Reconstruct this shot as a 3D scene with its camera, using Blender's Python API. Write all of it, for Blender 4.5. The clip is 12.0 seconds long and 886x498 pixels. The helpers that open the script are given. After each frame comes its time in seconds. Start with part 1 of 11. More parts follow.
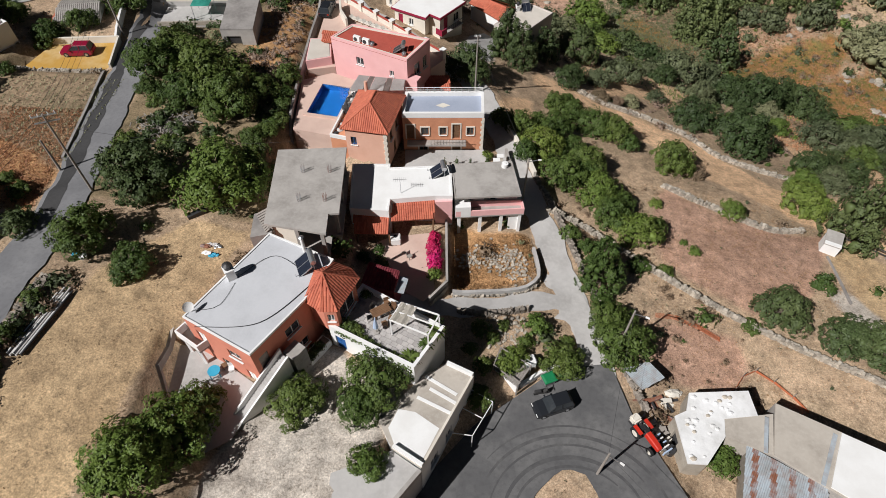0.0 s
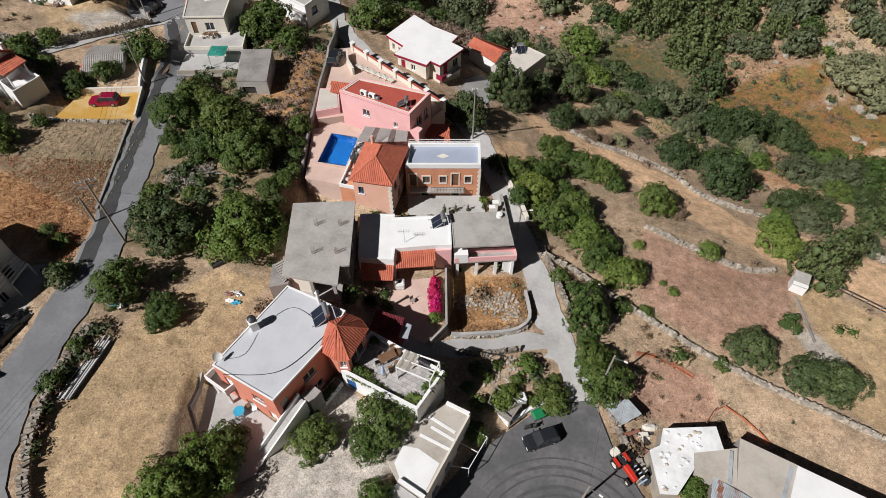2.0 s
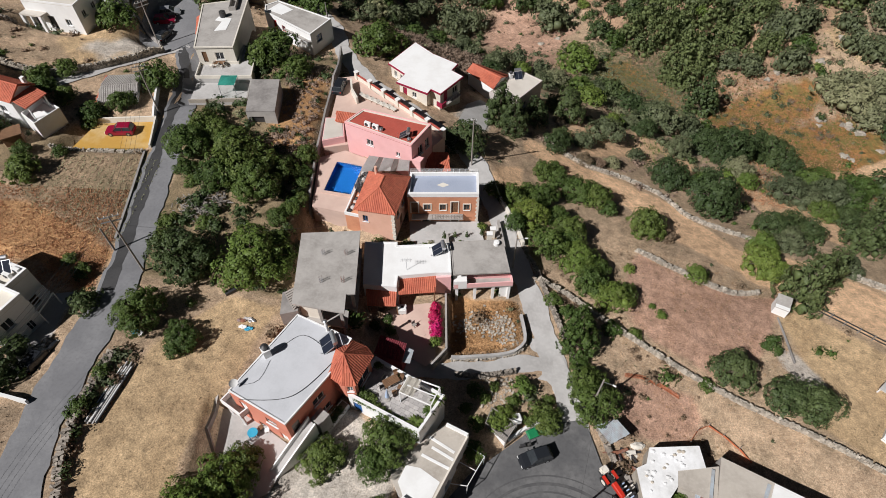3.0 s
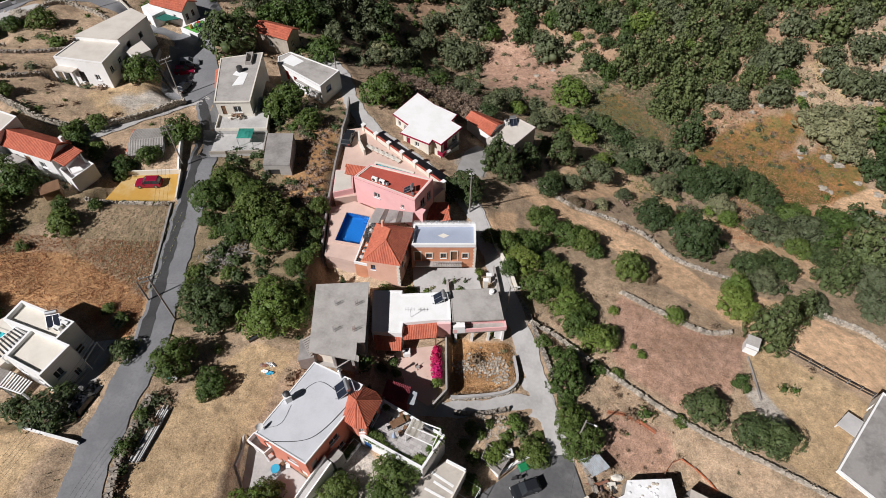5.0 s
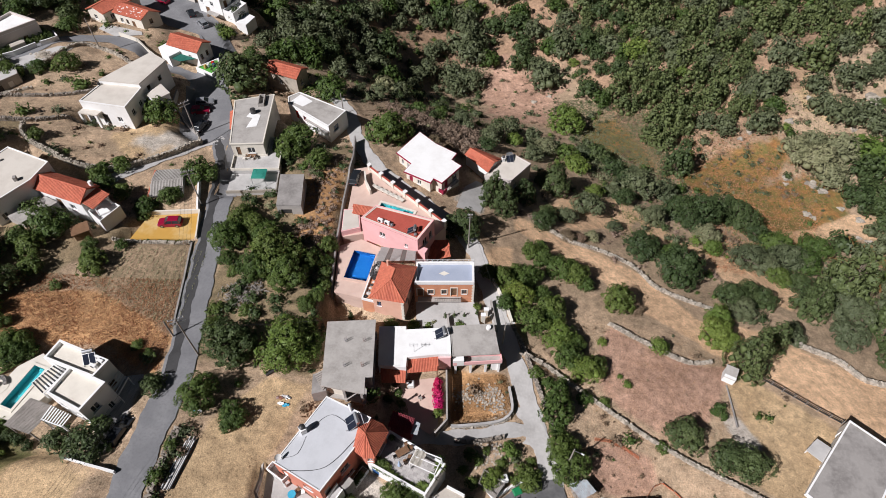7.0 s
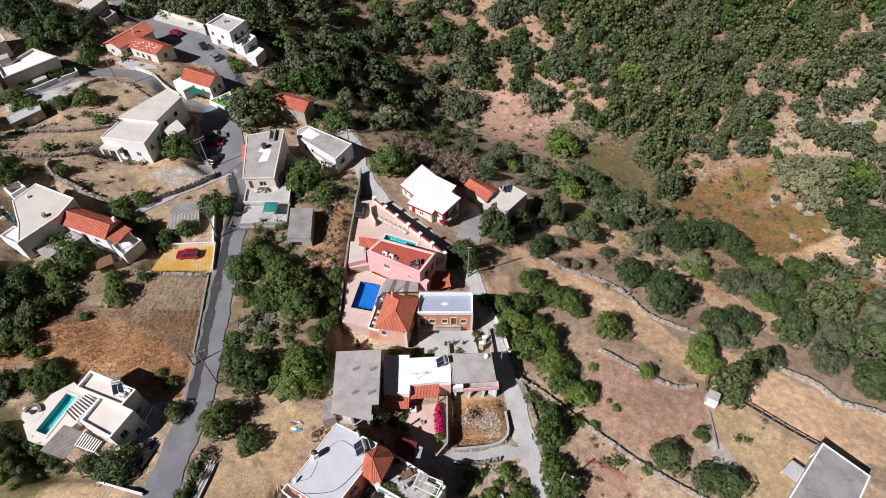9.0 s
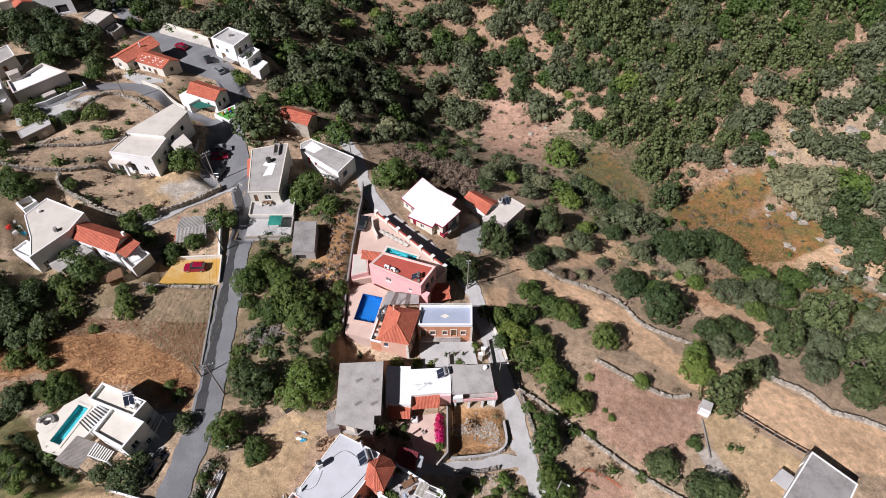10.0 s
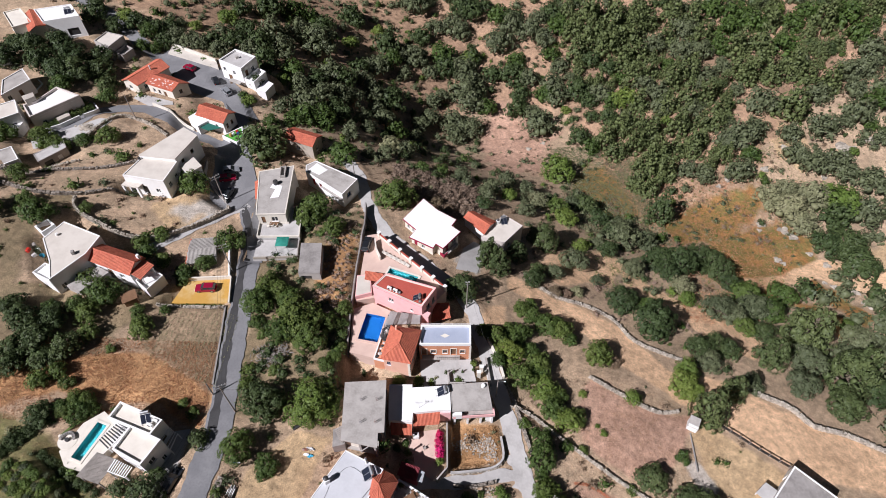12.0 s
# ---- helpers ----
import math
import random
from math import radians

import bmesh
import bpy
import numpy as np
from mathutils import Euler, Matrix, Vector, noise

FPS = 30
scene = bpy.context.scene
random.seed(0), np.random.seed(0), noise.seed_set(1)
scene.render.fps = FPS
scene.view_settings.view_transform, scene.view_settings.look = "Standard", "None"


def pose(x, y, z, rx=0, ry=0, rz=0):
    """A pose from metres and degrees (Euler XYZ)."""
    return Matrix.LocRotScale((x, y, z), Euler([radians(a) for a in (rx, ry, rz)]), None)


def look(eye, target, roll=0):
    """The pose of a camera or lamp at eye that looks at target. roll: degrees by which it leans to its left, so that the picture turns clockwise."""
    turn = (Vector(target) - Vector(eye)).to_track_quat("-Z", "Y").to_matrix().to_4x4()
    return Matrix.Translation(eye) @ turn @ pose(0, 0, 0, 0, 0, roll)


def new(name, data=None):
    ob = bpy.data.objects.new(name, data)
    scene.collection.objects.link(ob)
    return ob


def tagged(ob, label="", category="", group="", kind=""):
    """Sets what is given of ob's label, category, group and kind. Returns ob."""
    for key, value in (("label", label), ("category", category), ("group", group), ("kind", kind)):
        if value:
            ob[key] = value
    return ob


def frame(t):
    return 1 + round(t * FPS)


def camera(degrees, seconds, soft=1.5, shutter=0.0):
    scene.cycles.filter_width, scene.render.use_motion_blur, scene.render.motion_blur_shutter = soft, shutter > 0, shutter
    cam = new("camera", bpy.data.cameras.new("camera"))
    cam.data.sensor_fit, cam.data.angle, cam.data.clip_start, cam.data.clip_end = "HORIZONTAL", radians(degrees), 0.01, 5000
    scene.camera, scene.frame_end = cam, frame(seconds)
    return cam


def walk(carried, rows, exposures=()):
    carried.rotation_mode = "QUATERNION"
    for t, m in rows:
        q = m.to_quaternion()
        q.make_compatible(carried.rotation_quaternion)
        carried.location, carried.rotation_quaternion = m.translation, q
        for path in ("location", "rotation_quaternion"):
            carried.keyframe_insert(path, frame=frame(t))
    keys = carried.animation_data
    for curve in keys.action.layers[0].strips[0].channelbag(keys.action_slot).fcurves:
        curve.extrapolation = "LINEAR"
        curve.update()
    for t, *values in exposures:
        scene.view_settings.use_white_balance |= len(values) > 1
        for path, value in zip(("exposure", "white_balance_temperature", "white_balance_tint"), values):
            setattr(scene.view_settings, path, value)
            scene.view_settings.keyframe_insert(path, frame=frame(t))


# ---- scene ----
cam = camera(73.0, 12.0, soft=0.9)
# seconds, x, y, z, pitch, yaw, roll
PATH = [
    (0.0, -0.036, -0.007, 54.500, -51.550, -0.031, 0.001),
    (0.5, -0.067, 0.103, 55.899, -51.656, -0.031, -0.042),
    (1.0, -0.094, 0.192, 58.229, -51.727, -0.031, -0.076),
    (1.5, -0.120, 0.262, 60.734, -51.767, -0.030, -0.103),
    (2.0, -0.143, 0.315, 63.105, -51.782, -0.029, -0.122),
    (2.5, -0.164, 0.351, 65.658, -51.776, -0.027, -0.134),
    (3.0, -0.183, 0.373, 68.537, -51.752, -0.024, -0.141),
    (5.0, -0.234, 0.345, 79.371, -51.552, -0.010, -0.119),
    (5.5, -0.241, 0.316, 81.852, -51.490, -0.005, -0.105),
    (6.0, -0.246, 0.283, 84.206, -51.428, 0.000, -0.088),
    (6.5, -0.249, 0.245, 86.582, -51.367, 0.006, -0.069),
    (7.0, -0.249, 0.205, 88.828, -51.310, 0.013, -0.049),
    (9.0, -0.227, 0.051, 97.766, -51.133, 0.044, 0.030),
    (9.5, -0.216, 0.022, 99.943, -51.104, 0.053, 0.047),
    (10.0, -0.202, -0.001, 101.718, -51.080, 0.062, 0.061),
    (10.5, -0.187, -0.015, 103.442, -51.061, 0.072, 0.073),
    (11.0, -0.169, -0.020, 105.216, -51.046, 0.083, 0.080),
    (11.5, -0.148, -0.013, 106.908, -51.033, 0.094, 0.084),
    (12.0, -0.125, 0.006, 108.501, -51.021, 0.105, 0.083),
]
walk(cam, [(t, pose(x, y, z, 90 + pitch, roll, yaw)) for t, x, y, z, pitch, yaw, roll in PATH],
     exposures=[(0.0, 0.03, 6450, 9.5), (6.0, 0.13, 6350, 12), (12.0, 0.31, 6150, 16.5)])

# ---- daylight ----
SUN_AZ, SUN_EL = radians(234), radians(44)
world = bpy.data.worlds.new("sky")
scene.world = world
world.use_nodes = True
wn = world.node_tree.nodes
sky = wn.new("ShaderNodeTexSky")
sky.sky_type, sky.sun_disc, sky.sun_elevation, sky.sun_rotation = "NISHITA", False, SUN_EL, SUN_AZ
wn["Background"].inputs["Strength"].default_value = 0.009
world.node_tree.links.new(sky.outputs[0], wn["Background"].inputs["Color"])
sun = new("sun", bpy.data.lights.new("sun", "SUN"))
sun.data.energy, sun.data.angle, sun.data.color = 5.0, radians(0.5), (1.0, 0.972, 0.955)
sun.matrix_world = look((math.sin(SUN_AZ) * math.cos(SUN_EL) * 100, math.cos(SUN_AZ) * math.cos(SUN_EL) * 100, math.sin(SUN_EL) * 100), (0, 0, 0))

# ---- materials ----
def mat(name, a, b=None, c=None, rough=0.85, fine=6.0, coarse=0.5, bump=0.3, metal=0.0, mix=0.5, isl=0.0, spec=0.3, obj=False):
    """A worn surface: colour a, blotches of b at the coarse scale and grain of c at the fine scale (cycles a metre)."""
    m = bpy.data.materials.new(name)
    m.use_nodes = True
    nt, ns = m.node_tree, m.node_tree.nodes
    bsdf = ns["Principled BSDF"]
    b, c = b or tuple(v * 0.8 for v in a), c or tuple(v * 0.7 for v in a)
    geo = ns.new("ShaderNodeNewGeometry")
    def noise_at(scale, detail):
        n = ns.new("ShaderNodeTexNoise")
        n.inputs["Scale"].default_value, n.inputs["Detail"].default_value = scale, detail
        n.inputs["Roughness"].default_value = 0.62
        nt.links.new(geo.outputs["Position"], n.inputs["Vector"])
        return n
    n1, n2 = noise_at(coarse, 5.0), noise_at(fine, 4.0)
    r1 = ns.new("ShaderNodeMapRange")
    r1.inputs[1].default_value, r1.inputs[2].default_value, r1.inputs[4].default_value = 0.42, 0.66, min(1.0, mix * 2)
    nt.links.new(n1.outputs[0], r1.inputs[0])
    r2 = ns.new("ShaderNodeMapRange")
    r2.inputs[1].default_value, r2.inputs[2].default_value, r2.inputs[4].default_value = 0.45, 0.75, mix
    nt.links.new(n2.outputs[0], r2.inputs[0])
    m1, m2 = ns.new("ShaderNodeMix"), ns.new("ShaderNodeMix")
    m1.data_type = m2.data_type = "RGBA"
    m1.inputs[6].default_value, m1.inputs[7].default_value, m2.inputs[7].default_value = (*a, 1), (*b, 1), (*c, 1)
    nt.links.new(r1.outputs[0], m1.inputs[0])
    nt.links.new(r2.outputs[0], m2.inputs[0])
    nt.links.new(m1.outputs[2], m2.inputs[6])
    out = m2.outputs[2]
    if isl:
        hsv = ns.new("ShaderNodeHueSaturation")
        mr = ns.new("ShaderNodeMapRange")
        mr.inputs[3].default_value, mr.inputs[4].default_value = 1 - isl, 1 + isl
        if obj:
            info = ns.new("ShaderNodeObjectInfo")
            nt.links.new(info.outputs["Random"], mr.inputs[0])
        else:
            nt.links.new(geo.outputs["Random Per Island"], mr.inputs[0])
        nt.links.new(mr.outputs[0], hsv.inputs["Value"])
        nt.links.new(out, hsv.inputs["Color"])
        out = hsv.outputs[0]
    nt.links.new(out, bsdf.inputs["Base Color"])
    bsdf.inputs["Roughness"].default_value, bsdf.inputs["Metallic"].default_value = rough, metal
    bsdf.inputs["Specular IOR Level"].default_value = spec
    if bump:
        bp = ns.new("ShaderNodeBump")
        bp.inputs["Strength"].default_value, bp.inputs["Distance"].default_value = bump, 0.05
        nt.links.new(n2.outputs[0], bp.inputs["Height"])
        nt.links.new(bp.outputs[0], bsdf.inputs["Normal"])
    return m


def leaf_mat(name, a, b, c):
    """Thin leaves: they pass some of the light that falls on their other side."""
    m = mat(name, a, b, c, rough=0.55, fine=0.8, coarse=0.16, bump=0, isl=0.22, mix=0.6, spec=0.25)
    nt, ns = m.node_tree, m.node_tree.nodes
    base_in = ns["Principled BSDF"].inputs["Base Color"]
    tint, info, hue, val = ns.new("ShaderNodeHueSaturation"), ns.new("ShaderNodeObjectInfo"), ns.new("ShaderNodeMapRange"), ns.new("ShaderNodeMapRange")
    hue.inputs[3].default_value, hue.inputs[4].default_value = 0.485, 0.512
    val.inputs[1].default_value, val.inputs[2].default_value, val.inputs[3].default_value, val.inputs[4].default_value = 0.0, 1.0, 1.18, 0.82
    nt.links.new(info.outputs["Random"], hue.inputs[0])
    nt.links.new(info.outputs["Random"], val.inputs[0])
    nt.links.new(hue.outputs[0], tint.inputs["Hue"])
    nt.links.new(val.outputs[0], tint.inputs["Value"])
    nt.links.new(base_in.links[0].from_socket, tint.inputs["Color"])
    nt.links.new(tint.outputs[0], base_in)
    bsdf, out = ns["Principled BSDF"], ns["Material Output"]
    thin, mx = ns.new("ShaderNodeBsdfTranslucent"), ns.new("ShaderNodeMixShader")
    nt.links.new(bsdf.inputs["Base Color"].links[0].from_socket, thin.inputs["Color"])
    mx.inputs[0].default_value = 0.12
    nt.links.new(bsdf.outputs[0], mx.inputs[1])
    nt.links.new(thin.outputs[0], mx.inputs[2])
    nt.links.new(mx.outputs[0], out.inputs["Surface"])
    return m


M = {
    "asphalt": mat("asphalt", (0.105, 0.104, 0.106), (0.165, 0.162, 0.16), (0.075, 0.074, 0.076), fine=2, coarse=0.22, bump=0.2, mix=0.6),
    "asphalt_fresh": mat("dark_asphalt", (0.058, 0.057, 0.058), (0.044, 0.043, 0.044), (0.075, 0.074, 0.074), fine=4, coarse=0.4, bump=0.15),
    "asphalt_old": mat("asphalt_old", (0.185, 0.185, 0.193), (0.245, 0.244, 0.25), (0.135, 0.135, 0.14), fine=3, coarse=0.2, bump=0.15),
    "concrete": mat("concrete", (0.40, 0.375, 0.35), (0.28, 0.26, 0.24), (0.46, 0.435, 0.405), fine=2.5, coarse=0.35, bump=0.15),
    "concrete_road": mat("concrete_road", (0.47, 0.455, 0.44), (0.37, 0.355, 0.34), (0.54, 0.52, 0.50), fine=2.5, coarse=0.3, bump=0.15),
    "beige_roof": mat("weathered_beige_screed", (0.50, 0.43, 0.375), (0.36, 0.30, 0.26), (0.57, 0.50, 0.44), fine=2.2, coarse=0.45, bump=0.2),
    "concrete_dark": mat("concrete_dark", (0.30, 0.28, 0.265), (0.20, 0.185, 0.175), (0.36, 0.34, 0.32), fine=2.0, coarse=0.4, bump=0.15),
    "white": mat("white_paint", (0.80, 0.80, 0.79), (0.70, 0.69, 0.67), (0.74, 0.735, 0.72), fine=4, coarse=0.4, bump=0.08, mix=0.35),
    "cream": mat("cream_plaster", (0.70, 0.655, 0.575), (0.60, 0.555, 0.48), (0.64, 0.60, 0.52), fine=4, coarse=0.4, bump=0.08, mix=0.4),
    "membrane": mat("grey_white_roof_coating", (0.53, 0.54, 0.565), (0.46, 0.47, 0.49), (0.58, 0.585, 0.605), fine=5, coarse=0.5, bump=0.08, mix=0.4),
    "beige_roof": mat("beige_roof_screed", (0.60, 0.555, 0.495), (0.51, 0.465, 0.41), (0.55, 0.51, 0.45), fine=3, coarse=0.35, bump=0.1, mix=0.45),
    "screed": mat("worn_screed", (0.47, 0.425, 0.37), (0.37, 0.33, 0.285), (0.53, 0.49, 0.435), fine=3, coarse=0.35, bump=0.12, mix=0.5),
    "grey_plaster": mat("pale_grey_plaster", (0.60, 0.54, 0.505), (0.50, 0.45, 0.42), (0.55, 0.50, 0.47), fine=3, coarse=0.4, bump=0.1, mix=0.4),
    "salmon": mat("salmon_plaster", (0.62, 0.235, 0.16), (0.53, 0.19, 0.13), (0.56, 0.215, 0.15), fine=4, coarse=0.5, bump=0.1, mix=0.4),
    "orange": mat("orange_plaster", (0.62, 0.285, 0.165), (0.48, 0.205, 0.12), (0.54, 0.245, 0.14), fine=3, coarse=0.4, bump=0.12, mix=0.5),
    "peach": mat("peach_plaster", (0.74, 0.45, 0.34), (0.66, 0.38, 0.28), (0.69, 0.41, 0.31), fine=3, coarse=0.4, bump=0.1, mix=0.4),
    "pink": mat("pink_plaster", (0.80, 0.46, 0.455), (0.72, 0.39, 0.385), (0.76, 0.43, 0.42), fine=3, coarse=0.4, bump=0.08, mix=0.35),
    "tile": mat("clay_roof_tile", (0.50, 0.145, 0.085), (0.40, 0.105, 0.065), (0.56, 0.20, 0.13), rough=0.8, fine=4, coarse=0.6, bump=0.15, isl=0.12),
    "maroon": mat("maroon_sheet_roof", (0.28, 0.055, 0.07), (0.22, 0.045, 0.06), (0.32, 0.085, 0.10), rough=0.55, fine=2, coarse=0.4, bump=0.03, mix=0.35),
    "red_screed": mat("red_painted_roof", (0.42, 0.085, 0.06), (0.34, 0.07, 0.05), (0.47, 0.12, 0.09), fine=3, coarse=0.4, bump=0.06, mix=0.4),
    "stone": mat("field_stone", (0.40, 0.355, 0.295), (0.30, 0.262, 0.215), (0.48, 0.435, 0.37), fine=5, coarse=0.8, bump=0.5, isl=0.34),
    "stone_dark": mat("weathered_stone", (0.27, 0.235, 0.20), (0.20, 0.17, 0.14), (0.36, 0.32, 0.27), fine=5, coarse=0.8, bump=0.5, isl=0.35),
    "glass": mat("window_glass", (0.03, 0.035, 0.04), (0.05, 0.055, 0.06), rough=0.08, bump=0, spec=0.6),
    "wood": mat("brown_wood", (0.20, 0.11, 0.06), (0.14, 0.075, 0.04), (0.25, 0.15, 0.09), rough=0.7, fine=8, coarse=1.0, bump=0.2),
    "grey_wood": mat("weathered_wood", (0.30, 0.27, 0.245), (0.22, 0.20, 0.18), (0.36, 0.33, 0.30), rough=0.8, fine=8, coarse=1.0, bump=0.2),
    "metal": mat("galvanised_metal", (0.55, 0.56, 0.58), (0.45, 0.46, 0.47), rough=0.4, metal=0.85, bump=0.03),
    "dark_metal": mat("dark_metal", (0.06, 0.06, 0.065), (0.09, 0.085, 0.08), rough=0.5, metal=0.4, bump=0.03),
    "bark": mat("bark", (0.16, 0.125, 0.095), (0.11, 0.085, 0.065), (0.21, 0.17, 0.135), fine=9, coarse=1.5, bump=0.6),
    "black": mat("black_rubber", (0.02, 0.02, 0.021), (0.03, 0.03, 0.03), rough=0.7, bump=0.05),
    "leaf": leaf_mat("green_leaf", (0.078, 0.120, 0.026), (0.058, 0.094, 0.022), (0.115, 0.150, 0.040)),
    "leaf_garden": leaf_mat("garden_leaf", (0.112, 0.168, 0.032), (0.086, 0.136, 0.027), (0.152, 0.195, 0.046)),
    "leaf_light": leaf_mat("light_leaf", (0.120, 0.175, 0.034), (0.095, 0.145, 0.028), (0.160, 0.195, 0.050)),
    "leaf_dark": leaf_mat("dark_leaf", (0.058, 0.086, 0.029), (0.043, 0.067, 0.024), (0.088, 0.112, 0.043)),
    "leaf_olive": leaf_mat("olive_leaf", (0.102, 0.122, 0.060), (0.078, 0.096, 0.048), (0.142, 0.156, 0.084)),
    "leaf_pine": leaf_mat("pine_needles", (0.088, 0.118, 0.042), (0.064, 0.092, 0.034), (0.122, 0.146, 0.058)),
    "twig": leaf_mat("dry_twig", (0.30, 0.215, 0.16), (0.22, 0.155, 0.115), (0.36, 0.275, 0.215)),
    "leaf_dry": leaf_mat("dry_leaf", (0.21, 0.15, 0.095), (0.16, 0.115, 0.075), (0.26, 0.20, 0.13)),
    "straw_blade": leaf_mat("straw_blade", (0.42, 0.31, 0.18), (0.34, 0.245, 0.14), (0.50, 0.40, 0.25)),
    "leaf_pale": leaf_mat("pale_leaf", (0.21, 0.215, 0.115), (0.165, 0.175, 0.09), (0.26, 0.25, 0.145)),
    "orange_grass": leaf_mat("rusty_dry_grass", (0.40, 0.215, 0.105), (0.31, 0.165, 0.085), (0.47, 0.30, 0.16)),
    "flower": leaf_mat("magenta_flower", (0.62, 0.02, 0.13), (0.5, 0.015, 0.10), (0.7, 0.06, 0.2)),
}

# ---- shaping helpers ----
def part(name, bm, material, parent=None, label="", smooth=False):
    me = bpy.data.meshes.new(name)
    bm.to_mesh(me)
    bm.free()
    for mm in (material if isinstance(material, (list, tuple)) else [material]):
        me.materials.append(M[mm] if isinstance(mm, str) else mm)
    if smooth:
        me.shade_smooth()
    ob = new(name, me)
    if parent:
        ob.parent = parent
        ob.matrix_parent_inverse = parent.matrix_world.inverted()
    if label:
        tagged(ob, label)
    return ob


def thing(name, x, y, z, label, category, group="", kind="", rz=0.0):
    ob = new(name)
    ob.matrix_world = pose(x, y, z, 0, 0, rz)
    ob.empty_display_size = 0.2
    return tagged(ob, label, category, group, kind)


def quad(bm, *ps):
    return bm.faces.new([bm.verts.new(p) for p in ps])


def box(bm, c, s, rz=0.0, m=None):
    """A box of size s whose base's middle is c."""
    x, y, z = (v / 2 for v in s)
    t = Matrix.Translation(c) @ Matrix.Rotation(radians(rz), 4, "Z")
    if m:
        t = m @ t
    vs = [bm.verts.new(t @ Vector(p)) for p in ((-x, -y, 0), (x, -y, 0), (x, y, 0), (-x, y, 0), (-x, -y, 2 * z), (x, -y, 2 * z), (x, y, 2 * z), (-x, y, 2 * z))]
    for f in ((3, 2, 1, 0), (4, 5, 6, 7), (0, 1, 5, 4), (1, 2, 6, 5), (2, 3, 7, 6), (3, 0, 4, 7)):
        bm.faces.new([vs[i] for i in f])
    return bm


def beam(bm, a, b, w, h=None):
    """A square bar from a to b."""
    a, b = Vector(a), Vector(b)
    d = (b - a).normalized()
    side = d.cross(Vector((0, 0, 1)))
    side = side.normalized() if side.length > 1e-4 else Vector((1, 0, 0))
    up = side.cross(d).normalized()
    h = h or w
    vs = [bm.verts.new(p + side * sx * w / 2 + up * sz * h / 2) for p in (a, b) for sx, sz in ((-1, -1), (1, -1), (1, 1), (-1, 1))]
    for f in ((0, 1, 2, 3), (7, 6, 5, 4), (0, 4, 5, 1), (1, 5, 6, 2), (2, 6, 7, 3), (3, 7, 4, 0)):
        bm.faces.new([vs[i] for i in f])
    return bm


def tube(bm, a, b, r0, r1=None, n=10):
    a, b = Vector(a), Vector(b)
    d = (b - a).normalized()
    side = d.orthogonal().normalized()
    up = d.cross(side)
    r1 = r0 if r1 is None else r1
    rings = [[bm.verts.new(p + (side * math.cos(k * math.tau / n) + up * math.sin(k * math.tau / n)) * r) for k in range(n)] for p, r in ((a, r0), (b, r1))]
    for k in range(n):
        bm.faces.new((rings[0][k], rings[0][(k + 1) % n], rings[1][(k + 1) % n], rings[1][k]))
    bm.faces.new(rings[0][::-1])
    bm.faces.new(rings[1])
    return bm


def ccw(poly):
    a = sum(x0 * y1 - x1 * y0 for (x0, y0), (x1, y1) in zip(poly, poly[1:] + poly[:1]))
    return list(poly) if a > 0 else list(poly)[::-1]


def prism(bm, poly, z0, z1):
    poly = ccw(poly)
    lo = [bm.verts.new((x, y, z0)) for x, y in poly]
    hi = [bm.verts.new((x, y, z1)) for x, y in poly]
    bm.faces.new(lo[::-1])
    bm.faces.new(hi)
    n = len(poly)
    for k in range(n):
        bm.faces.new((lo[k], lo[(k + 1) % n], hi[(k + 1) % n], hi[k]))
    return bm


def inset(poly, d):
    """The polygon moved inwards by d (outwards: minus)."""
    poly = ccw(poly)
    n, out = len(poly), []
    for k in range(n):
        p0, p1, p2 = (Vector(poly[(k + j) % n]) for j in (-1, 0, 1))
        e0, e1 = (p1 - p0).normalized(), (p2 - p1).normalized()
        n0, n1 = Vector((-e0.y, e0.x)), Vector((-e1.y, e1.x))
        den = max(0.3, 1 + n0.dot(n1))
        q = p1 + (n0 + n1) * (d / den)
        out.append((q.x, q.y))
    return out


def ring(bm, poly, z0, z1, w):
    """A kerb of width w along the inside of a polygon."""
    po = ccw(poly)
    pi = inset(po, w)
    n = len(po)
    vs = [[bm.verts.new((x, y, z)) for x, y in p] for p, z in ((po, z0), (po, z1), (pi, z1), (pi, z0))]
    for k in range(n):
        j = (k + 1) % n
        for a in range(4):
            b = (a + 1) % 4
            bm.faces.new((vs[a][k], vs[a][j], vs[b][j], vs[b][k]))
    return bm


# ---- ground ----
HILLS = [(-100, 45, 24, 1.7), (-100, 80, 24, 7.6), (-100, 150, 38, 5.3), (-65, 10, 24, 4.4), (-35, 10, 24, 4.0), (-35, 45, 24, 1.9),
         (-25, 230, 38, -14.0), (-5, 165, 18, -9.0), (-12, 45, 24, 0.9), (-12, 80, 24, 3.4), (12, 10, 24, -1.1), (12, 80, 24, -1.3),
         (15, 115, 38, 8.0), (15, 150, 38, -13.3), (15, 190, 38, -14.1), (40, 45, 24, 2.1), (40, 80, 24, -2.9)]
HILLS += [(60, 115, 38, -6.9), (60, 150, 38, -12.0), (60, 230, 38, -9.6), (70, 10, 24, 3.8), (70, 45, 24, 0.5), (110, 80, 24, -2.9),
          (110, 115, 38, -10.2), (110, 150, 38, 3.5), (110, 190, 38, -7.3), (110, 230, 38, -4.4), (150, 115, 38, -17.2), (150, 150, 38, 3.5), (150, 190, 38, -5.2)]

HILLS += [(-85, 150, 16, -5.0), (-97, 114, 13, -3.0)]


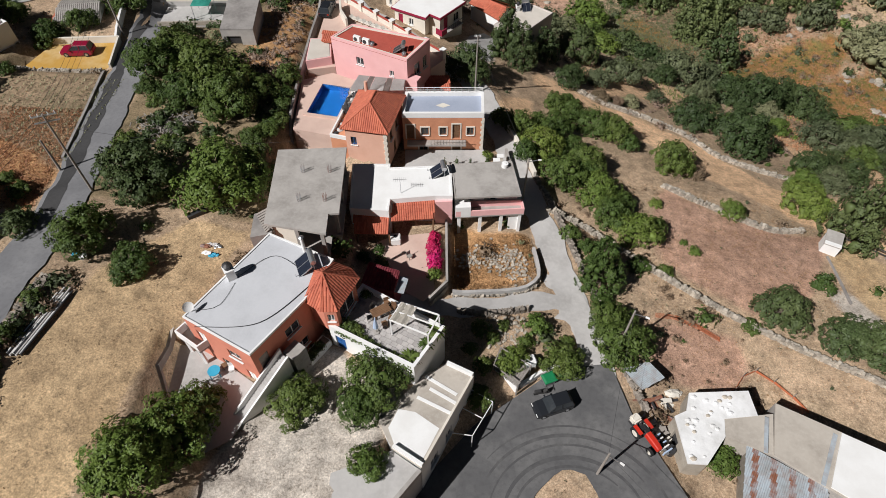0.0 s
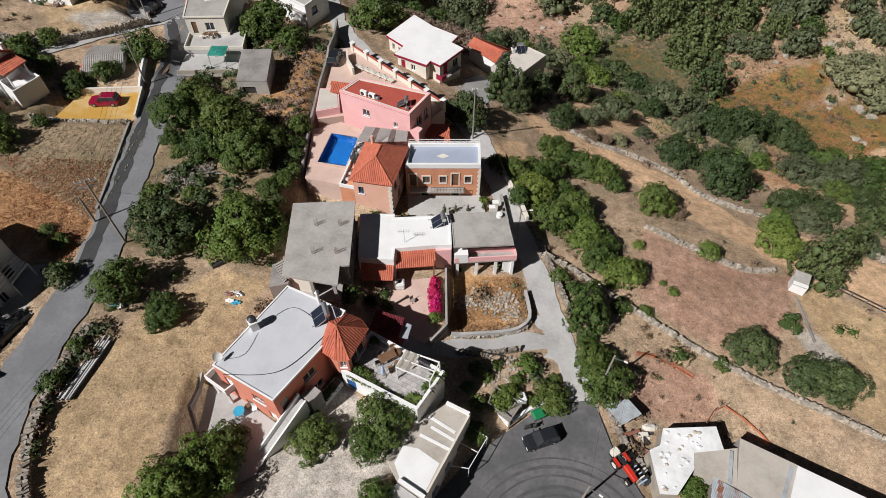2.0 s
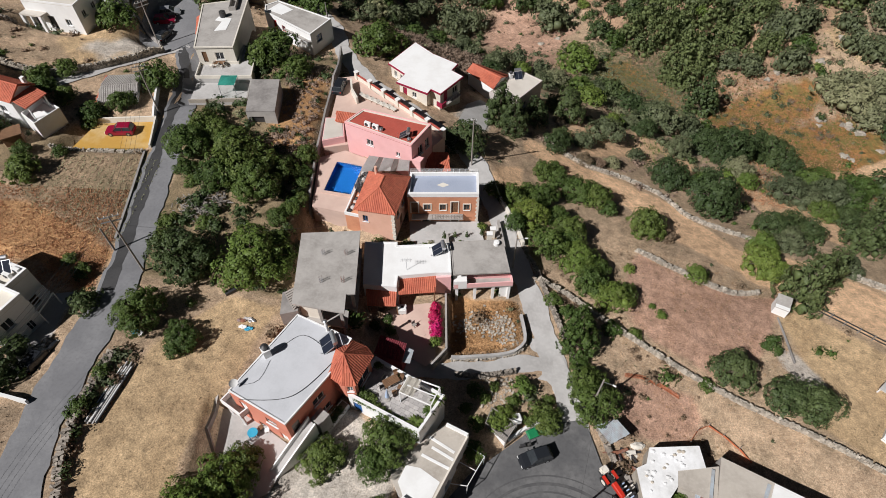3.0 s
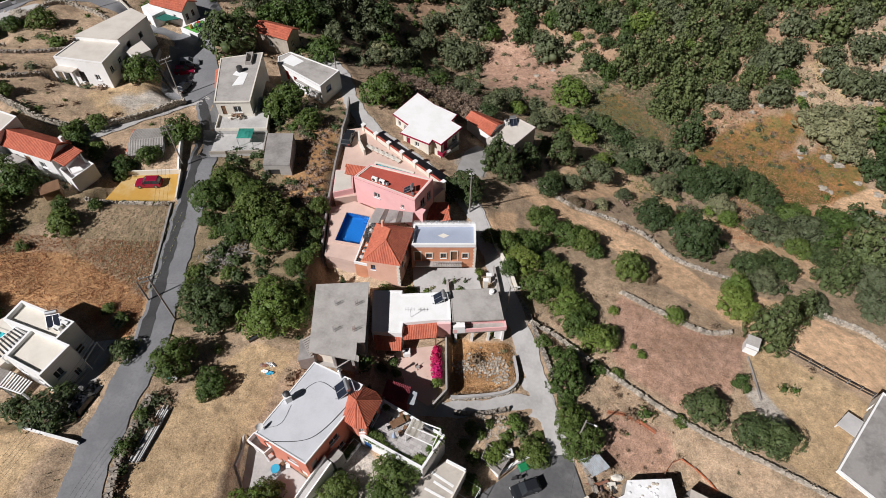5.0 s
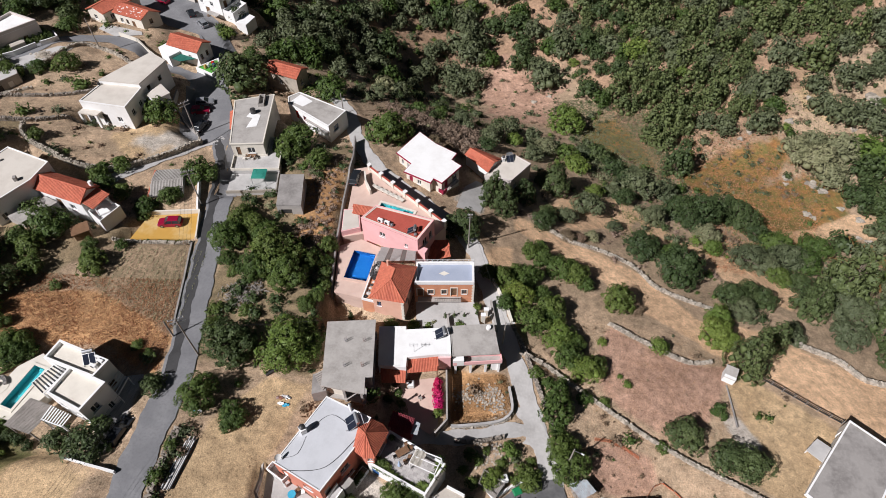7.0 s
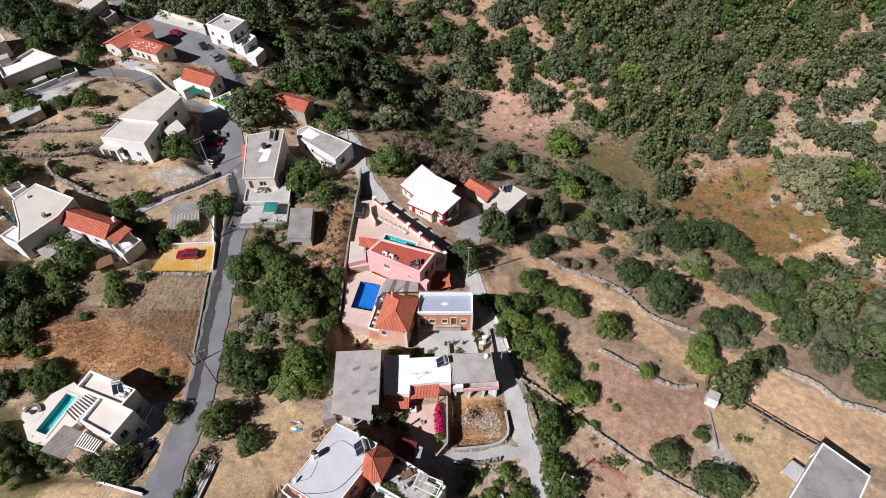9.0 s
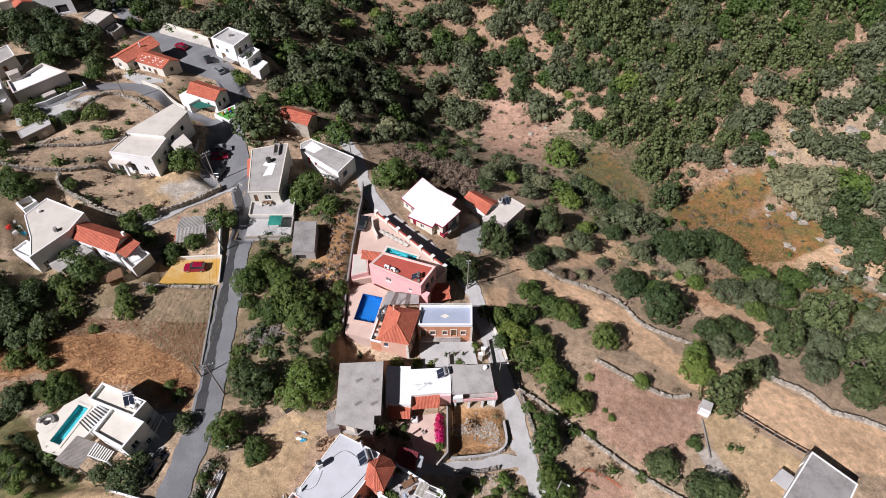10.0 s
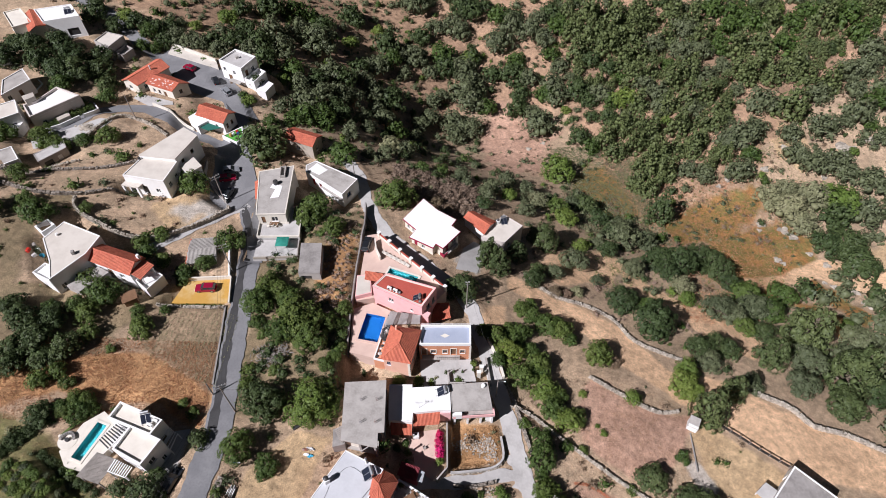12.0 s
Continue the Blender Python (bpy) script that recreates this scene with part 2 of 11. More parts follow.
def sdf(poly, x, y):
    """Distance to a polygon's edge, minus inside."""
    d = np.full(np.shape(x), 1e9)
    inside = np.zeros(np.shape(x), bool)
    for (x0, y0), (x1, y1) in zip(poly, poly[1:] + poly[:1]):
        ex, ey = x1 - x0, y1 - y0
        t = np.clip(((x - x0) * ex + (y - y0) * ey) / (ex * ex + ey * ey + 1e-9), 0, 1)
        d = np.minimum(d, np.hypot(x - x0 - t * ex, y - y0 - t * ey))
        if y0 != y1:
            inside ^= ((y0 > y) != (y1 > y)) & (x < ex * (y - y0) / (y1 - y0) + x0)
    return np.where(inside, -d, d)


def line_dist(line, x, y):
    d, at = np.full(np.shape(x), 1e9), np.zeros(np.shape(x))
    run = 0.0
    for (x0, y0), (x1, y1) in zip(line, line[1:]):
        ex, ey = x1 - x0, y1 - y0
        n = math.hypot(ex, ey)
        t = np.clip(((x - x0) * ex + (y - y0) * ey) / (n * n), 0, 1)
        q = np.hypot(x - x0 - t * ex, y - y0 - t * ey)
        at = np.where(q < d, run + t * n, at)
        d = np.minimum(d, q)
        run += n
    return d, at


def smooth_line(pts, step=1.0):
    """A smooth curve through the points, cut into even steps."""
    p = np.array([pts[0], *pts, pts[-1]], float)
    out = []
    for i in range(1, len(p) - 2):
        for t in np.linspace(0, 1, 12, endpoint=False):
            a, b, c, d = p[i - 1], p[i], p[i + 1], p[i + 2]
            out.append(0.5 * (2 * b + (c - a) * t + (2 * a - 5 * b + 4 * c - d) * t * t + (3 * b - a - 3 * c + d) * t ** 3))
    out.append(p[-2])
    out = np.array(out)
    run = np.r_[0, np.cumsum(np.hypot(*np.diff(out, axis=0).T))]
    s = np.linspace(0, run[-1], max(2, int(run[-1] / step)))
    return [(float(np.interp(v, run, out[:, 0])), float(np.interp(v, run, out[:, 1]))) for v in s]


def base(x, y):
    z = -0.19 - 0.0973 * np.clip(x, -160, 220) - 0.0031 * y
    for a, b, r, h in HILLS:
        z = z + h * np.exp(-((x - a) ** 2 + (y - b) ** 2) / (2 * r * r))
    far = np.clip((y - 260) / 400, 0, 1) + np.clip((np.abs(x - 20) - 230) / 500, 0, 1)
    return z + 60 * far


ROADS = {
    "village_road": (2.25, "asphalt_old", [(-38.8, 40.5), (-39.3, 47), (-40.4, 58.5), (-41.3, 70.5), (-42.8, 86), (-46, 96), (-50.4, 106), (-53, 117), (-55, 126), (-61, 139), (-72, 149), (-82, 155)]),
    "lower_road": (2.3, "asphalt_old", [(-31, -2), (-34.6, 6), (-38.0, 12.5), (-39.8, 18.5), (-40.1, 25), (-39.6, 32), (-38.9, 38.5), (-38.8, 41)]),
    "side_lane": (1.4, "concrete_road", [(-46, 96), (-51, 91.5), (-56, 87), (-62.5, 80), (-68, 74)]),
    "upper_lane": (1.8, "asphalt_old", [(-55, 116.5), (-65.0, 121.0), (-72.8, 125.6), (-79.7, 128.6), (-86.9, 127), (-93, 120), (-100, 112)]),
    "top_lane": (2.0, "asphalt_old", [(-72, 147), (-83.0, 154.6), (-91, 160.4), (-100.5, 169.1), (-113.2, 177.3), (-123.4, 189.5)]),
    "stone_lane": (1.55, "concrete_road", [(-30, 125), (-22, 111), (-18.7, 99.5), (-12.6, 88.3), (-2.5, 79.3), (5.0, 71.8), (7.6, 63), (10.4, 52), (12.4, 44), (14.0, 36), (15.5, 31), (16, 26)]),
    "yard_lane": (1.1, "concrete_road", [(-7, 33.6), (-0.8, 33.6), (5, 34.4), (10, 35.6), (14, 35.5)]),
}
for key in ROADS:
    w, mm, pts = ROADS[key]
    line = smooth_line(pts)
    lx, ly = np.array(line).T
    lz = base(lx, ly)
    kern = np.ones(9) / 9
    lz = np.convolve(np.pad(lz, 4, mode="edge"), kern, "valid")
    ROADS[key] = (w, mm, line, lz)

BEND = [(-6, 7), (-3.2, 15.6), (3, 22.3), (8.7, 26.2), (13.6, 29.6), (16.8, 29.5), (18.2, 23), (21.6, 15.5), (24, 7), (14.5, 7), (13.8, 15.5), (12.6, 18.1), (10.5, 18.0), (8.3, 16.1), (5.5, 12), (3, 7)]
PADS = [
    (BEND, -0.45, 2.0),
    ([(0.6, 45.5), (9.8, 45.5), (10.4, 38.4), (8.8, 36.6), (1.0, 35.2)], 1.0, 0.8),
    ([(-9.5, 43), (0.4, 44.5), (0.6, 36), (-1.5, 33), (-8.5, 33.5)], 3.2, 0.8),
    ([(-16, 22.5), (-11, 28.5), (-2.5, 24), (-5, 19.5), (-8, 15), (-11, 8), (-20.5, 8), (-18.6, 18)], 4.9, 1.2),
    ([(-24.6, 28.0), (-22.0, 27.6), (-15.8, 23.2), (-17.4, 18.4), (-19.6, 17.0), (-24.4, 19.2)], 5.35, 0.7),
    ([(-18.6, 56), (-19, 84), (-15, 86), (-13.5, 70), (-11, 62), (-12.5, 54)], 4.5, 1.2),
    ([(-19.4, 50.8), (-8.6, 50.8), (-8.4, 53.6), (-11.6, 54.6), (-13.8, 55.6), (-18.8, 57.0)], 2.4, 1.0),
    ([(-9.5, 51.5), (6.3, 51.6), (5.2, 62), (-5, 62), (-8, 53.5)], 1.9, 0.8),
    ([(-9.5, 71), (-1, 71), (-4.5, 76), (-10, 81)], 3.0, 1.5),
    ([(-65, 36), (-57, 45), (-45, 40), (-45, 30), (-58, 29)], 9.3, 3.0),
    ([(-55.8, 67), (-43.4, 67), (-44.2, 74), (-54, 73.6)], 7.0, 1.5),
    ([(-66, 121), (-56, 119), (-53, 124), (-56, 129), (-64, 132), (-69, 126)], 5.4, 4.0),
    ([(-91, 138), (-83, 131.5), (-71, 130.5), (-69, 137), (-77, 145), (-82, 149)], 8.3, 5.0),
    ([(-42.2, 79.2), (-31.4, 79.6), (-32, 95), (-36, 105), (-43.6, 103)], 5.6, 1.5),
    ([(-43, 119), (-33, 116), (-31, 122), (-40, 126)], 1.0, 4.0),
    ([(-36, 106), (-24, 97), (-19.5, 104), (-32, 112)], 2.6, 3.0),
    ([(-72.5, 74), (-61, 68), (-57, 71), (-59, 76), (-70, 79)], 9.2, 3.0),
    ([(-82, 78), (-75.5, 65), (-69, 71), (-69, 80), (-79, 84)], 11.2, 3.0),
    ([(-104, 118), (-96, 115), (-89, 122), (-98, 128)], 11.4, 5.0),
    ([(-83, 162.5), (-67.1, 153.6), (-58, 143), (-60.4, 135.4), (-70, 139.2), (-79.8, 148.6), (-86, 155.6)], 5.6, 6.0),
    ([(-65, 147), (-56, 142), (-51, 149), (-60, 155)], 4.6, 4.0),
    ([(-102, 113.4), (-91, 119.6), (-84, 120.5), (-87, 115.5), (-89, 106.5), (-95, 102), (-99.4, 109)], 11.3, 6.0),
    ([(-101, 153), (-94, 149), (-90, 154), (-98, 158)], 8.6, 6.0),
    ([(-113, 154), (-103, 157), (-108, 165), (-126, 163), (-121, 151)], 12.2, 7.0),
    ([(-57.5, 121), (-48, 110), (-45, 101), (-50, 95), (-56, 99)], 5.2, 3.0),
    ([(-73, 97), (-62, 95), (-57, 100), (-58, 111), (-64, 114)], 8.6, 3.0),
]
LATE = 11


def height(x, y):
    """The ground's height."""
    x, y = np.asarray(x, float), np.asarray(y, float)
    z = base(x, y)
    for poly, level, soft in PADS[:LATE]:
        k = np.clip(1 - sdf(poly, x, y) / soft, 0, 1)
        k = k * k * (3 - 2 * k)
        z = z * (1 - k) + level * k
    for w, mm, line, lz in ROADS.values():
        near = (x > min(p[0] for p in line) - 6) & (x < max(p[0] for p in line) + 6)
        if not np.any(near):
            continue
        d, at = line_dist(line[::3] + ([line[-1]] if len(line) % 3 != 1 else []), x, y)
        total = sum(math.dist(p, q) for p, q in zip(line, line[1:]))
        level = np.interp(at, np.linspace(0, total, len(lz)), lz)
        k = np.clip(1 - (d - w - 0.4) / 1.6, 0, 1)
        k = k * k * (3 - 2 * k)
        z = z * (1 - k) + level * k
    for poly, level, soft in PADS[LATE:]:
        k = np.clip(1 - sdf(poly, x, y) / soft, 0, 1)
        k = k * k * (3 - 2 * k)
        z = z * (1 - k) + level * k
    return z


GRID = 1.0
GX, GY = np.arange(-130, 200.1, GRID), np.arange(-20, 290.1, GRID)
LEVELS = height(*np.meshgrid(GX, GY))


def hz(x, y):
    """The ground's height at one place."""
    i, j = min(max((x + 130) / GRID, 0), len(GX) - 1.01), min(max((y + 20) / GRID, 0), len(GY) - 1.01)
    a, b = int(i), int(j)
    u, v = i - a, j - b
    z = LEVELS
    return float((z[b, a] * (1 - u) + z[b, a + 1] * u) * (1 - v) + (z[b + 1, a] * (1 - u) + z[b + 1, a + 1] * u) * v)


def wobble(x, y, scale, seed=0.0):
    """Smooth noise between about -1 and 1."""
    s = np.zeros(np.shape(x))
    for k, (a, b, c) in enumerate(((1.0, 0.3, 0.1), (-0.6, 0.9, 2.1), (0.4, -1.1, 4.2), (1.7, 1.3, 1.3), (-1.5, 2.1, 5.9), (2.6, -1.2, 3.3))):
        s = s + np.sin((a * x + b * y) / scale + c + seed * (k + 1)) / (1 + 0.35 * k)
    return s / 3


ZONES = {
    # polygons, softness: straw-yellow, red soil, green weeds, pale gravel
    "straw": [([(-32.6, 33.0), (-31.4, 34.8), (-25.5, 40.4), (-19.6, 40), (-24.2, 29.0), (-26.4, 20), (-28.6, 11.5), (-31.5, 8), (-34.6, 14.5), (-35.6, 18), (-35.4, 24)], 1.0),
              ([(-47, 6), (-46, 26), (-52, 29), (-80, 25), (-80, 5)], 2),
              
              ([(47.5, 44.5), (50.5, 48.5), (64, 37.5), (60, 31), (52, 24), (46, 28.5), (48, 36)], 1.5),
              ([(-60, 104), (-66, 93), (-60, 84), (-50, 95), (-54, 104)], 3),
              ([(113, 170), (120, 176), (127, 160), (122, 150), (116, 154)], 3), ([(122, 112), (140, 122), (150, 116), (130, 105)], 4)],
    "sand": [([(15, 84), (24, 79), (33, 76.5), (40, 72.5), (44, 66), (49, 59), (47, 54), (42, 57), (37, 62), (31, 68.5), (22, 74), (14.5, 79)], 1.2),
             ([(47, 60), (60, 59), (72, 51), (92, 42), (90, 33), (70, 37), (64.5, 39.5), (52, 49.5), (46, 53)], 1.5), ([(47.1, 96.5), (59.3, 85.5), (72.6, 80.5), (77.5, 73), (71.3, 66.4), (63.5, 71), (55.6, 80), (45.7, 89)], 1.5), ([(82.0, 99.5), (99.1, 105.4), (115.9, 114.2), (134.5, 109.1), (129.9, 99.0), (111.0, 105.4), (79.7, 93.8)], 1.5), ([(23.2, 91.6), (32.0, 98.5), (42.5, 102.5), (47.9, 97.8), (42.1, 88.0), (34.5, 86.5), (26.5, 83.4)], 2.0), ([(6.5, 66), (9, 72), (13, 73), (13, 68), (9.5, 62)], 1.2)],
    "red": [([(24, 46), (29.7, 56), (35.7, 52.6), (42, 49), (50, 49.6), (46.4, 43.8), (38, 34.5), (30, 38)], 1.5),
            ([(21, 27), (22, 35), (30.5, 32.5), (33, 29), (29, 26)], 2.0),
            ([(15.9, 195.1), (25.2, 194.3), (30.0, 182.8), (41.6, 171.5), (35.5, 163.3), (32.6, 149.1), (22.1, 143.1), (14.7, 145.0), (13.3, 168.4), (16.3, 181.1)], 6),
            ],
    "plough": [([(-60, 60), (-56.4, 55.6), (-50.6, 52.9), (-41.2, 47.3), (-42.6, 66.5), (-59, 66)], 0.9)],
    "rust": [([(-67, 53.8), (-60, 54.8), (-56.3, 55.2), (-50.5, 52.4), (-41.2, 46.8), (-42.3, 40), (-50, 45), (-60, 45.5), (-68, 47), (-77, 43), (-79, 50)], 1.2), ([(-26, 68), (-20, 68), (-19.6, 84), (-22, 90), (-26, 84)], 2.0), ([(0.8, 36.6), (10, 38), (9.6, 45), (1, 45)], 1.0)],
    "green": [([(43, 148), (61, 162), (61.6, 143.6), (63, 128), (50.6, 122)], 6), ([(103.8, 108), (110.3, 106.4), (119.4, 91.2), (114.8, 84.2), (112.4, 90.7), (106.6, 99)], 3),
              ([(79.3, 112.5), (81.6, 98.9), (89.2, 93.2), (102.7, 105.5), (114.5, 111.4), (117.4, 123), (107.4, 126.8), (87.5, 122.7)], 5), ([(95.7, 92.3), (103.8, 93.9), (110.7, 88.1), (103.8, 80.4), (100.7, 88.8)], 3),
              ([(67.4, 123.1), (86.7, 138.3), (103, 143), (104.1, 133.7), (87.6, 117.7), (70.1, 114.8)], 4)],
    "wood": [([(52, 168), (64, 128), (104, 147), (112, 160), (130, 182), (200, 200), (200, 290), (-118, 290), (-118, 182), (-60, 166), (-20, 142), (12, 192), (44, 187)], 6)],
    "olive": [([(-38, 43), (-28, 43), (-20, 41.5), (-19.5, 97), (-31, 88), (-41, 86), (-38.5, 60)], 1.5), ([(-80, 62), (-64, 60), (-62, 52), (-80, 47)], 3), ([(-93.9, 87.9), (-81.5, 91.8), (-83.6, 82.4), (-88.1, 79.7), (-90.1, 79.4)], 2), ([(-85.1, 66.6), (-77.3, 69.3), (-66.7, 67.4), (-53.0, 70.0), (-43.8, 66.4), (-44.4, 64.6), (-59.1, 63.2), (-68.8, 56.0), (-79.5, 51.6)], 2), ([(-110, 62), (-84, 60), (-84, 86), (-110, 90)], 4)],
    "garden": [([(-78, 42), (-68, 40), (-62, 33), (-55, 28.5), (-56, 24), (-80, 20)], 2)],
    "pale": [([(44.5, 39.5), (47.5, 39), (49.5, 34), (47.5, 32.5), (45.5, 35)], 1.0), ([(-15.5, 22.5), (-11, 27.5), (-3, 23.5), (-5, 19.5), (-8, 14), (-11, 9), (-20.5, 9), (-18.8, 17.5)], 0.7), ([(-24, 26.5), (-16, 22.5), (-17.5, 19), (-24, 22)], 0.7), ([(-48, 97), (-58, 88), (-61, 92), (-52, 101)], 3),
             ([(-45, 28), (-43, 40), (-48, 36), (-48, 29)], 0.8), ([(5, 90), (9, 88), (7.5, 80.5), (2, 84)], 1.0)],
}


def ground_sheet():
    xs = np.r_[-2500, -1200, -600, -320, -200, -150, np.arange(-125, 160.1, 0.95), 180, 240, 340, 620, 1200, 2500]
    ys = np.r_[-1500, -600, -250, -100, -40, -10, np.arange(2, 262.1, 0.95), 290, 340, 420, 600, 1200, 2500]
    gx, gy = np.meshgrid(xs, ys)
    x, y = gx.ravel(), gy.ravel()
    z = height(x, y)
    rough = wobble(x, y, 2.2) * 0.10 + wobble(x, y, 0.7, 3) * 0.05
    road = np.full(x.shape, 1e9)
    for w, mm, line, lz in ROADS.values():
        road = np.minimum(road, line_dist(line[::3] + ([line[-1]] if len(line) % 3 != 1 else []), x, y)[0] - w)
    road = np.minimum(road, sdf(BEND, x, y))
    z = z + np.where(road > 1.0, rough * np.clip((road - 1.0) / 1.5, 0, 1) - 0.08 * np.clip(1 - (road - 1.0), 0, 1), -0.08)
    nx, ny = len(xs), len(ys)
    i = np.arange(nx * ny).reshape(ny, nx)
    faces = np.stack([i[:-1, :-1], i[:-1, 1:], i[1:, 1:], i[1:, :-1]], -1).reshape(-1, 4)
    me = bpy.data.meshes.new("ground")
    me.vertices.add(len(x))
    me.vertices.foreach_set("co", np.stack([x, y, z], 1).ravel())
    me.loops.add(faces.size)
    me.loops.foreach_set("vertex_index", faces.ravel())
    me.polygons.add(len(faces))
    me.polygons.foreach_set("loop_start", np.arange(0, faces.size, 4))
    me.update()
    me.validate()
    for key, zones in ZONES.items():
        v = np.zeros(x.shape)
        for poly, soft in zones:
            jig = wobble(x, y, 1.6, 1) * soft * 0.6
            v = np.maximum(v, np.clip(0.5 - (sdf(poly, x, y) + jig) / (2 * soft), 0, 1))
        me.attributes.new(key, "FLOAT", "POINT").data.foreach_set("value", v.astype(np.float32))
    me.shade_smooth()
    ob = new("ground", me)
    return tagged(ob, "dry stony hillside ground with straw and red soil", "ground", kind="structure")


def ground_material():
    m = mat("dry_ground", (0.46, 0.325, 0.215), (0.31, 0.228, 0.148), (0.58, 0.44, 0.305), fine=2.8, coarse=0.24, bump=1.0, mix=0.8)
    nt, ns = m.node_tree, m.node_tree.nodes
    bsdf = ns["Principled BSDF"]
    link = bsdf.inputs["Base Color"].links[0]
    out = link.from_socket
    geo = ns.new("ShaderNodeNewGeometry")
    grain = ns.new("ShaderNodeTexNoise")
    grain.inputs["Scale"].default_value, grain.inputs["Detail"].default_value, grain.inputs["Roughness"].default_value = 1.1, 10, 0.74
    nt.links.new(geo.outputs["Position"], grain.inputs["Vector"])
    patch, blend = ns.new("ShaderNodeTexNoise"), ns.new("ShaderNodeMath")
    patch.inputs["Scale"].default_value, patch.inputs["Detail"].default_value, patch.inputs["Roughness"].default_value = 0.2, 6, 0.6
    nt.links.new(geo.outputs["Position"], patch.inputs["Vector"])
    blend.operation = "ADD"
    nt.links.new(grain.outputs[0], blend.inputs[0])
    nt.links.new(patch.outputs[0], blend.inputs[1])
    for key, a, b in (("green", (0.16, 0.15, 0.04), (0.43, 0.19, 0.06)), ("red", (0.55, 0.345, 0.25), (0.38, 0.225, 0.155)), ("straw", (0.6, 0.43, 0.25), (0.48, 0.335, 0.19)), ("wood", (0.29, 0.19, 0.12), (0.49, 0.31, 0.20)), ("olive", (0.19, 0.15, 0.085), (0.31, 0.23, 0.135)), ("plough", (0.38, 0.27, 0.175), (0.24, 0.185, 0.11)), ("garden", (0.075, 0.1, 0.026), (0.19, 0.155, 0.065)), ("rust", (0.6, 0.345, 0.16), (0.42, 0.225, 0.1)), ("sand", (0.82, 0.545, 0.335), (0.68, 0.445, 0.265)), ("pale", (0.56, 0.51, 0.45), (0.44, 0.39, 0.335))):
        at = ns.new("ShaderNodeAttribute")
        at.attribute_name = key
        col, mx, th = ns.new("ShaderNodeMix"), ns.new("ShaderNodeMix"), ns.new("ShaderNodeMapRange")
        col.data_type = mx.data_type = "RGBA"
        col.inputs[6].default_value, col.inputs[7].default_value = (*a, 1), (*b, 1)
        ramp = ns.new("ShaderNodeMapRange")
        ramp.inputs[1].default_value, ramp.inputs[2].default_value = 0.82, 1.2
        nt.links.new(blend.outputs[0], ramp.inputs[0])
        nt.links.new(ramp.outputs[0], col.inputs[0])
        add = ns.new("ShaderNodeMath")
        add.operation = "MULTIPLY_ADD"
        add.inputs[1].default_value, add.inputs[2].default_value = 0.5, -0.25
        nt.links.new(grain.outputs[0], add.inputs[0])
        add2 = ns.new("ShaderNodeMath")
        nt.links.new(at.outputs["Fac"], add2.inputs[0])
        nt.links.new(add.outputs[0], add2.inputs[1])
        th.inputs[1].default_value, th.inputs[2].default_value = 0.3, 0.6
        th.inputs[4].default_value = 0.92
        nt.links.new(add2.outputs[0], th.inputs[0])
        nt.links.new(th.outputs[0], mx.inputs[0])
        nt.links.new(out, mx.inputs[6])
        nt.links.new(col.outputs[2], mx.inputs[7])
        out = mx.outputs[2]
    # litter and dark weed stubble in small flecks
    fleck = ns.new("ShaderNodeTexNoise")
    fleck.inputs["Scale"].default_value, fleck.inputs["Detail"].default_value, fleck.inputs["Roughness"].default_value = 2.2, 6, 0.75
    nt.links.new(geo.outputs["Position"], fleck.inputs["Vector"])
    fr, fm = ns.new("ShaderNodeMapRange"), ns.new("ShaderNodeMix")
    fr.inputs[1].default_value, fr.inputs[2].default_value, fr.inputs[4].default_value = 0.57, 0.68, 0.72
    fm.data_type = "RGBA"
    fm.inputs[7].default_value = (0.115, 0.09, 0.06, 1)
    nt.links.new(fleck.outputs[0], fr.inputs[0])
    nt.links.new(fr.outputs[0], fm.inputs[0])
    nt.links.new(out, fm.inputs[6])
    # broad tone of the soil, and the stalks and clods at hand size
    out = fm.outputs[2]
    for scale, rough, lo, hi in ((0.055, 0.55, 0.80, 1.14), (0.75, 0.74, 0.68, 1.26), (6.0, 0.85, 0.60, 1.34)):
        tone, mr, mul = ns.new("ShaderNodeTexNoise"), ns.new("ShaderNodeMapRange"), ns.new("ShaderNodeHueSaturation")
        tone.inputs["Scale"].default_value, tone.inputs["Detail"].default_value, tone.inputs["Roughness"].default_value = scale, 5, rough
        nt.links.new(geo.outputs["Position"], tone.inputs["Vector"])
        mr.inputs[1].default_value, mr.inputs[2].default_value, mr.inputs[3].default_value, mr.inputs[4].default_value = 0.34, 0.66, lo, hi
        nt.links.new(tone.outputs[0], mr.inputs[0])
        nt.links.new(mr.outputs[0], mul.inputs["Value"])
        nt.links.new(out, mul.inputs["Color"])
        out = mul.outputs[0]
    nt.links.new(out, bsdf.inputs["Base Color"])
    return m


ground = ground_sheet()
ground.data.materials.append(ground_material())


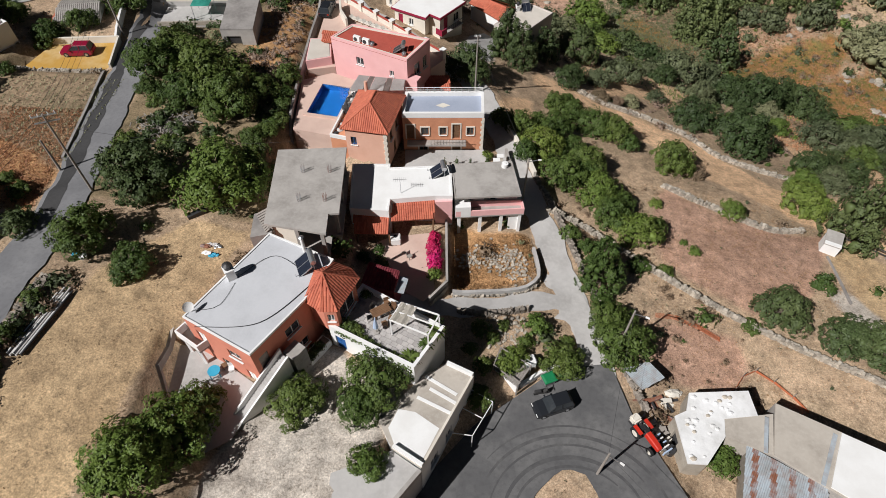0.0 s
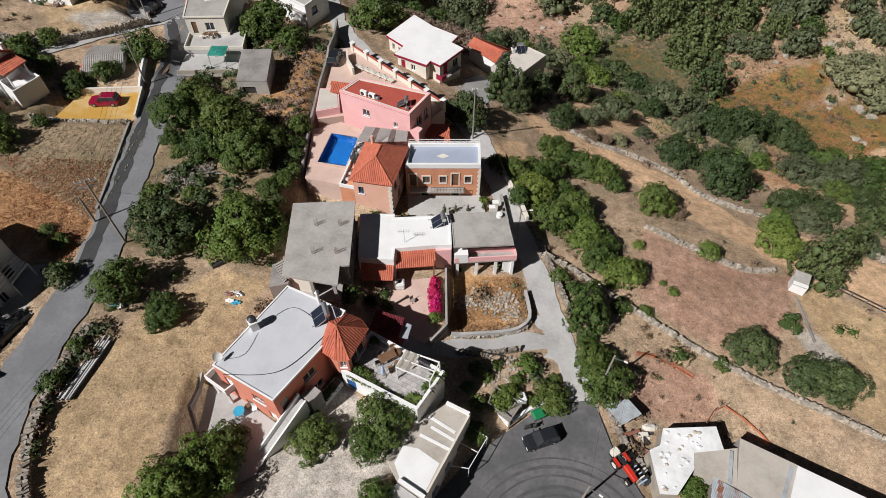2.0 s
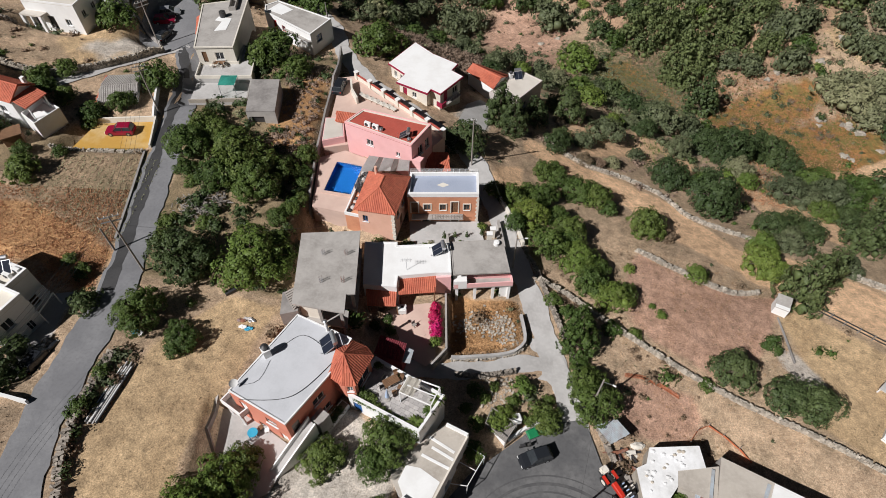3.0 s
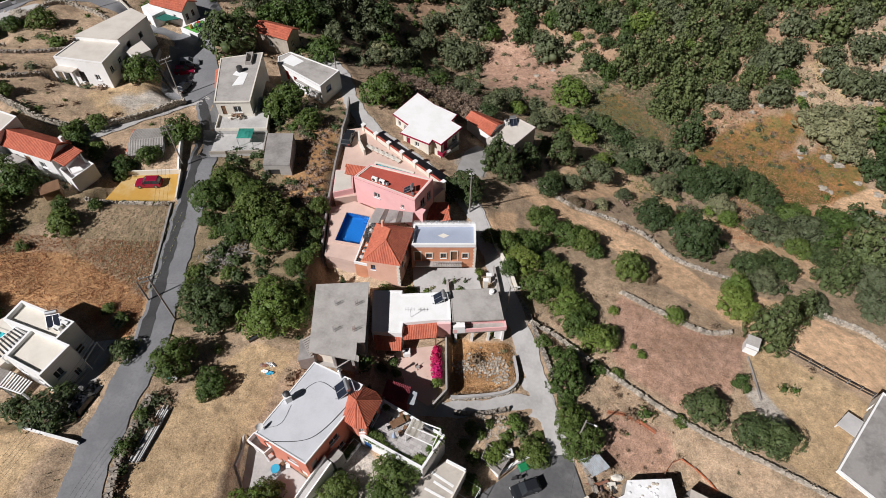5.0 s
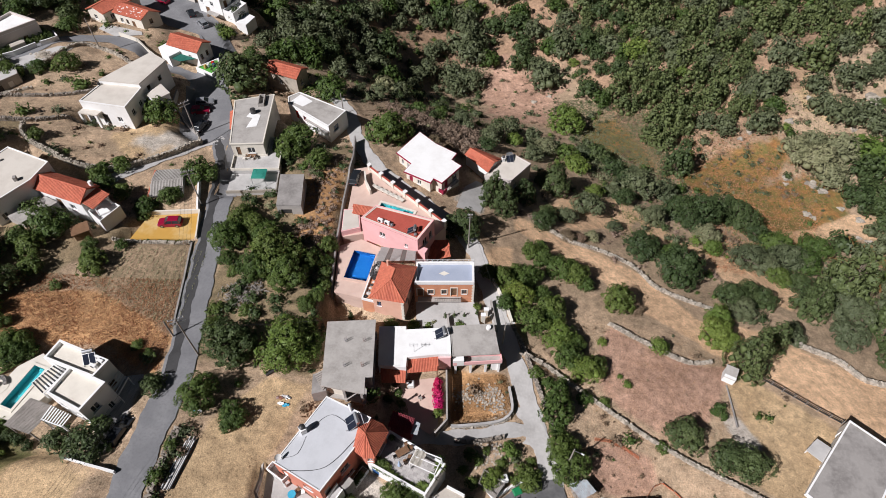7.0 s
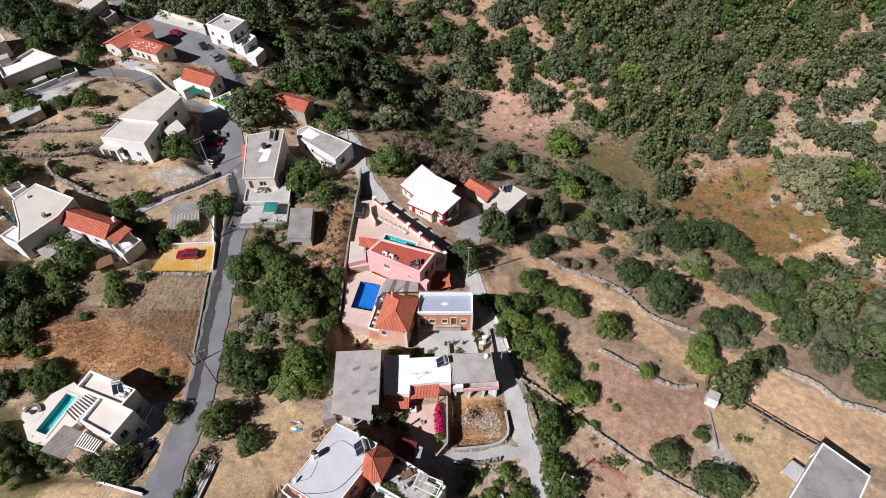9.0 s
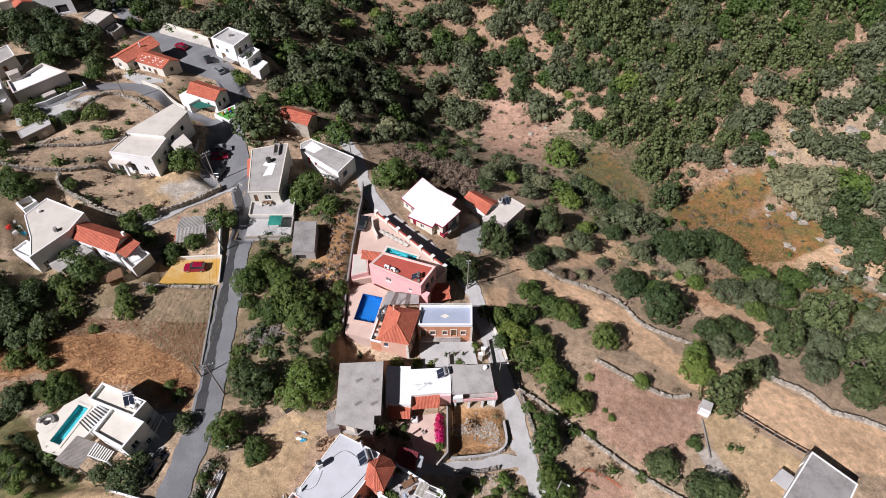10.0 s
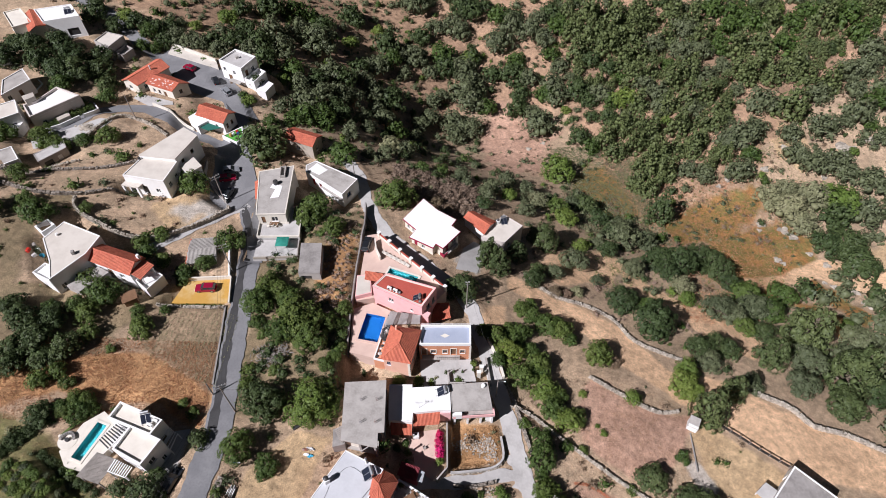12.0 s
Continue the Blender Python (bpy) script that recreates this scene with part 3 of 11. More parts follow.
def ribbon(name, line, lz, w, material, label, lift=0.06):
    bm = bmesh.new()
    rows = []
    n = len(line)
    for k, (x, y) in enumerate(line):
        a, b = line[max(0, k - 1)], line[min(n - 1, k + 1)]
        d = Vector((b[0] - a[0], b[1] - a[1])).normalized()
        edge = 0.15 * math.sin(k * 0.9) + 0.1 * math.sin(k * 2.3 + 1)
        side = [(x - d.y * s * (w + edge * abs(s)), y + d.x * s * (w + edge * abs(s))) for s in (1, 0.5, 0, -0.5, -1)]
        rows.append([bm.verts.new((a, b, hz(a, b) + lift)) for a, b in side])
    for r0, r1 in zip(rows, rows[1:]):
        for k in range(4):
            bm.faces.new((r0[k], r0[k + 1], r1[k + 1], r1[k]))
    return tagged(part(name, bm, material, smooth=True), label, "road", kind="structure")


ROAD_LABELS = {"lower_road": "grey asphalt road beside the hay field", "village_road": "worn grey asphalt village road between dry fields", "side_lane": "narrow pale concrete side lane", "upper_lane": "grey asphalt lane in the upper village",
               "top_lane": "grey asphalt lane climbing out of the village", "stone_lane": "narrow pale concrete lane along garden walls", "yard_lane": "short pale concrete yard lane"}
for key, (w, mm, line, lz) in ROADS.items():
    ribbon("road_" + key, line, lz, w, mm, ROAD_LABELS[key])
# a narrower ribbon, darker than the road, left of its middle
ribbon("road_patch", [(x - 1.05, y) for x, y in ROADS["village_road"][2]], 0, 0.75, "asphalt_fresh", "darker asphalt strip along the village road", 0.075)


def sheet(name, poly, z, material, label, category="ground", step=0.8, follow=False):
    """A flat or ground-following surface with the outline of a polygon."""
    bm = bmesh.new()
    xs, ys = [p[0] for p in poly], [p[1] for p in poly]
    gx, gy = np.meshgrid(np.arange(min(xs) - step, max(xs) + step, step), np.arange(min(ys) - step, max(ys) + step, step))
    d = sdf(poly, gx, gy)
    pts = {}
    def at(i, j):
        if (i, j) not in pts:
            x, y = gx[i, j], gy[i, j]
            if d[i, j] > 0:
                best = None
                for (x0, y0), (x1, y1) in zip(poly, poly[1:] + poly[:1]):
                    ex, ey = x1 - x0, y1 - y0
                    t = min(1, max(0, ((x - x0) * ex + (y - y0) * ey) / (ex * ex + ey * ey)))
                    q = (math.hypot(x - x0 - t * ex, y - y0 - t * ey), x0 + t * ex, y0 + t * ey)
                    best = min(best, q) if best else q
                x, y = best[1], best[2]
            pts[i, j] = bm.verts.new((x, y, hz(x, y) + 0.15 if follow else z))
        return pts[i, j]
    for i in range(gx.shape[0] - 1):
        for j in range(gx.shape[1] - 1):
            if min(d[i, j], d[i + 1, j], d[i, j + 1], d[i + 1, j + 1]) < 0:
                bm.faces.new((at(i, j), at(i, j + 1), at(i + 1, j + 1), at(i + 1, j)))
    bmesh.ops.dissolve_degenerate(bm, dist=0.01, edges=bm.edges)
    return tagged(part(name, bm, material), label, category, kind="structure")


sheet("road_bend", BEND, -0.39, "asphalt", "dark asphalt hairpin bend with tyre marks", "road")

# ---- buildings ----
FOOT = []


def wall_faces(bm, poly, z0, z1, openings, deep=0.22):
    """Outer wall faces with openings (edge, from, to, sill, head), in metres from the edge's start and from z0."""
    poly = ccw(poly)
    FOOT.append(poly)
    n = len(poly)
    for k in range(n):
        a, b = Vector((*poly[k], 0)), Vector((*poly[(k + 1) % n], 0))
        e = (b - a)
        length = e.length
        e.normalize()
        back = Vector((-e.y, e.x, 0)) * deep
        holes = [o[1:5] for o in openings if o[0] == k]
        us = sorted({0.0, length, *(u for h in holes for u in h[:2])})
        vs = sorted({0.0, z1 - z0, *(v for h in holes for v in h[2:])})
        def p(u, v, back_off=None):
            q = a + e * u + Vector((0, 0, z0 + v))
            return q + back if back_off else q
        for u0, u1 in zip(us, us[1:]):
            for v0, v1 in zip(vs, vs[1:]):
                if not any(h[0] <= u0 + 1e-6 and u1 <= h[1] + 1e-6 and h[2] <= v0 + 1e-6 and v1 <= h[3] + 1e-6 for h in holes):
                    quad(bm, p(u0, v0), p(u1, v0), p(u1, v1), p(u0, v1))
        for u0, u1, v0, v1 in holes:
            quad(bm, p(u0, v0), p(u0, v0, 1), p(u1, v0, 1), p(u1, v0))
            quad(bm, p(u0, v1, 1), p(u0, v1), p(u1, v1), p(u1, v1, 1))
            quad(bm, p(u0, v0, 1), p(u0, v0), p(u0, v1), p(u0, v1, 1))
            quad(bm, p(u1, v0), p(u1, v0, 1), p(u1, v1, 1), p(u1, v1))
    bmesh.ops.remove_doubles(bm, verts=bm.verts, dist=0.001)
    return bm


def fill_opening(root, poly, z0, o, frame_mat="white", deep=0.22):
    poly = ccw(poly)
    k, u0, u1, v0, v1 = o[:5]
    style = o[5] if len(o) > 5 else "window"
    a, b = Vector((*poly[k], 0)), Vector((*poly[(k + 1) % len(poly)], 0))
    e = (b - a).normalized()
    m = Matrix((( e.x, -e.y, 0, a.x), (e.y, e.x, 0, a.y), (0, 0, 1, z0), (0, 0, 0, 1)))
    w, h, y = u1 - u0, v1 - v0, deep - 0.08
    if style == "door":
        bm = bmesh.new()
        box(bm, (u0 + w / 2, y + 0.03, v0), (w, 0.06, h), m=m)
        for s in (0.25, 0.75):
            box(bm, (u0 + w * s, y - 0.01, v0 + 0.15), (w * 0.36, 0.04, h * 0.38), m=m)
            box(bm, (u0 + w * s, y - 0.01, v0 + h * 0.55), (w * 0.36, 0.04, h * 0.38), m=m)
        part("door", bm, o[6] if len(o) > 6 else "wood", root)
        return
    if style == "hole":
        # near-black panel set behind the open hole, standing for the shade inside
        bm = bmesh.new()
        box(bm, (u0 + w / 2, y + 0.12, v0), (w + 0.02, 0.04, h + 0.02), m=m)
        part("shutter", bm, "dark_metal", root)
        return
    bm = bmesh.new()
    t = 0.07
    box(bm, (u0 + w / 2, y, v0), (w, 0.07, t), m=m)
    box(bm, (u0 + w / 2, y, v1 - t), (w, 0.07, t), m=m)
    for x in (u0 + t / 2, u0 + w / 2, u1 - t / 2):
        box(bm, (x, y, v0), (t, 0.068, h), m=m)
    win = part("window", bm, o[6] if len(o) > 6 else frame_mat, root)
    bm = bmesh.new()
    box(bm, (u0 + w / 2, y + 0.02, v0 + 0.02), (w - 0.04, 0.02, h - 0.04), m=m)
    part("pane", bm, "glass", win)
    bm = bmesh.new()
    box(bm, (u0 + w / 2, -0.04, v0 - 0.06), (w + 0.2, 0.2, 0.06), m=m)
    part("sill", bm, "white", win)


def house(name, label, poly, z0, z1, wall, roof, openings=(), parapet=0.25, over=0.0, category="house", slab=0.18, pw=0.22, cap=None, frame_mat="white"):
    """A block with walls, openings and a flat roof."""
    poly = ccw(poly)
    cx, cy = sum(p[0] for p in poly) / len(poly), sum(p[1] for p in poly) / len(poly)
    root = thing(name, cx, cy, z0, label, category)
    bm = wall_faces(bmesh.new(), poly, z0, z1, openings)
    part("wall", bm, wall, root)
    bm = prism(bmesh.new(), inset(poly, -over), z1, z1 + slab)
    part("roof", bm, roof, root)
    if parapet:
        bm = ring(bmesh.new(), inset(poly, -over - 0.003), z1 + slab * 0.3, z1 + slab + parapet, pw)
        part("parapet", bm, cap or wall, root)
    for o in openings:
        fill_opening(root, poly, z0, o, frame_mat)
    return root


def slope(bm, pts, width=0.26, row=0.42, rise=0.07):
    """Barrel tiles on a plane polygon; its first edge is the eave."""
    pts = [Vector(p) for p in pts]
    o, e = pts[0], (pts[1] - pts[0]).normalized()
    nrm = e.cross(pts[2] - pts[0]).normalized()
    if nrm.z < 0:
        nrm = -nrm
    v = nrm.cross(e)
    if v.dot(pts[2] - o) < 0:
        v = -v
    flat = [((p - o).dot(e), (p - o).dot(v)) for p in pts]
    s0, s1 = min(f[0] for f in flat), max(f[0] for f in flat)
    cols = max(2, int((s1 - s0) / width))
    wd = (s1 - s0) / cols
    def span(s):
        hit = []
        for (xa, ya), (xb, yb) in zip(flat, flat[1:] + flat[:1]):
            if (xa - s) * (xb - s) <= 0 and abs(xa - xb) > 1e-6:
                hit.append(ya + (s - xa) / (xb - xa) * (yb - ya))
        return (min(hit), max(hit)) if len(hit) > 1 else None
    for c in range(cols):
        mid = s0 + (c + 0.5) * wd
        sp = span(mid)
        if not sp or sp[1] - sp[0] < 0.1:
            continue
        rows = max(1, int((sp[1] - sp[0]) / row))
        for r in range(rows):
            y0 = sp[0] + (sp[1] - sp[0]) * r / rows
            y1 = sp[0] + (sp[1] - sp[0]) * (r + 1) / rows + 0.03
            prof = ((-0.5, 0.0), (-0.36, rise * 0.75), (-0.12, rise), (0.12, rise), (0.36, rise * 0.75), (0.5, 0.0))
            lift = random.uniform(0, 0.012)
            lo = [bm.verts.new(o + e * (mid + a * wd) + v * y0 + nrm * (h + 0.035 + lift)) for a, h in prof]
            hi = [bm.verts.new(o + e * (mid + a * wd) + v * y1 + nrm * (h + lift)) for a, h in prof]
            for k in range(5):
                bm.faces.new((lo[k], lo[k + 1], hi[k + 1], hi[k]))
            bm.faces.new(lo[::-1])
    # boarding under the tiles
    top = [bm.verts.new(p - nrm * 0.02) for p in pts]
    low = [bm.verts.new(p - nrm * 0.14) for p in pts]
    bm.faces.new(top)
    bm.faces.new(low[::-1])
    n = len(pts)
    for k in range(n):
        bm.faces.new((low[k], low[(k + 1) % n], top[(k + 1) % n], top[k]))
    return bm


def ridge(bm, a, b, r=0.12):
    a, b = Vector(a), Vector(b)
    n = max(1, int((b - a).length / 0.4))
    for k in range(n):
        tube(bm, a.lerp(b, k / n), a.lerp(b, (k + 1.05) / n), r, r * 0.86, 7)
    return bm


def gable_roof(root, poly, z, rise, over=0.3, gable_mat="white", material="tile"):
    """Two tiled slopes over a four-sided plan; the ridge runs along its first edge."""
    p = ccw(poly)
    q = [Vector((x, y, z)) for x, y in inset(p, -over)]
    r0, r1 = (q[1] + q[2]) / 2 + Vector((0, 0, rise)), (q[3] + q[0]) / 2 + Vector((0, 0, rise))
    for pts in ((q[0], q[1], r0, r1), (q[2], q[3], r1, r0)):
        part("roof_slope", slope(bmesh.new(), pts), material, root)
    part("ridge_tiles", ridge(bmesh.new(), r1, r0), material, root)
    w = [Vector((x, y, z - 0.02)) for x, y in p]
    k = rise * 0.93
    for a, b in ((w[1], w[2]), (w[3], w[0])):
        bm = bmesh.new()
        c = (a + b) / 2 + Vector((0, 0, k - 0.1))
        back = (b - a).cross(Vector((0, 0, 1))).normalized() * -0.2
        front, rear = [bm.verts.new(v) for v in (a, b, c)], [bm.verts.new(v + back) for v in (a, b, c)]
        bm.faces.new(front)
        bm.faces.new(rear[::-1])
        for i in range(3):
            bm.faces.new((front[i], rear[i], rear[(i + 1) % 3], front[(i + 1) % 3]))
        part("gable", bm, gable_mat, root)


def tile_house(name, label, poly, z0, z1, rise, wall, openings=(), category="house", over=0.3, frame_mat="white"):
    poly = ccw(poly)
    cx, cy = sum(p[0] for p in poly) / len(poly), sum(p[1] for p in poly) / len(poly)
    root = thing(name, cx, cy, z0, label, category)
    part("wall", wall_faces(bmesh.new(), poly, z0, z1, openings), wall, root)
    gable_roof(root, poly, z1, rise, over, wall)
    for o in openings:
        fill_opening(root, poly, z0, o, frame_mat)
    return root


def rect(cx, cy, w, d, ang):
    """Corners of a rectangle, its first edge (width w) turned by ang degrees from x."""
    c, s = math.cos(radians(ang)), math.sin(radians(ang))
    return [(cx + a * c - b * s, cy + a * s + b * c) for a, b in ((-w / 2, -d / 2), (w / 2, -d / 2), (w / 2, d / 2), (-w / 2, d / 2))]


M.update({
    "blue_tile": mat("blue_grey_tiles", (0.34, 0.38, 0.47), (0.30, 0.34, 0.43), (0.40, 0.43, 0.51), rough=0.5, fine=7, coarse=0.5, bump=0.05, mix=0.4),
    "paving": mat("grey_flagstone", (0.44, 0.415, 0.40), (0.35, 0.33, 0.32), (0.52, 0.49, 0.47), fine=6, coarse=0.8, bump=0.2, isl=0.18, obj=True),
    "terracotta_paving": mat("pinkish_paving", (0.60, 0.44, 0.37), (0.52, 0.37, 0.31), (0.66, 0.50, 0.43), fine=4, coarse=0.5, bump=0.1, mix=0.4),
    "water_blue": mat("pool_liner_deep_blue", (0.012, 0.13, 0.42), (0.01, 0.105, 0.36), (0.02, 0.17, 0.50), rough=0.25, fine=1.2, coarse=0.4, bump=0.02, mix=0.3),
    "water_teal": mat("pool_liner_turquoise", (0.06, 0.42, 0.46), (0.045, 0.36, 0.41), (0.09, 0.48, 0.51), rough=0.25, fine=1.2, coarse=0.4, bump=0.02, mix=0.3),
    "burgundy": mat("burgundy_paint", (0.30, 0.02, 0.055), (0.25, 0.018, 0.045), rough=0.6, bump=0.05),
    "red_paint": mat("red_car_paint", (0.26, 0.008, 0.035), (0.22, 0.007, 0.03), rough=0.25, bump=0, spec=0.6, mix=0.2),
    "tractor_red": mat("tractor_red_paint", (0.55, 0.03, 0.015), (0.42, 0.03, 0.02), rough=0.5, bump=0.03, mix=0.4),
    "dark_paint": mat("dark_car_paint", (0.018, 0.02, 0.024), (0.022, 0.024, 0.028), rough=0.25, bump=0, spec=0.6, mix=0.2),
    "silver": mat("silver_car_paint", (0.35, 0.36, 0.38), (0.31, 0.32, 0.34), rough=0.3, metal=0.4, bump=0, mix=0.2),
    "panel": mat("solar_glass", (0.018, 0.022, 0.035), (0.025, 0.03, 0.045), rough=0.12, bump=0, spec=0.6),
    "green_plastic": mat("green_plastic", (0.012, 0.20, 0.075), (0.01, 0.16, 0.06), (0.03, 0.23, 0.10), rough=0.5, bump=0.03),
    "green_dark": mat("olive_green_plastic", (0.06, 0.13, 0.045), (0.05, 0.11, 0.04), rough=0.6, bump=0.03),
    "teal_cloth": mat("teal_awning_cloth", (0.07, 0.42, 0.34), (0.055, 0.36, 0.29), rough=0.8, bump=0.08, coarse=0.8),
    "green_cloth": mat("green_shade_net", (0.02, 0.13, 0.10), (0.017, 0.11, 0.085), rough=0.9, bump=0.1),
    "cloth": mat("cream_canvas", (0.66, 0.62, 0.55), (0.58, 0.545, 0.48), rough=0.9, fine=5, coarse=0.8, bump=0.15, mix=0.4),
    "cloth_grey": mat("grey_shade_cloth", (0.56, 0.53, 0.51), (0.48, 0.455, 0.44), rough=0.9, fine=5, coarse=0.8, bump=0.12, mix=0.4),
    "cloth_brown": mat("brown_shade_cloth", (0.27, 0.225, 0.205), (0.235, 0.195, 0.175), rough=0.9, fine=5, coarse=0.8, bump=0.12, mix=0.4),
    "blue_cloth": mat("pale_blue_cloth", (0.42, 0.52, 0.68), (0.36, 0.46, 0.62), rough=0.9, bump=0.1),
    "blue_paint": mat("blue_paint", (0.03, 0.12, 0.34), (0.025, 0.10, 0.29), rough=0.6, bump=0.05),
    "cyan": mat("cyan_plastic", (0.05, 0.38, 0.58), (0.04, 0.32, 0.50), rough=0.5, bump=0),
    "rust": mat("rusty_sheet", (0.24, 0.10, 0.06), (0.36, 0.40, 0.43), (0.16, 0.065, 0.04), rough=0.7, fine=2.5, coarse=0.7, bump=0.2, mix=0.5),
    "tin": mat("weathered_blue_grey_tin", (0.40, 0.45, 0.49), (0.30, 0.32, 0.33), (0.28, 0.17, 0.12), rough=0.6, fine=1.5, coarse=0.5, bump=0.2, mix=0.5),
    "tarp": mat("white_tarpaulin", (0.80, 0.80, 0.80), (0.62, 0.615, 0.60), (0.84, 0.84, 0.83), rough=0.6, fine=1.6, coarse=0.5, bump=0.8, mix=0.6),
    "net": mat("orange_plastic_net", (0.50, 0.16, 0.075), (0.42, 0.14, 0.07), rough=0.8, bump=0.2),
    "yellow_floor": mat("ochre_painted_concrete", (0.50, 0.29, 0.065), (0.56, 0.39, 0.17), (0.43, 0.24, 0.05), rough=0.7, fine=1.5, coarse=0.3, bump=0.05, mix=0.5),
    "grass": mat("watered_lawn", (0.08, 0.13, 0.03), (0.11, 0.15, 0.04), (0.06, 0.10, 0.02), fine=3, coarse=0.4, bump=0.5),
    "play_green": mat("artificial_turf", (0.10, 0.36, 0.06), (0.09, 0.31, 0.05), fine=3, coarse=0.6, bump=0.3),
})


# ---- kit of small things ----
def disc(bm, c, r, h, n=16, top=None):
    return tube(bm, c, (c[0], c[1], c[2] + h), r, r if top is None else top, n)


def chimney(x, y, z, rz=0.0, w=0.9, h=1.3, cap="dark_metal", label="white square chimney with a dark cowl"):
    root = thing("chimney", x, y, z, label, "chimney", rz=0)
    bm = box(bmesh.new(), (x, y, z), (w, w, h), rz)
    box(bm, (x, y, z + h), (w + 0.15, w + 0.15, 0.08), rz)
    part("stack", bm, "white", root)
    bm = disc(bmesh.new(), (x, y, z + h + 0.08), w * 0.42, 0.45, 14)
    disc(bm, (x, y, z + h + 0.53), w * 0.55, 0.18, 14, w * 0.12)
    part("cowl", bm, cap, root)
    return root


def flue(x, y, z, h=2.0):
    root = thing("flue", x, y, z, "tall slim white flue pipe with a cap", "flue")
    part("pipe", tube(bmesh.new(), (x, y, z), (x, y, z + h), 0.16, 0.16, 12), "white", root)
    part("cap", disc(bmesh.new(), (x, y, z + h + 0.06), 0.26, 0.14, 12, 0.08), "metal", root)


def solar_heater(x, y, z, rz=0.0, w=1.9):
    """A tilted collector with its tank on top."""
    root = thing("solar_water_heater", x, y, z, "solar water heater with a dark panel and steel tank", "solar heater", "solar heaters on the roofs", rz=rz)
    m = root.matrix_world.copy()
    tilt = m @ pose(0, 0, 0.25, 35, 0, 0)
    part("panel", box(bmesh.new(), (0, 0, 0), (w, 1.9, 0.09), m=tilt), "panel", root)
    bm = bmesh.new()
    for x0 in (-w / 2, 0, w / 2):
        box(bm, (x0, 0, 0.005), (0.05, 1.94, 0.1), m=tilt)
    for y0 in (-0.95, 0.95):
        box(bm, (0, y0, 0.005), (w, 0.05, 0.1), m=tilt)
    part("panel_frame", bm, "metal", root)
    bm = tube(bmesh.new(), m @ Vector((-w * 0.42, 0.95, 1.15)), m @ Vector((w * 0.42, 0.95, 1.15)), 0.27, 0.27, 14)
    part("tank", bm, "metal", root)
    for x0 in (-w * 0.4, w * 0.4):
        bm = bmesh.new()
        beam(bm, m @ Vector((x0, 0.95, 0)), m @ Vector((x0, 0.95, 1.1)), 0.05)
        beam(bm, m @ Vector((x0, -0.8, 0.0)), m @ Vector((x0, -0.75, 0.3)), 0.05)
        beam(bm, m @ Vector((x0, -0.8, 0.02)), m @ Vector((x0, 0.95, 0.02)), 0.04)
        part("stand", bm, "metal", root)
    return root


def water_tank(x, y, z, rz=0.0, label="white plastic water tank on the ground"):
    root = thing("water_tank", x, y, z, label, "tank", rz=rz)
    m = root.matrix_world.copy()
    bm = box(bmesh.new(), (0, 0, 0.12), (1.15, 1.0, 1.0), m=m)
    bmesh.ops.bevel(bm, geom=bm.edges[:], offset=0.1, segments=2, affect="EDGES")
    part("body", bm, "white", root)
    part("lid", disc(bmesh.new(), m @ Vector((0, 0, 1.12)), 0.2, 0.07, 14), "dark_metal", root)
    bm = bmesh.new()
    for a in (-0.45, 0, 0.45):
        box(bm, (a, 0, 0), (0.12, 1.0, 0.12), m=m)
    part("pallet", bm, "grey_wood", root)


def roof_tank(x, y, z, r=0.45, h=0.9, label="dark plastic water barrel on a roof", material="dark_metal"):
    root = thing("water_barrel", x, y, z, label, "tank")
    bm = disc(bmesh.new(), (x, y, z), r, h, 16)
    part("barrel", bm, material, root)
    part("lid", disc(bmesh.new(), (x, y, z + h), r * 0.5, 0.08, 12), material, root)


def air_unit(x, y, z, rz=0.0):
    root = thing("air_conditioner", x, y, z, "white outdoor air conditioning unit on a roof", "air conditioner", "air conditioners on the pink house", rz=rz)
    m = root.matrix_world.copy()
    part("casing", box(bmesh.new(), (0, 0, 0.08), (0.95, 0.4, 0.75), m=m), "white", root)
    part("fan_grille", tube(bmesh.new(), m @ Vector((-0.12, -0.2, 0.45)), m @ Vector((-0.12, -0.23, 0.45)), 0.28, 0.28, 14), "dark_metal", root)
    bm = bmesh.new()
    for a in (-0.35, 0.35):
        box(bm, (a, 0, 0), (0.06, 0.42, 0.08), m=m)
    part("feet", bm, "dark_metal", root)


def lounger(x, y, z, rz=0.0):
    root = thing("sun_lounger", x, y, z, "cream cushioned sun lounger on a pink terrace", "lounger", "loungers by the small pool", rz=rz)
    m = root.matrix_world.copy()
    bm = bmesh.new()
    for a in (-0.32, 0.32):
        beam(bm, m @ Vector((a, -0.95, 0.28)), m @ Vector((a, 0.4, 0.28)), 0.05)
        for b in (-0.8, 0.5):
            beam(bm, m @ Vector((a, b, 0)), m @ Vector((a, b, 0.28)), 0.05)
    part("frame", bm, "wood", root)
    part("mattress", box(bmesh.new(), (0, -0.3, 0.30), (0.66, 1.35, 0.12), m=m), "cloth", root)
    part("backrest", box(bmesh.new(), (0, 0.35, 0), (0.66, 0.7, 0.12), m=m @ pose(0, 0.05, 0.18, 32, 0, 0)), "cloth", root)


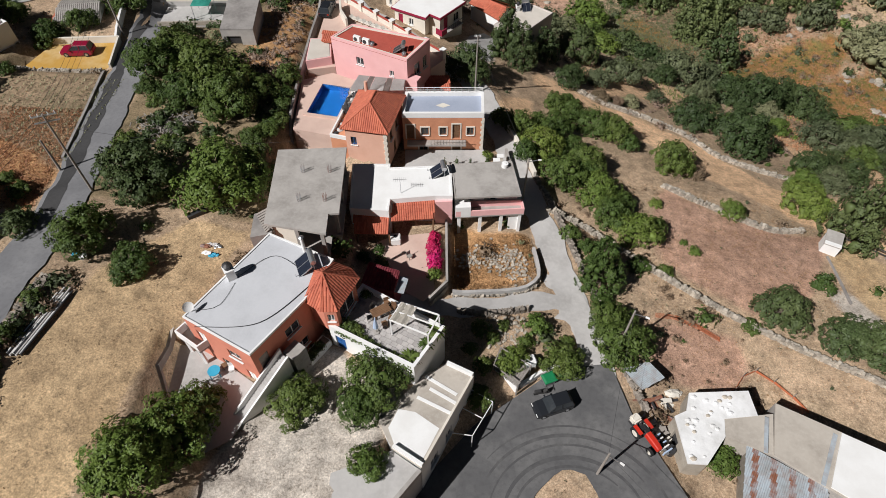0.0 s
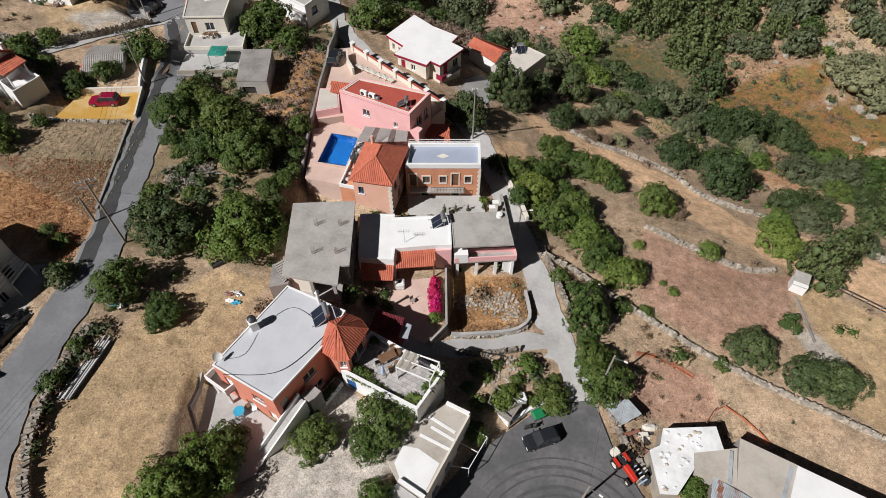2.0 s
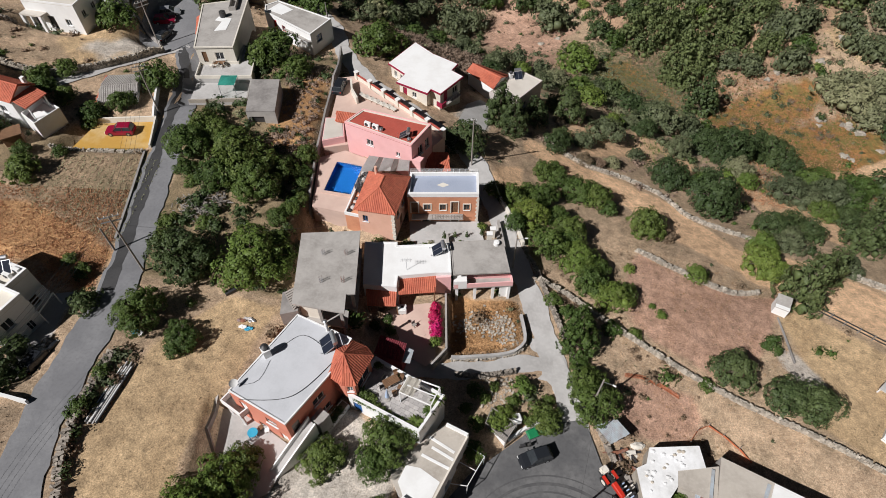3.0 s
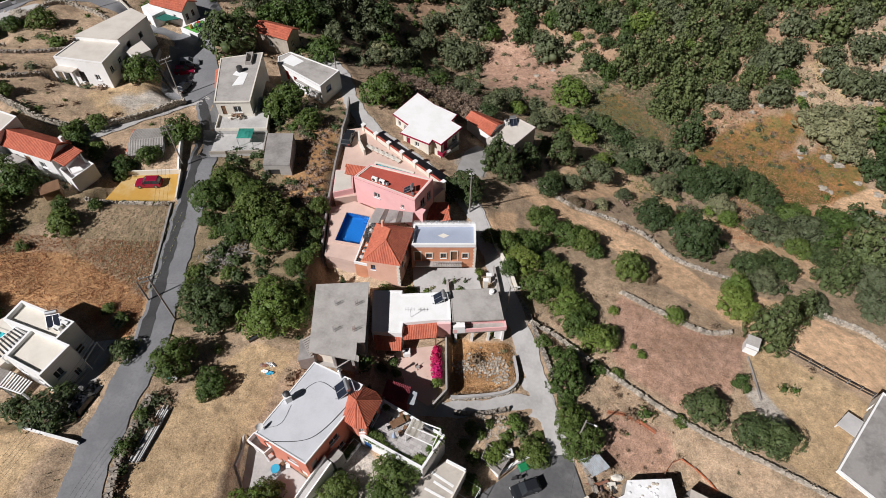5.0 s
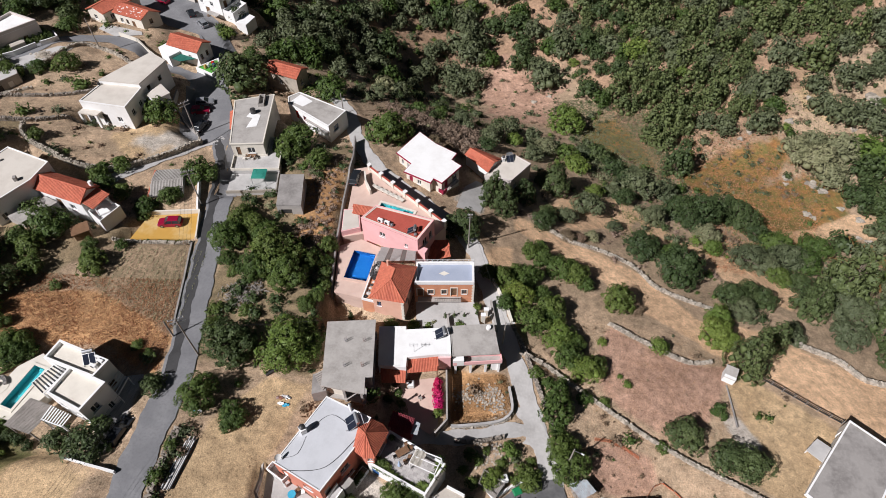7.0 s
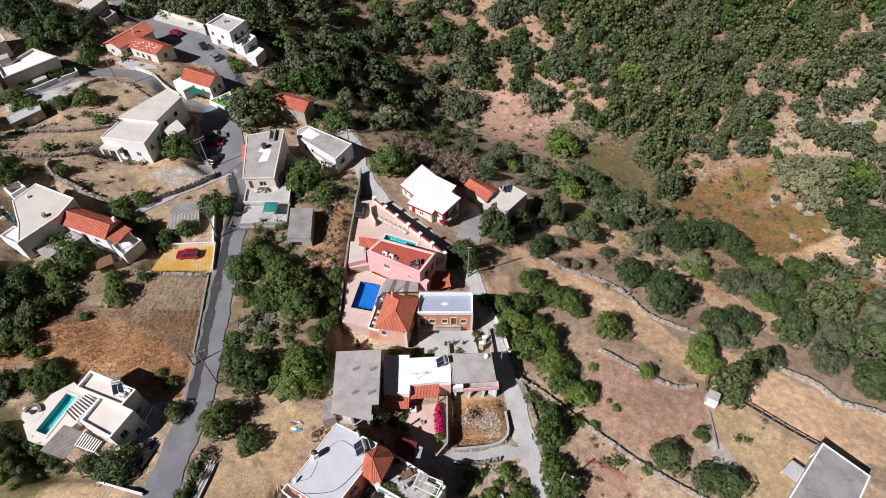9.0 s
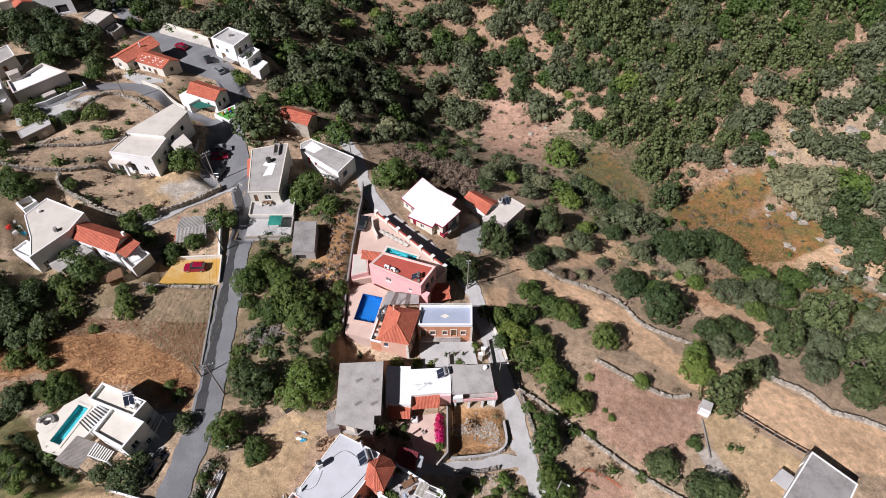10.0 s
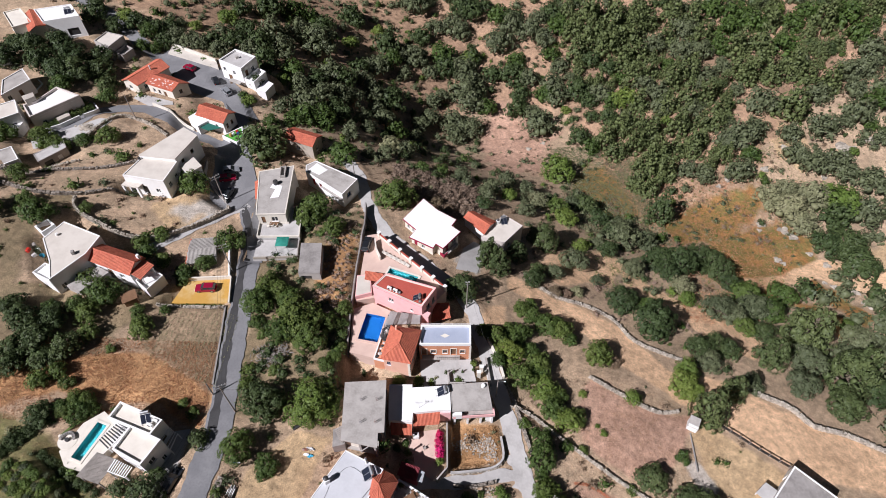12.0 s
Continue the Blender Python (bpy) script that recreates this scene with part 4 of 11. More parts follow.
def chair(x, y, z, rz=0.0, material="wood", label="brown wooden garden chair on the flagstone terrace"):
    root = thing("garden_chair", x, y, z, label, "chair", "chairs round the garden table", rz=rz)
    m = root.matrix_world.copy()
    part("seat", box(bmesh.new(), (0, 0, 0.42), (0.5, 0.5, 0.06), m=m), material, root)
    part("backrest", box(bmesh.new(), (0, 0.24, 0.48), (0.5, 0.05, 0.5), m=m), material, root)
    for a in (-0.2, 0.2):
        for b in (-0.2, 0.2):
            part("leg", box(bmesh.new(), (a, b, 0), (0.05, 0.05, 0.42), m=m), material, root)


def table(x, y, z, rz=0.0, w=1.6, d=0.9, material="wood", label="brown wooden garden table", round_top=False):
    root = thing("garden_table", x, y, z, label, "table", rz=rz)
    m = root.matrix_world.copy()
    if round_top:
        part("tabletop", disc(bmesh.new(), (x, y, z + 0.7), w / 2, 0.05, 20), material, root)
    else:
        n = 6
        for k in range(n):
            part("board", box(bmesh.new(), (0, -d / 2 + d * (k + 0.5) / n, 0.7), (w, d / n - 0.02, 0.05), m=m), material, root)
    for a in (-0.36, 0.36):
        for b in (-0.34, 0.34):
            part("leg", box(bmesh.new(), (a * w, b * d, 0), (0.07, 0.07, 0.7), m=m), material, root)


def closed_parasol(x, y, z, material="blue_cloth", label="closed pale blue parasol leaning slightly"):
    root = thing("parasol", x, y, z, label, "parasol")
    part("pole", tube(bmesh.new(), (x, y, z), (x + 0.05, y, z + 2.5), 0.03, 0.03, 8), "grey_wood", root)
    part("canopy", tube(bmesh.new(), (x, y, z + 0.9), (x + 0.05, y, z + 2.5), 0.26, 0.05, 9), material, root)
    part("base", disc(bmesh.new(), (x, y, z), 0.28, 0.1, 14), "concrete", root)


def wheelset(bm_tyre, bm_rim, m, x, y, r, w):
    tube(bm_tyre, m @ Vector((x, y - w / 2, r)), m @ Vector((x, y + w / 2, r)), r, r, 18)
    tube(bm_rim, m @ Vector((x, y - w / 2 - 0.015, r)), m @ Vector((x, y + w / 2 + 0.015, r)), r * 0.58, r * 0.58, 12)


def loft(bm, rings):
    """A closed skin through rings of equal length."""
    vs = [[bm.verts.new(p) for p in r] for r in rings]
    n = len(vs[0])
    for a, b in zip(vs, vs[1:]):
        for k in range(n):
            bm.faces.new((a[k], a[(k + 1) % n], b[(k + 1) % n], b[k]))
    bm.faces.new(vs[0][::-1])
    bm.faces.new(vs[-1])
    bmesh.ops.recalc_face_normals(bm, faces=bm.faces)
    return bm


def car(x, y, z, rz, paint, label, length=4.2, width=1.75, tall=1.55, estate=True, pickup=False):
    """A parked car; its front points along local x."""
    root = thing("car", x, y, z, label, "car", "parked cars", rz=rz)
    m = root.matrix_world.copy()
    L, W, low, belt = length / 2, width / 2, 0.28, tall * 0.60
    def sec(px, half, lo, hi):
        return [m @ Vector((px, a * half, h)) for a, h in ((-1, lo), (1, lo), (1.0, (lo + hi) * 0.55), (0.93, hi), (-0.93, hi), (-1.0, (lo + hi) * 0.55))]
    bm = loft(bmesh.new(), [sec(-L, W * 0.86, low + 0.1, belt * 0.9), sec(-L + 0.12, W * 0.97, low, belt), sec(-L * 0.4, W, low - 0.06, belt + 0.02), sec(L * 0.35, W, low - 0.06, belt), sec(L * 0.78, W * 0.97, low, belt * 0.88), sec(L - 0.1, W * 0.9, low, belt * 0.78), sec(L, W * 0.78, low + 0.1, belt * 0.6)])
    body = part("body", bm, paint, root, smooth=False)
    back, front = (-L * 0.05, L * 0.42) if pickup else (-L * (0.93 if estate else 0.75), L * 0.42)
    def cab(px, half, h):
        return [m @ Vector((px, -half, h)), m @ Vector((px, half, h))]
    top_b, top_f = back + (0.25 if estate else 0.6), front - 0.75
    lo = [Vector((back, -W * 0.92, belt)), Vector((front, -W * 0.92, belt)), Vector((front, W * 0.92, belt)), Vector((back, W * 0.92, belt))]
    hi = [Vector((top_b, -W * 0.74, tall - 0.05)), Vector((top_f, -W * 0.74, tall - 0.05)), Vector((top_f, W * 0.74, tall - 0.05)), Vector((top_b, W * 0.74, tall - 0.05))]
    bm = loft(bmesh.new(), [[m @ v for v in lo], [m @ v for v in hi]])
    part("glasshouse", bm, "glass", root, "dark tinted car windows")
    bm = loft(bmesh.new(), [[m @ (v + Vector((0, 0, -0.005))) for v in hi], [m @ Vector((v.x * 0.96, v.y * 0.93, tall)) for v in hi]])
    part("roof_panel", bm, paint, root)
    mid = (back + front) / 2 - 0.1
    for s in (-1, 1):
        for a, b in ((lo[0].x, hi[0].x), (lo[1].x, hi[1].x), (mid, mid)):
            part("pillar", beam(bmesh.new(), m @ Vector((a, s * W * 0.925, belt)), m @ Vector((b, s * W * 0.755, tall - 0.03)), 0.07), paint, root)
    for px in (-L * 0.62, L * 0.62):
        for s in (-1, 1):
            t, r = bmesh.new(), bmesh.new()
            wheelset(t, r, m, px, s * (W - 0.1), 0.33, 0.22)
            w = part("wheel", t, "black", root)
            part("rim", r, "metal", w)
    for s in (-1, 1):
        part("headlight", box(bmesh.new(), (L - 0.09, s * W * 0.68, belt * 0.58), (0.14, 0.32, 0.14), m=m), "white", root)
        part("tail_light", box(bmesh.new(), (-L + 0.05, s * W * 0.72, belt * 0.68), (0.1, 0.22, 0.22), m=m), "tractor_red", root)
        part("mirror", box(bmesh.new(), (front - 0.3, s * (W + 0.08), belt), (0.12, 0.2, 0.13), m=m), paint, root)
    return root


def pole(x, y, h, arm=2.0, rz=0.0, lamp=False, label="tall grey wooden power pole with a crossarm", z=None):
    z = hz(x, y) - 0.2 if z is None else z
    root = thing("utility_pole", x, y, z, label, "pole", "power poles along the lanes", rz=rz)
    m = root.matrix_world.copy()
    part("mast", tube(bmesh.new(), (x, y, z), (x, y, z + h), 0.14, 0.09, 10), "grey_wood", root)
    if arm:
        bm = bmesh.new()
        for k in (0.25, 0.95):
            beam(bm, m @ Vector((-arm / 2, 0.12, h - k)), m @ Vector((arm / 2, 0.12, h - k)), 0.11)
        part("crossarm", bm, "metal", root)
        for a in (-0.46, -0.2, 0.2, 0.46):
            part("insulator", tube(bmesh.new(), m @ Vector((a * arm, 0.12, h - 0.2)), m @ Vector((a * arm, 0.12, h + 0.05)), 0.06, 0.04, 8), "white", root)
    if lamp:
        bm = bmesh.new()
        beam(bm, m @ Vector((0, 0, h - 0.5)), m @ Vector((1.1, 0, h - 0.2)), 0.06)
        part("bracket", bm, "metal", root)
        part("lamp_head", box(bmesh.new(), (1.25, 0, h - 0.26), (0.4, 0.16, 0.1), m=m), "white", root)
    return root


def wire(name, a, b, sag=0.8, r=0.013, material="dark_metal", label="thin dark overhead power cable"):
    a, b = Vector(a), Vector(b)
    bm = bmesh.new()
    pts = [a.lerp(b, k / 14) - Vector((0, 0, sag * 4 * (k / 14) * (1 - k / 14))) for k in range(15)]
    d = (b - a).normalized()
    u = d.cross(Vector((0, 0, 1))).normalized()
    w = u.cross(d)
    loft(bm, [[p + (u * math.cos(k * math.tau / 5) + w * math.sin(k * math.tau / 5)) * r for k in range(5)] for p in pts])
    return tagged(part(name, bm, material), label, "cable")


def antenna(x, y, z):
    root = thing("tv_antenna", x, y, z, "thin metal television antenna on a roof", "antenna")
    bm = tube(bmesh.new(), (x, y, z), (x, y, z + 2.2), 0.03, 0.025, 6)
    part("mast", bm, "metal", root)
    bm = bmesh.new()
    beam(bm, (x - 0.7, y, z + 2.1), (x + 0.7, y, z + 2.15), 0.03)
    for k in range(7):
        beam(bm, (x - 0.65 + k * 0.2, y - 0.3, z + 2.12), (x - 0.65 + k * 0.2, y + 0.3, z + 2.12), 0.02)
    part("aerial", bm, "metal", root)


def dish(x, y, z, rz=0.0):
    root = thing("satellite_dish", x, y, z, "white satellite dish on a short mast", "satellite dish", rz=rz)
    part("mast", tube(bmesh.new(), (x, y, z), (x, y, z + 0.7), 0.03, 0.03, 7), "metal", root)
    m = root.matrix_world @ pose(0, 0, 0.8, 55, 0, 0)
    bm = bmesh.new()
    rings = []
    for k in range(4):
        r = 0.45 * k / 3 + 0.02
        rings.append([bm.verts.new(m @ Vector((r * math.cos(a * math.tau / 16), r * math.sin(a * math.tau / 16), r * r * 0.5))) for a in range(16)])
    for p, q in zip(rings, rings[1:]):
        for a in range(16):
            bm.faces.new((p[a], p[(a + 1) % 16], q[(a + 1) % 16], q[a]))
    part("bowl", bm, "white", root)


def stone_wall(name, label, pts, h=0.9, w=0.55, material="stone", step=0.29, sink=0.3, top=None):
    """A dry wall of separate rough stones along a line, on the ground."""
    line = smooth_line(pts, step) if len(pts) > 2 else smooth_line([pts[0], ((pts[0][0] + pts[1][0]) / 2, (pts[0][1] + pts[1][1]) / 2), pts[1]], step)
    cs = []
    rows = max(1, int((h + sink) / 0.3))
    rh = (h + sink) / rows
    for k, ((x, y), (x1, y1)) in enumerate(zip(line, line[1:])):
        ang = math.atan2(y1 - y, x1 - x)
        z = hz(x, y) - sink if top is None else top - h - sink
        for r in range(rows):
            if r == rows - 1 and random.random() < 0.12:
                continue
            for side in (-1, 1):
                cs.append((x - math.sin(ang) * side * w * 0.25 + random.uniform(-0.05, 0.05), y + math.cos(ang) * side * w * 0.25, z + r * rh, step * 1.1 * random.uniform(0.6, 1.35), w * 0.56 * random.uniform(0.7, 1.3), rh * random.uniform(0.75, 1.35), ang + random.uniform(-0.45, 0.45)))
    return stones(name, label, cs, material, "wall", "structure")


CORNERS = np.array([(-1, -1, 0), (1, -1, 0), (1, 1, 0), (-1, 1, 0), (-1, -1, 1), (1, -1, 1), (1, 1, 1), (-1, 1, 1)], float) * (0.5, 0.5, 1)
SIDES = np.array([(3, 2, 1, 0), (4, 5, 6, 7), (0, 1, 5, 4), (1, 2, 6, 5), (2, 3, 7, 6), (3, 0, 4, 7)])


def stones(name, label, rows, material, category, kind="stuff"):
    """Rough blocks: x, y, z, length, width, height, turn."""
    rng = np.random.default_rng(len(rows))
    rows = np.array(rows)
    n = len(rows)
    v = CORNERS[None] * rows[:, None, 3:6] * rng.uniform(0.72, 1.12, size=(n, 8, 3))
    c, s = np.cos(rows[:, 6])[:, None], np.sin(rows[:, 6])[:, None]
    co = np.stack([v[..., 0] * c - v[..., 1] * s, v[..., 0] * s + v[..., 1] * c, v[..., 2]], -1) + rows[:, None, :3]
    f = (SIDES[None] + 8 * np.arange(n)[:, None, None]).reshape(-1, 4)
    me = bpy.data.meshes.new(name)
    me.from_pydata(co.reshape(-1, 3).tolist(), [], f.tolist())
    me.materials.append(M[material])
    return tagged(new(name, me), label, category, kind=kind)


def plaster_wall(name, label, pts, h, w=0.25, material="white", z=None, cap=None):
    """A built garden wall with a straight top along a line."""
    bm = bmesh.new()
    for (x0, y0), (x1, y1) in zip(pts, pts[1:]):
        n = max(1, int(math.dist((x0, y0), (x1, y1)) / 2.0))
        for k in range(n):
            ax, ay, bx, by = (x0 + (x1 - x0) * k / n, y0 + (y1 - y0) * k / n, x0 + (x1 - x0) * (k + 1) / n, y0 + (y1 - y0) * (k + 1) / n)
            d = Vector((bx - ax, by - ay)).normalized()
            nx, ny = -d.y * w / 2, d.x * w / 2
            za, zb = (hz(ax, ay), hz(bx, by)) if z is None else (z, z)
            lo = -0.6 if z is None else -0.2
            ps = [(ax + nx, ay + ny), (ax - nx, ay - ny), (bx - nx, by - ny), (bx + nx, by + ny)]
            zs = (za, za, zb, zb)
            vs = [bm.verts.new((p[0], p[1], q + lo)) for p, q in zip(ps, zs)] + [bm.verts.new((p[0], p[1], q + h)) for p, q in zip(ps, zs)]
            for f in ((3, 2, 1, 0), (4, 5, 6, 7), (0, 1, 5, 4), (1, 2, 6, 5), (2, 3, 7, 6), (3, 0, 4, 7)):
                bm.faces.new([vs[i] for i in f])
    bmesh.ops.remove_doubles(bm, verts=bm.verts, dist=0.01)
    return tagged(part(name, bm, material), label, "wall", kind="structure")


def steps_flight(root, a, b, w, z0, z1, material, n=14):
    """A straight flight from a (foot) to b (head)."""
    a, b = Vector(a), Vector(b)
    d = (b - a)
    run = d.length / n
    ang = math.degrees(math.atan2(d.y, d.x))
    for k in range(n):
        c = a + d * ((k + 0.5) / n)
        zz = z0 + (z1 - z0) * (k + 1) / n
        part("step", box(bmesh.new(), (c.x, c.y, z0 - 0.3), (run + 0.02, w, zz - z0 + 0.3), ang), material, root)


def pool(x, y, z, w, d, rz, water, label, deep=1.4):
    root = thing("swimming_pool", x, y, z, label, "pool", rz=rz)
    m = root.matrix_world.copy()
    bm = bmesh.new()
    for cx, cy, sx, sy in ((0, -d / 2 - 0.2, w + 0.8, 0.4), (0, d / 2 + 0.2, w + 0.8, 0.4), (-w / 2 - 0.2, 0, 0.4, d), (w / 2 + 0.2, 0, 0.4, d)):
        box(bm, (cx, cy, -0.1), (sx, sy, 0.18), m=m)
    part("coping", bm, "terracotta_paving" if water == "water_blue" else "cream", root)
    bm = bmesh.new()
    c = [m @ Vector(p) for p in ((-w / 2, -d / 2, -deep), (w / 2, -d / 2, -deep), (w / 2, d / 2, -deep), (-w / 2, d / 2, -deep), (-w / 2, -d / 2, 0.05), (w / 2, -d / 2, 0.05), (w / 2, d / 2, 0.05), (-w / 2, d / 2, 0.05))]
    vs = [bm.verts.new(p) for p in c]
    for f in ((0, 1, 2, 3), (4, 5, 1, 0), (5, 6, 2, 1), (6, 7, 3, 2), (7, 4, 0, 3)):
        bm.faces.new([vs[i] for i in f])
    for k in range(3):
        box(bm, (w / 2 - 0.5, d / 2 - 0.2 - 0.3 * k, -deep), (0.96, 0.3, deep - 0.35 - 0.3 * k), m=m)
    part("basin", bm, water, root)
    bm = bmesh.new()
    quad(bm, *[m @ Vector((sx * w / 2, sy * d / 2, -0.12)) for sx, sy in ((-1, -1), (1, -1), (1, 1), (-1, 1))])
    ob = part("water", bm, WATER, root)
    ob.visible_shadow = False
    return root


def water_material():
    m = bpy.data.materials.new("clear_water")
    m.use_nodes = True
    b = m.node_tree.nodes["Principled BSDF"]
    b.inputs["Transmission Weight"].default_value, b.inputs["IOR"].default_value, b.inputs["Roughness"].default_value = 1.0, 1.33, 0.02
    return m


WATER = water_material()


def deck_with_hole(name, label, outer, inner, z0, z1, material):
    """A raised deck with a rectangular hole for a basin."""
    bm = bmesh.new()
    loops = []
    for poly in (ccw(outer), ccw(inner)):
        vs = [bm.verts.new((x, y, z1)) for x, y in poly]
        loops.append([bm.edges.new((a, b)) for a, b in zip(vs, vs[1:] + vs[:1])])
    bmesh.ops.triangle_fill(bm, use_beauty=True, use_dissolve=False, edges=loops[0] + loops[1])
    for f in bm.faces:
        if f.normal.z < 0:
            f.normal_flip()
    for poly, low in ((ccw(outer), z0), (ccw(inner)[::-1], z1 - 0.5)):
        for a, b in zip(poly, poly[1:] + poly[:1]):
            quad(bm, (*a, low), (*b, low), (*b, z1), (*a, z1))
    return tagged(part(name, bm, material), label, "deck", kind="structure")



# ---- the salmon house and its terrace ----
MAIN = [(-15.6, 23.3), (-11.9, 28.6), (-9.9, 33.0), (-16.3, 36.1), (-22.0, 26.9)]
house("salmon_house", "two-storey salmon plastered house with a grey-white coated flat roof", MAIN, 4.6, 11.22, "salmon", "membrane",
                   [(0, 0.5, 1.5, 3.2, 5.4, "door", "grey_wood"), (0, 3.6, 5.2, 4.2, 5.5), (0, 4.2, 5.6, 1.0, 2.2), (4, 0.9, 1.9, 3.4, 5.5, "door", "white"), (4, 4.3, 5.7, 4.0, 5.2), (4, 5.6, 6.6, 0.5, 2.7, "door", "white"), (4, 2.6, 3.8, 0.9, 2.1)],
                   parapet=0.1, pw=0.14, cap="white")
TOWER = [(-10.4, 28.0), (-9.3, 28.0), (-7.9, 31.1), (-8.5, 31.9), (-9.8, 32.5), (-11.4, 31.8), (-11.8, 29.0)]
tower = thing("octagonal_bay", -10, 30, 7.7, "salmon octagonal garden room with a pointed tiled roof", "house")
part("wall", wall_faces(bmesh.new(), TOWER, 7.6, 11.0, [(0, 0.25, 0.85, 1.3, 2.4), (1, 0.5, 2.9, 0.5, 2.6)]), "salmon", tower)
for o in ((0, 0.25, 0.85, 1.3, 2.4), (1, 0.5, 2.9, 0.5, 2.6)):
    fill_opening(tower, TOWER, 7.6, o)
apex = Vector((-10.3, 30.1, 13.3))
eave = [Vector((x, y, 11.0)) for x, y in inset(TOWER, -0.35)]
for a, b in zip(eave, eave[1:] + eave[:1]):
    part("roof_slope", slope(bmesh.new(), (a, b, apex), 0.24), "tile", tower)
bm = bmesh.new()
for a in eave:
    ridge(bm, a + Vector((0, 0, 0.06)), apex + Vector((0, 0, 0.06)), 0.1)
part("ridge_tiles", bm, "tile", tower)
chimney(-18.7, 31.0, 11.4, 32, 0.75, 1.3)
flue(-12.7, 34.0, 11.4, 1.9)
solar_heater(-12.6, 32.1, 11.4, -68, 1.9)
dish(-21.4, 27.4, 11.4, 40)

for a, bow, b, r in (((-20.7, 25.9), (-15.4, 26.3), (-11.6, 30.2), 0.035), ((-18.2, 31.0), (-15.4, 33.4), (-12.4, 31.6), 0.02), ((-18.3, 30.4), (-19.2, 28.0), (-21.4, 27.5), 0.02)):
    line = smooth_line([a, bow, b], 0.5)
    rings = []
    for k, p0 in enumerate(line):
        d = (Vector(line[min(k + 1, len(line) - 1)]) - Vector(line[max(k - 1, 0)])).normalized()
        rings.append([Vector((p0[0] - d.y * r * math.cos(j), p0[1] + d.x * r * math.cos(j), 11.44 + r + r * math.sin(j))) for j in (0, 1.05, 2.09, 3.14, 4.19, 5.24)])
    bm = loft(bmesh.new(), rings)
    tagged(part("roof_cable", bm, "black"), "black cable lying in a curve across the flat roof", "cable")

stair = thing("outside_stair", -16.4, 23.5, 4.9, "white walled outdoor concrete staircase up to the first floor", "stairs")
FOOT_END, HEAD_END = Vector((-17.5, 20.4, 0)), Vector((-13.5, 24.6, 0))
steps_flight(stair, FOOT_END.xy, HEAD_END.xy, 1.0, 4.9, 8.7, "concrete_road", 20)
for off in (-0.56, 0.56):
    d = (HEAD_END - FOOT_END).normalized()
    side = Vector((-d.y, d.x, 0))
    bm = bmesh.new()
    rows = [[p + side * (off + 0.08 * s) + Vector((0, 0, z)) for s, z in ((-1, z0), (1, z0), (1, z1), (-1, z1))] for p, z0, z1 in ((FOOT_END, 4.6, 5.7), (HEAD_END, 4.6, 9.5))]
    part("balustrade", loft(bm, rows), "white", stair)
bm = box(bmesh.new(), (-12.85, 25.3, 4.6), (1.5, 1.3, 4.1), 55)
part("landing", bm, "concrete", stair)
bal = thing("balcony", -22.0, 26.4, 7.9, "small white balcony on the salmon house", "balcony")
BAL = [(-23.6, 27.0), (-21.2, 25.4), (-20.4, 26.2), (-21.9, 27.6), (-22.9, 28.0)]
part("slab", prism(bmesh.new(), BAL, 7.85, 8.05), "concrete", bal)
part("balustrade", ring(bmesh.new(), BAL, 8.05, 8.95, 0.14), "white", bal)
bm = bmesh.new()
for x, y in ((-23.0, 26.9), (-21.4, 25.7)):
    part("pillar", box(bmesh.new(), (x, y, 4.6), (0.25, 0.25, 3.25)), "white", bal)
table(-20.3, 24.5, 5.62, 20, 1.1, 1.1, "cyan", "round bright blue plastic table in the paved yard", True)
sheet("yard_paving", [(-24.3, 27.5), (-22.0, 27.2), (-15.8, 23.0), (-17.6, 18.6), (-19.6, 17.4), (-24.0, 19.6)], 5.62, "concrete_road", "pale concrete yard beside the salmon house", "yard")
chair(-19.6, 25.2, 5.62, -50, "wood", "brown wooden chair beside the salmon house")
chair(-18.9, 24.9, 5.62, 10, "white", "white plastic chair beside the salmon house")
plaster_wall("wall_yard", "low grey concrete yard wall", [(-24.6, 28.6), (-24.9, 24.5), (-23.4, 20.6)], 0.3, 0.3, "concrete")

TERR = [(-10.3, 28.0), (-2.5, 23.8), (0.15, 27.9), (-7.6, 32.6)]
terrace = thing("garden_terrace", -5, 28, 2.0, "raised flagstone terrace with white retaining walls", "terrace")
part("wall", wall_faces(bmesh.new(), TERR, 1.0, 7.55, [(0, 0.5, 1.6, 3.9, 5.9, "door"), (0, 4.6, 5.3, 4.9, 5.8)]), "white", terrace)
fill_opening(terrace, TERR, 1.0, (0, 0.5, 1.6, 3.9, 5.9, "door", "blue_paint"))
fill_opening(terrace, TERR, 1.0, (0, 4.6, 5.3, 4.9, 5.8, "window", "blue_paint"))
part("bed", prism(bmesh.new(), inset(TERR, 0.02), 7.4, 7.62), "concrete_dark", terrace)
part("parapet", ring(bmesh.new(), inset(TERR, -0.003), 7.55, 8.25, 0.3), "white", terrace)

table(-5.7, 29.5, 7.68, 30, 1.8, 1.0)
for cx, cy, r, mm in ((-6.7, 28.9, 110, "grey_wood"), (-5.3, 28.3, 200, "wood"), (-4.7, 28.9, 250, "wood"), (-6.4, 30.0, 60, "grey_wood"), (-5.2, 30.5, 20, "wood"), (-4.6, 30.0, -20, "wood")):
    chair(cx, cy, 7.68, r, mm)
closed_parasol(-6.0, 27.6, 7.68)
planter = thing("white_planter", -12.2, 26.0, 4.9, "long white plastered planter along the salmon house", "planter")
part("box", prism(bmesh.new(), [(-13.9, 24.6), (-13.1, 24.0), (-10.4, 27.9), (-11.3, 28.5)], 4.6, 5.75), "white", planter)
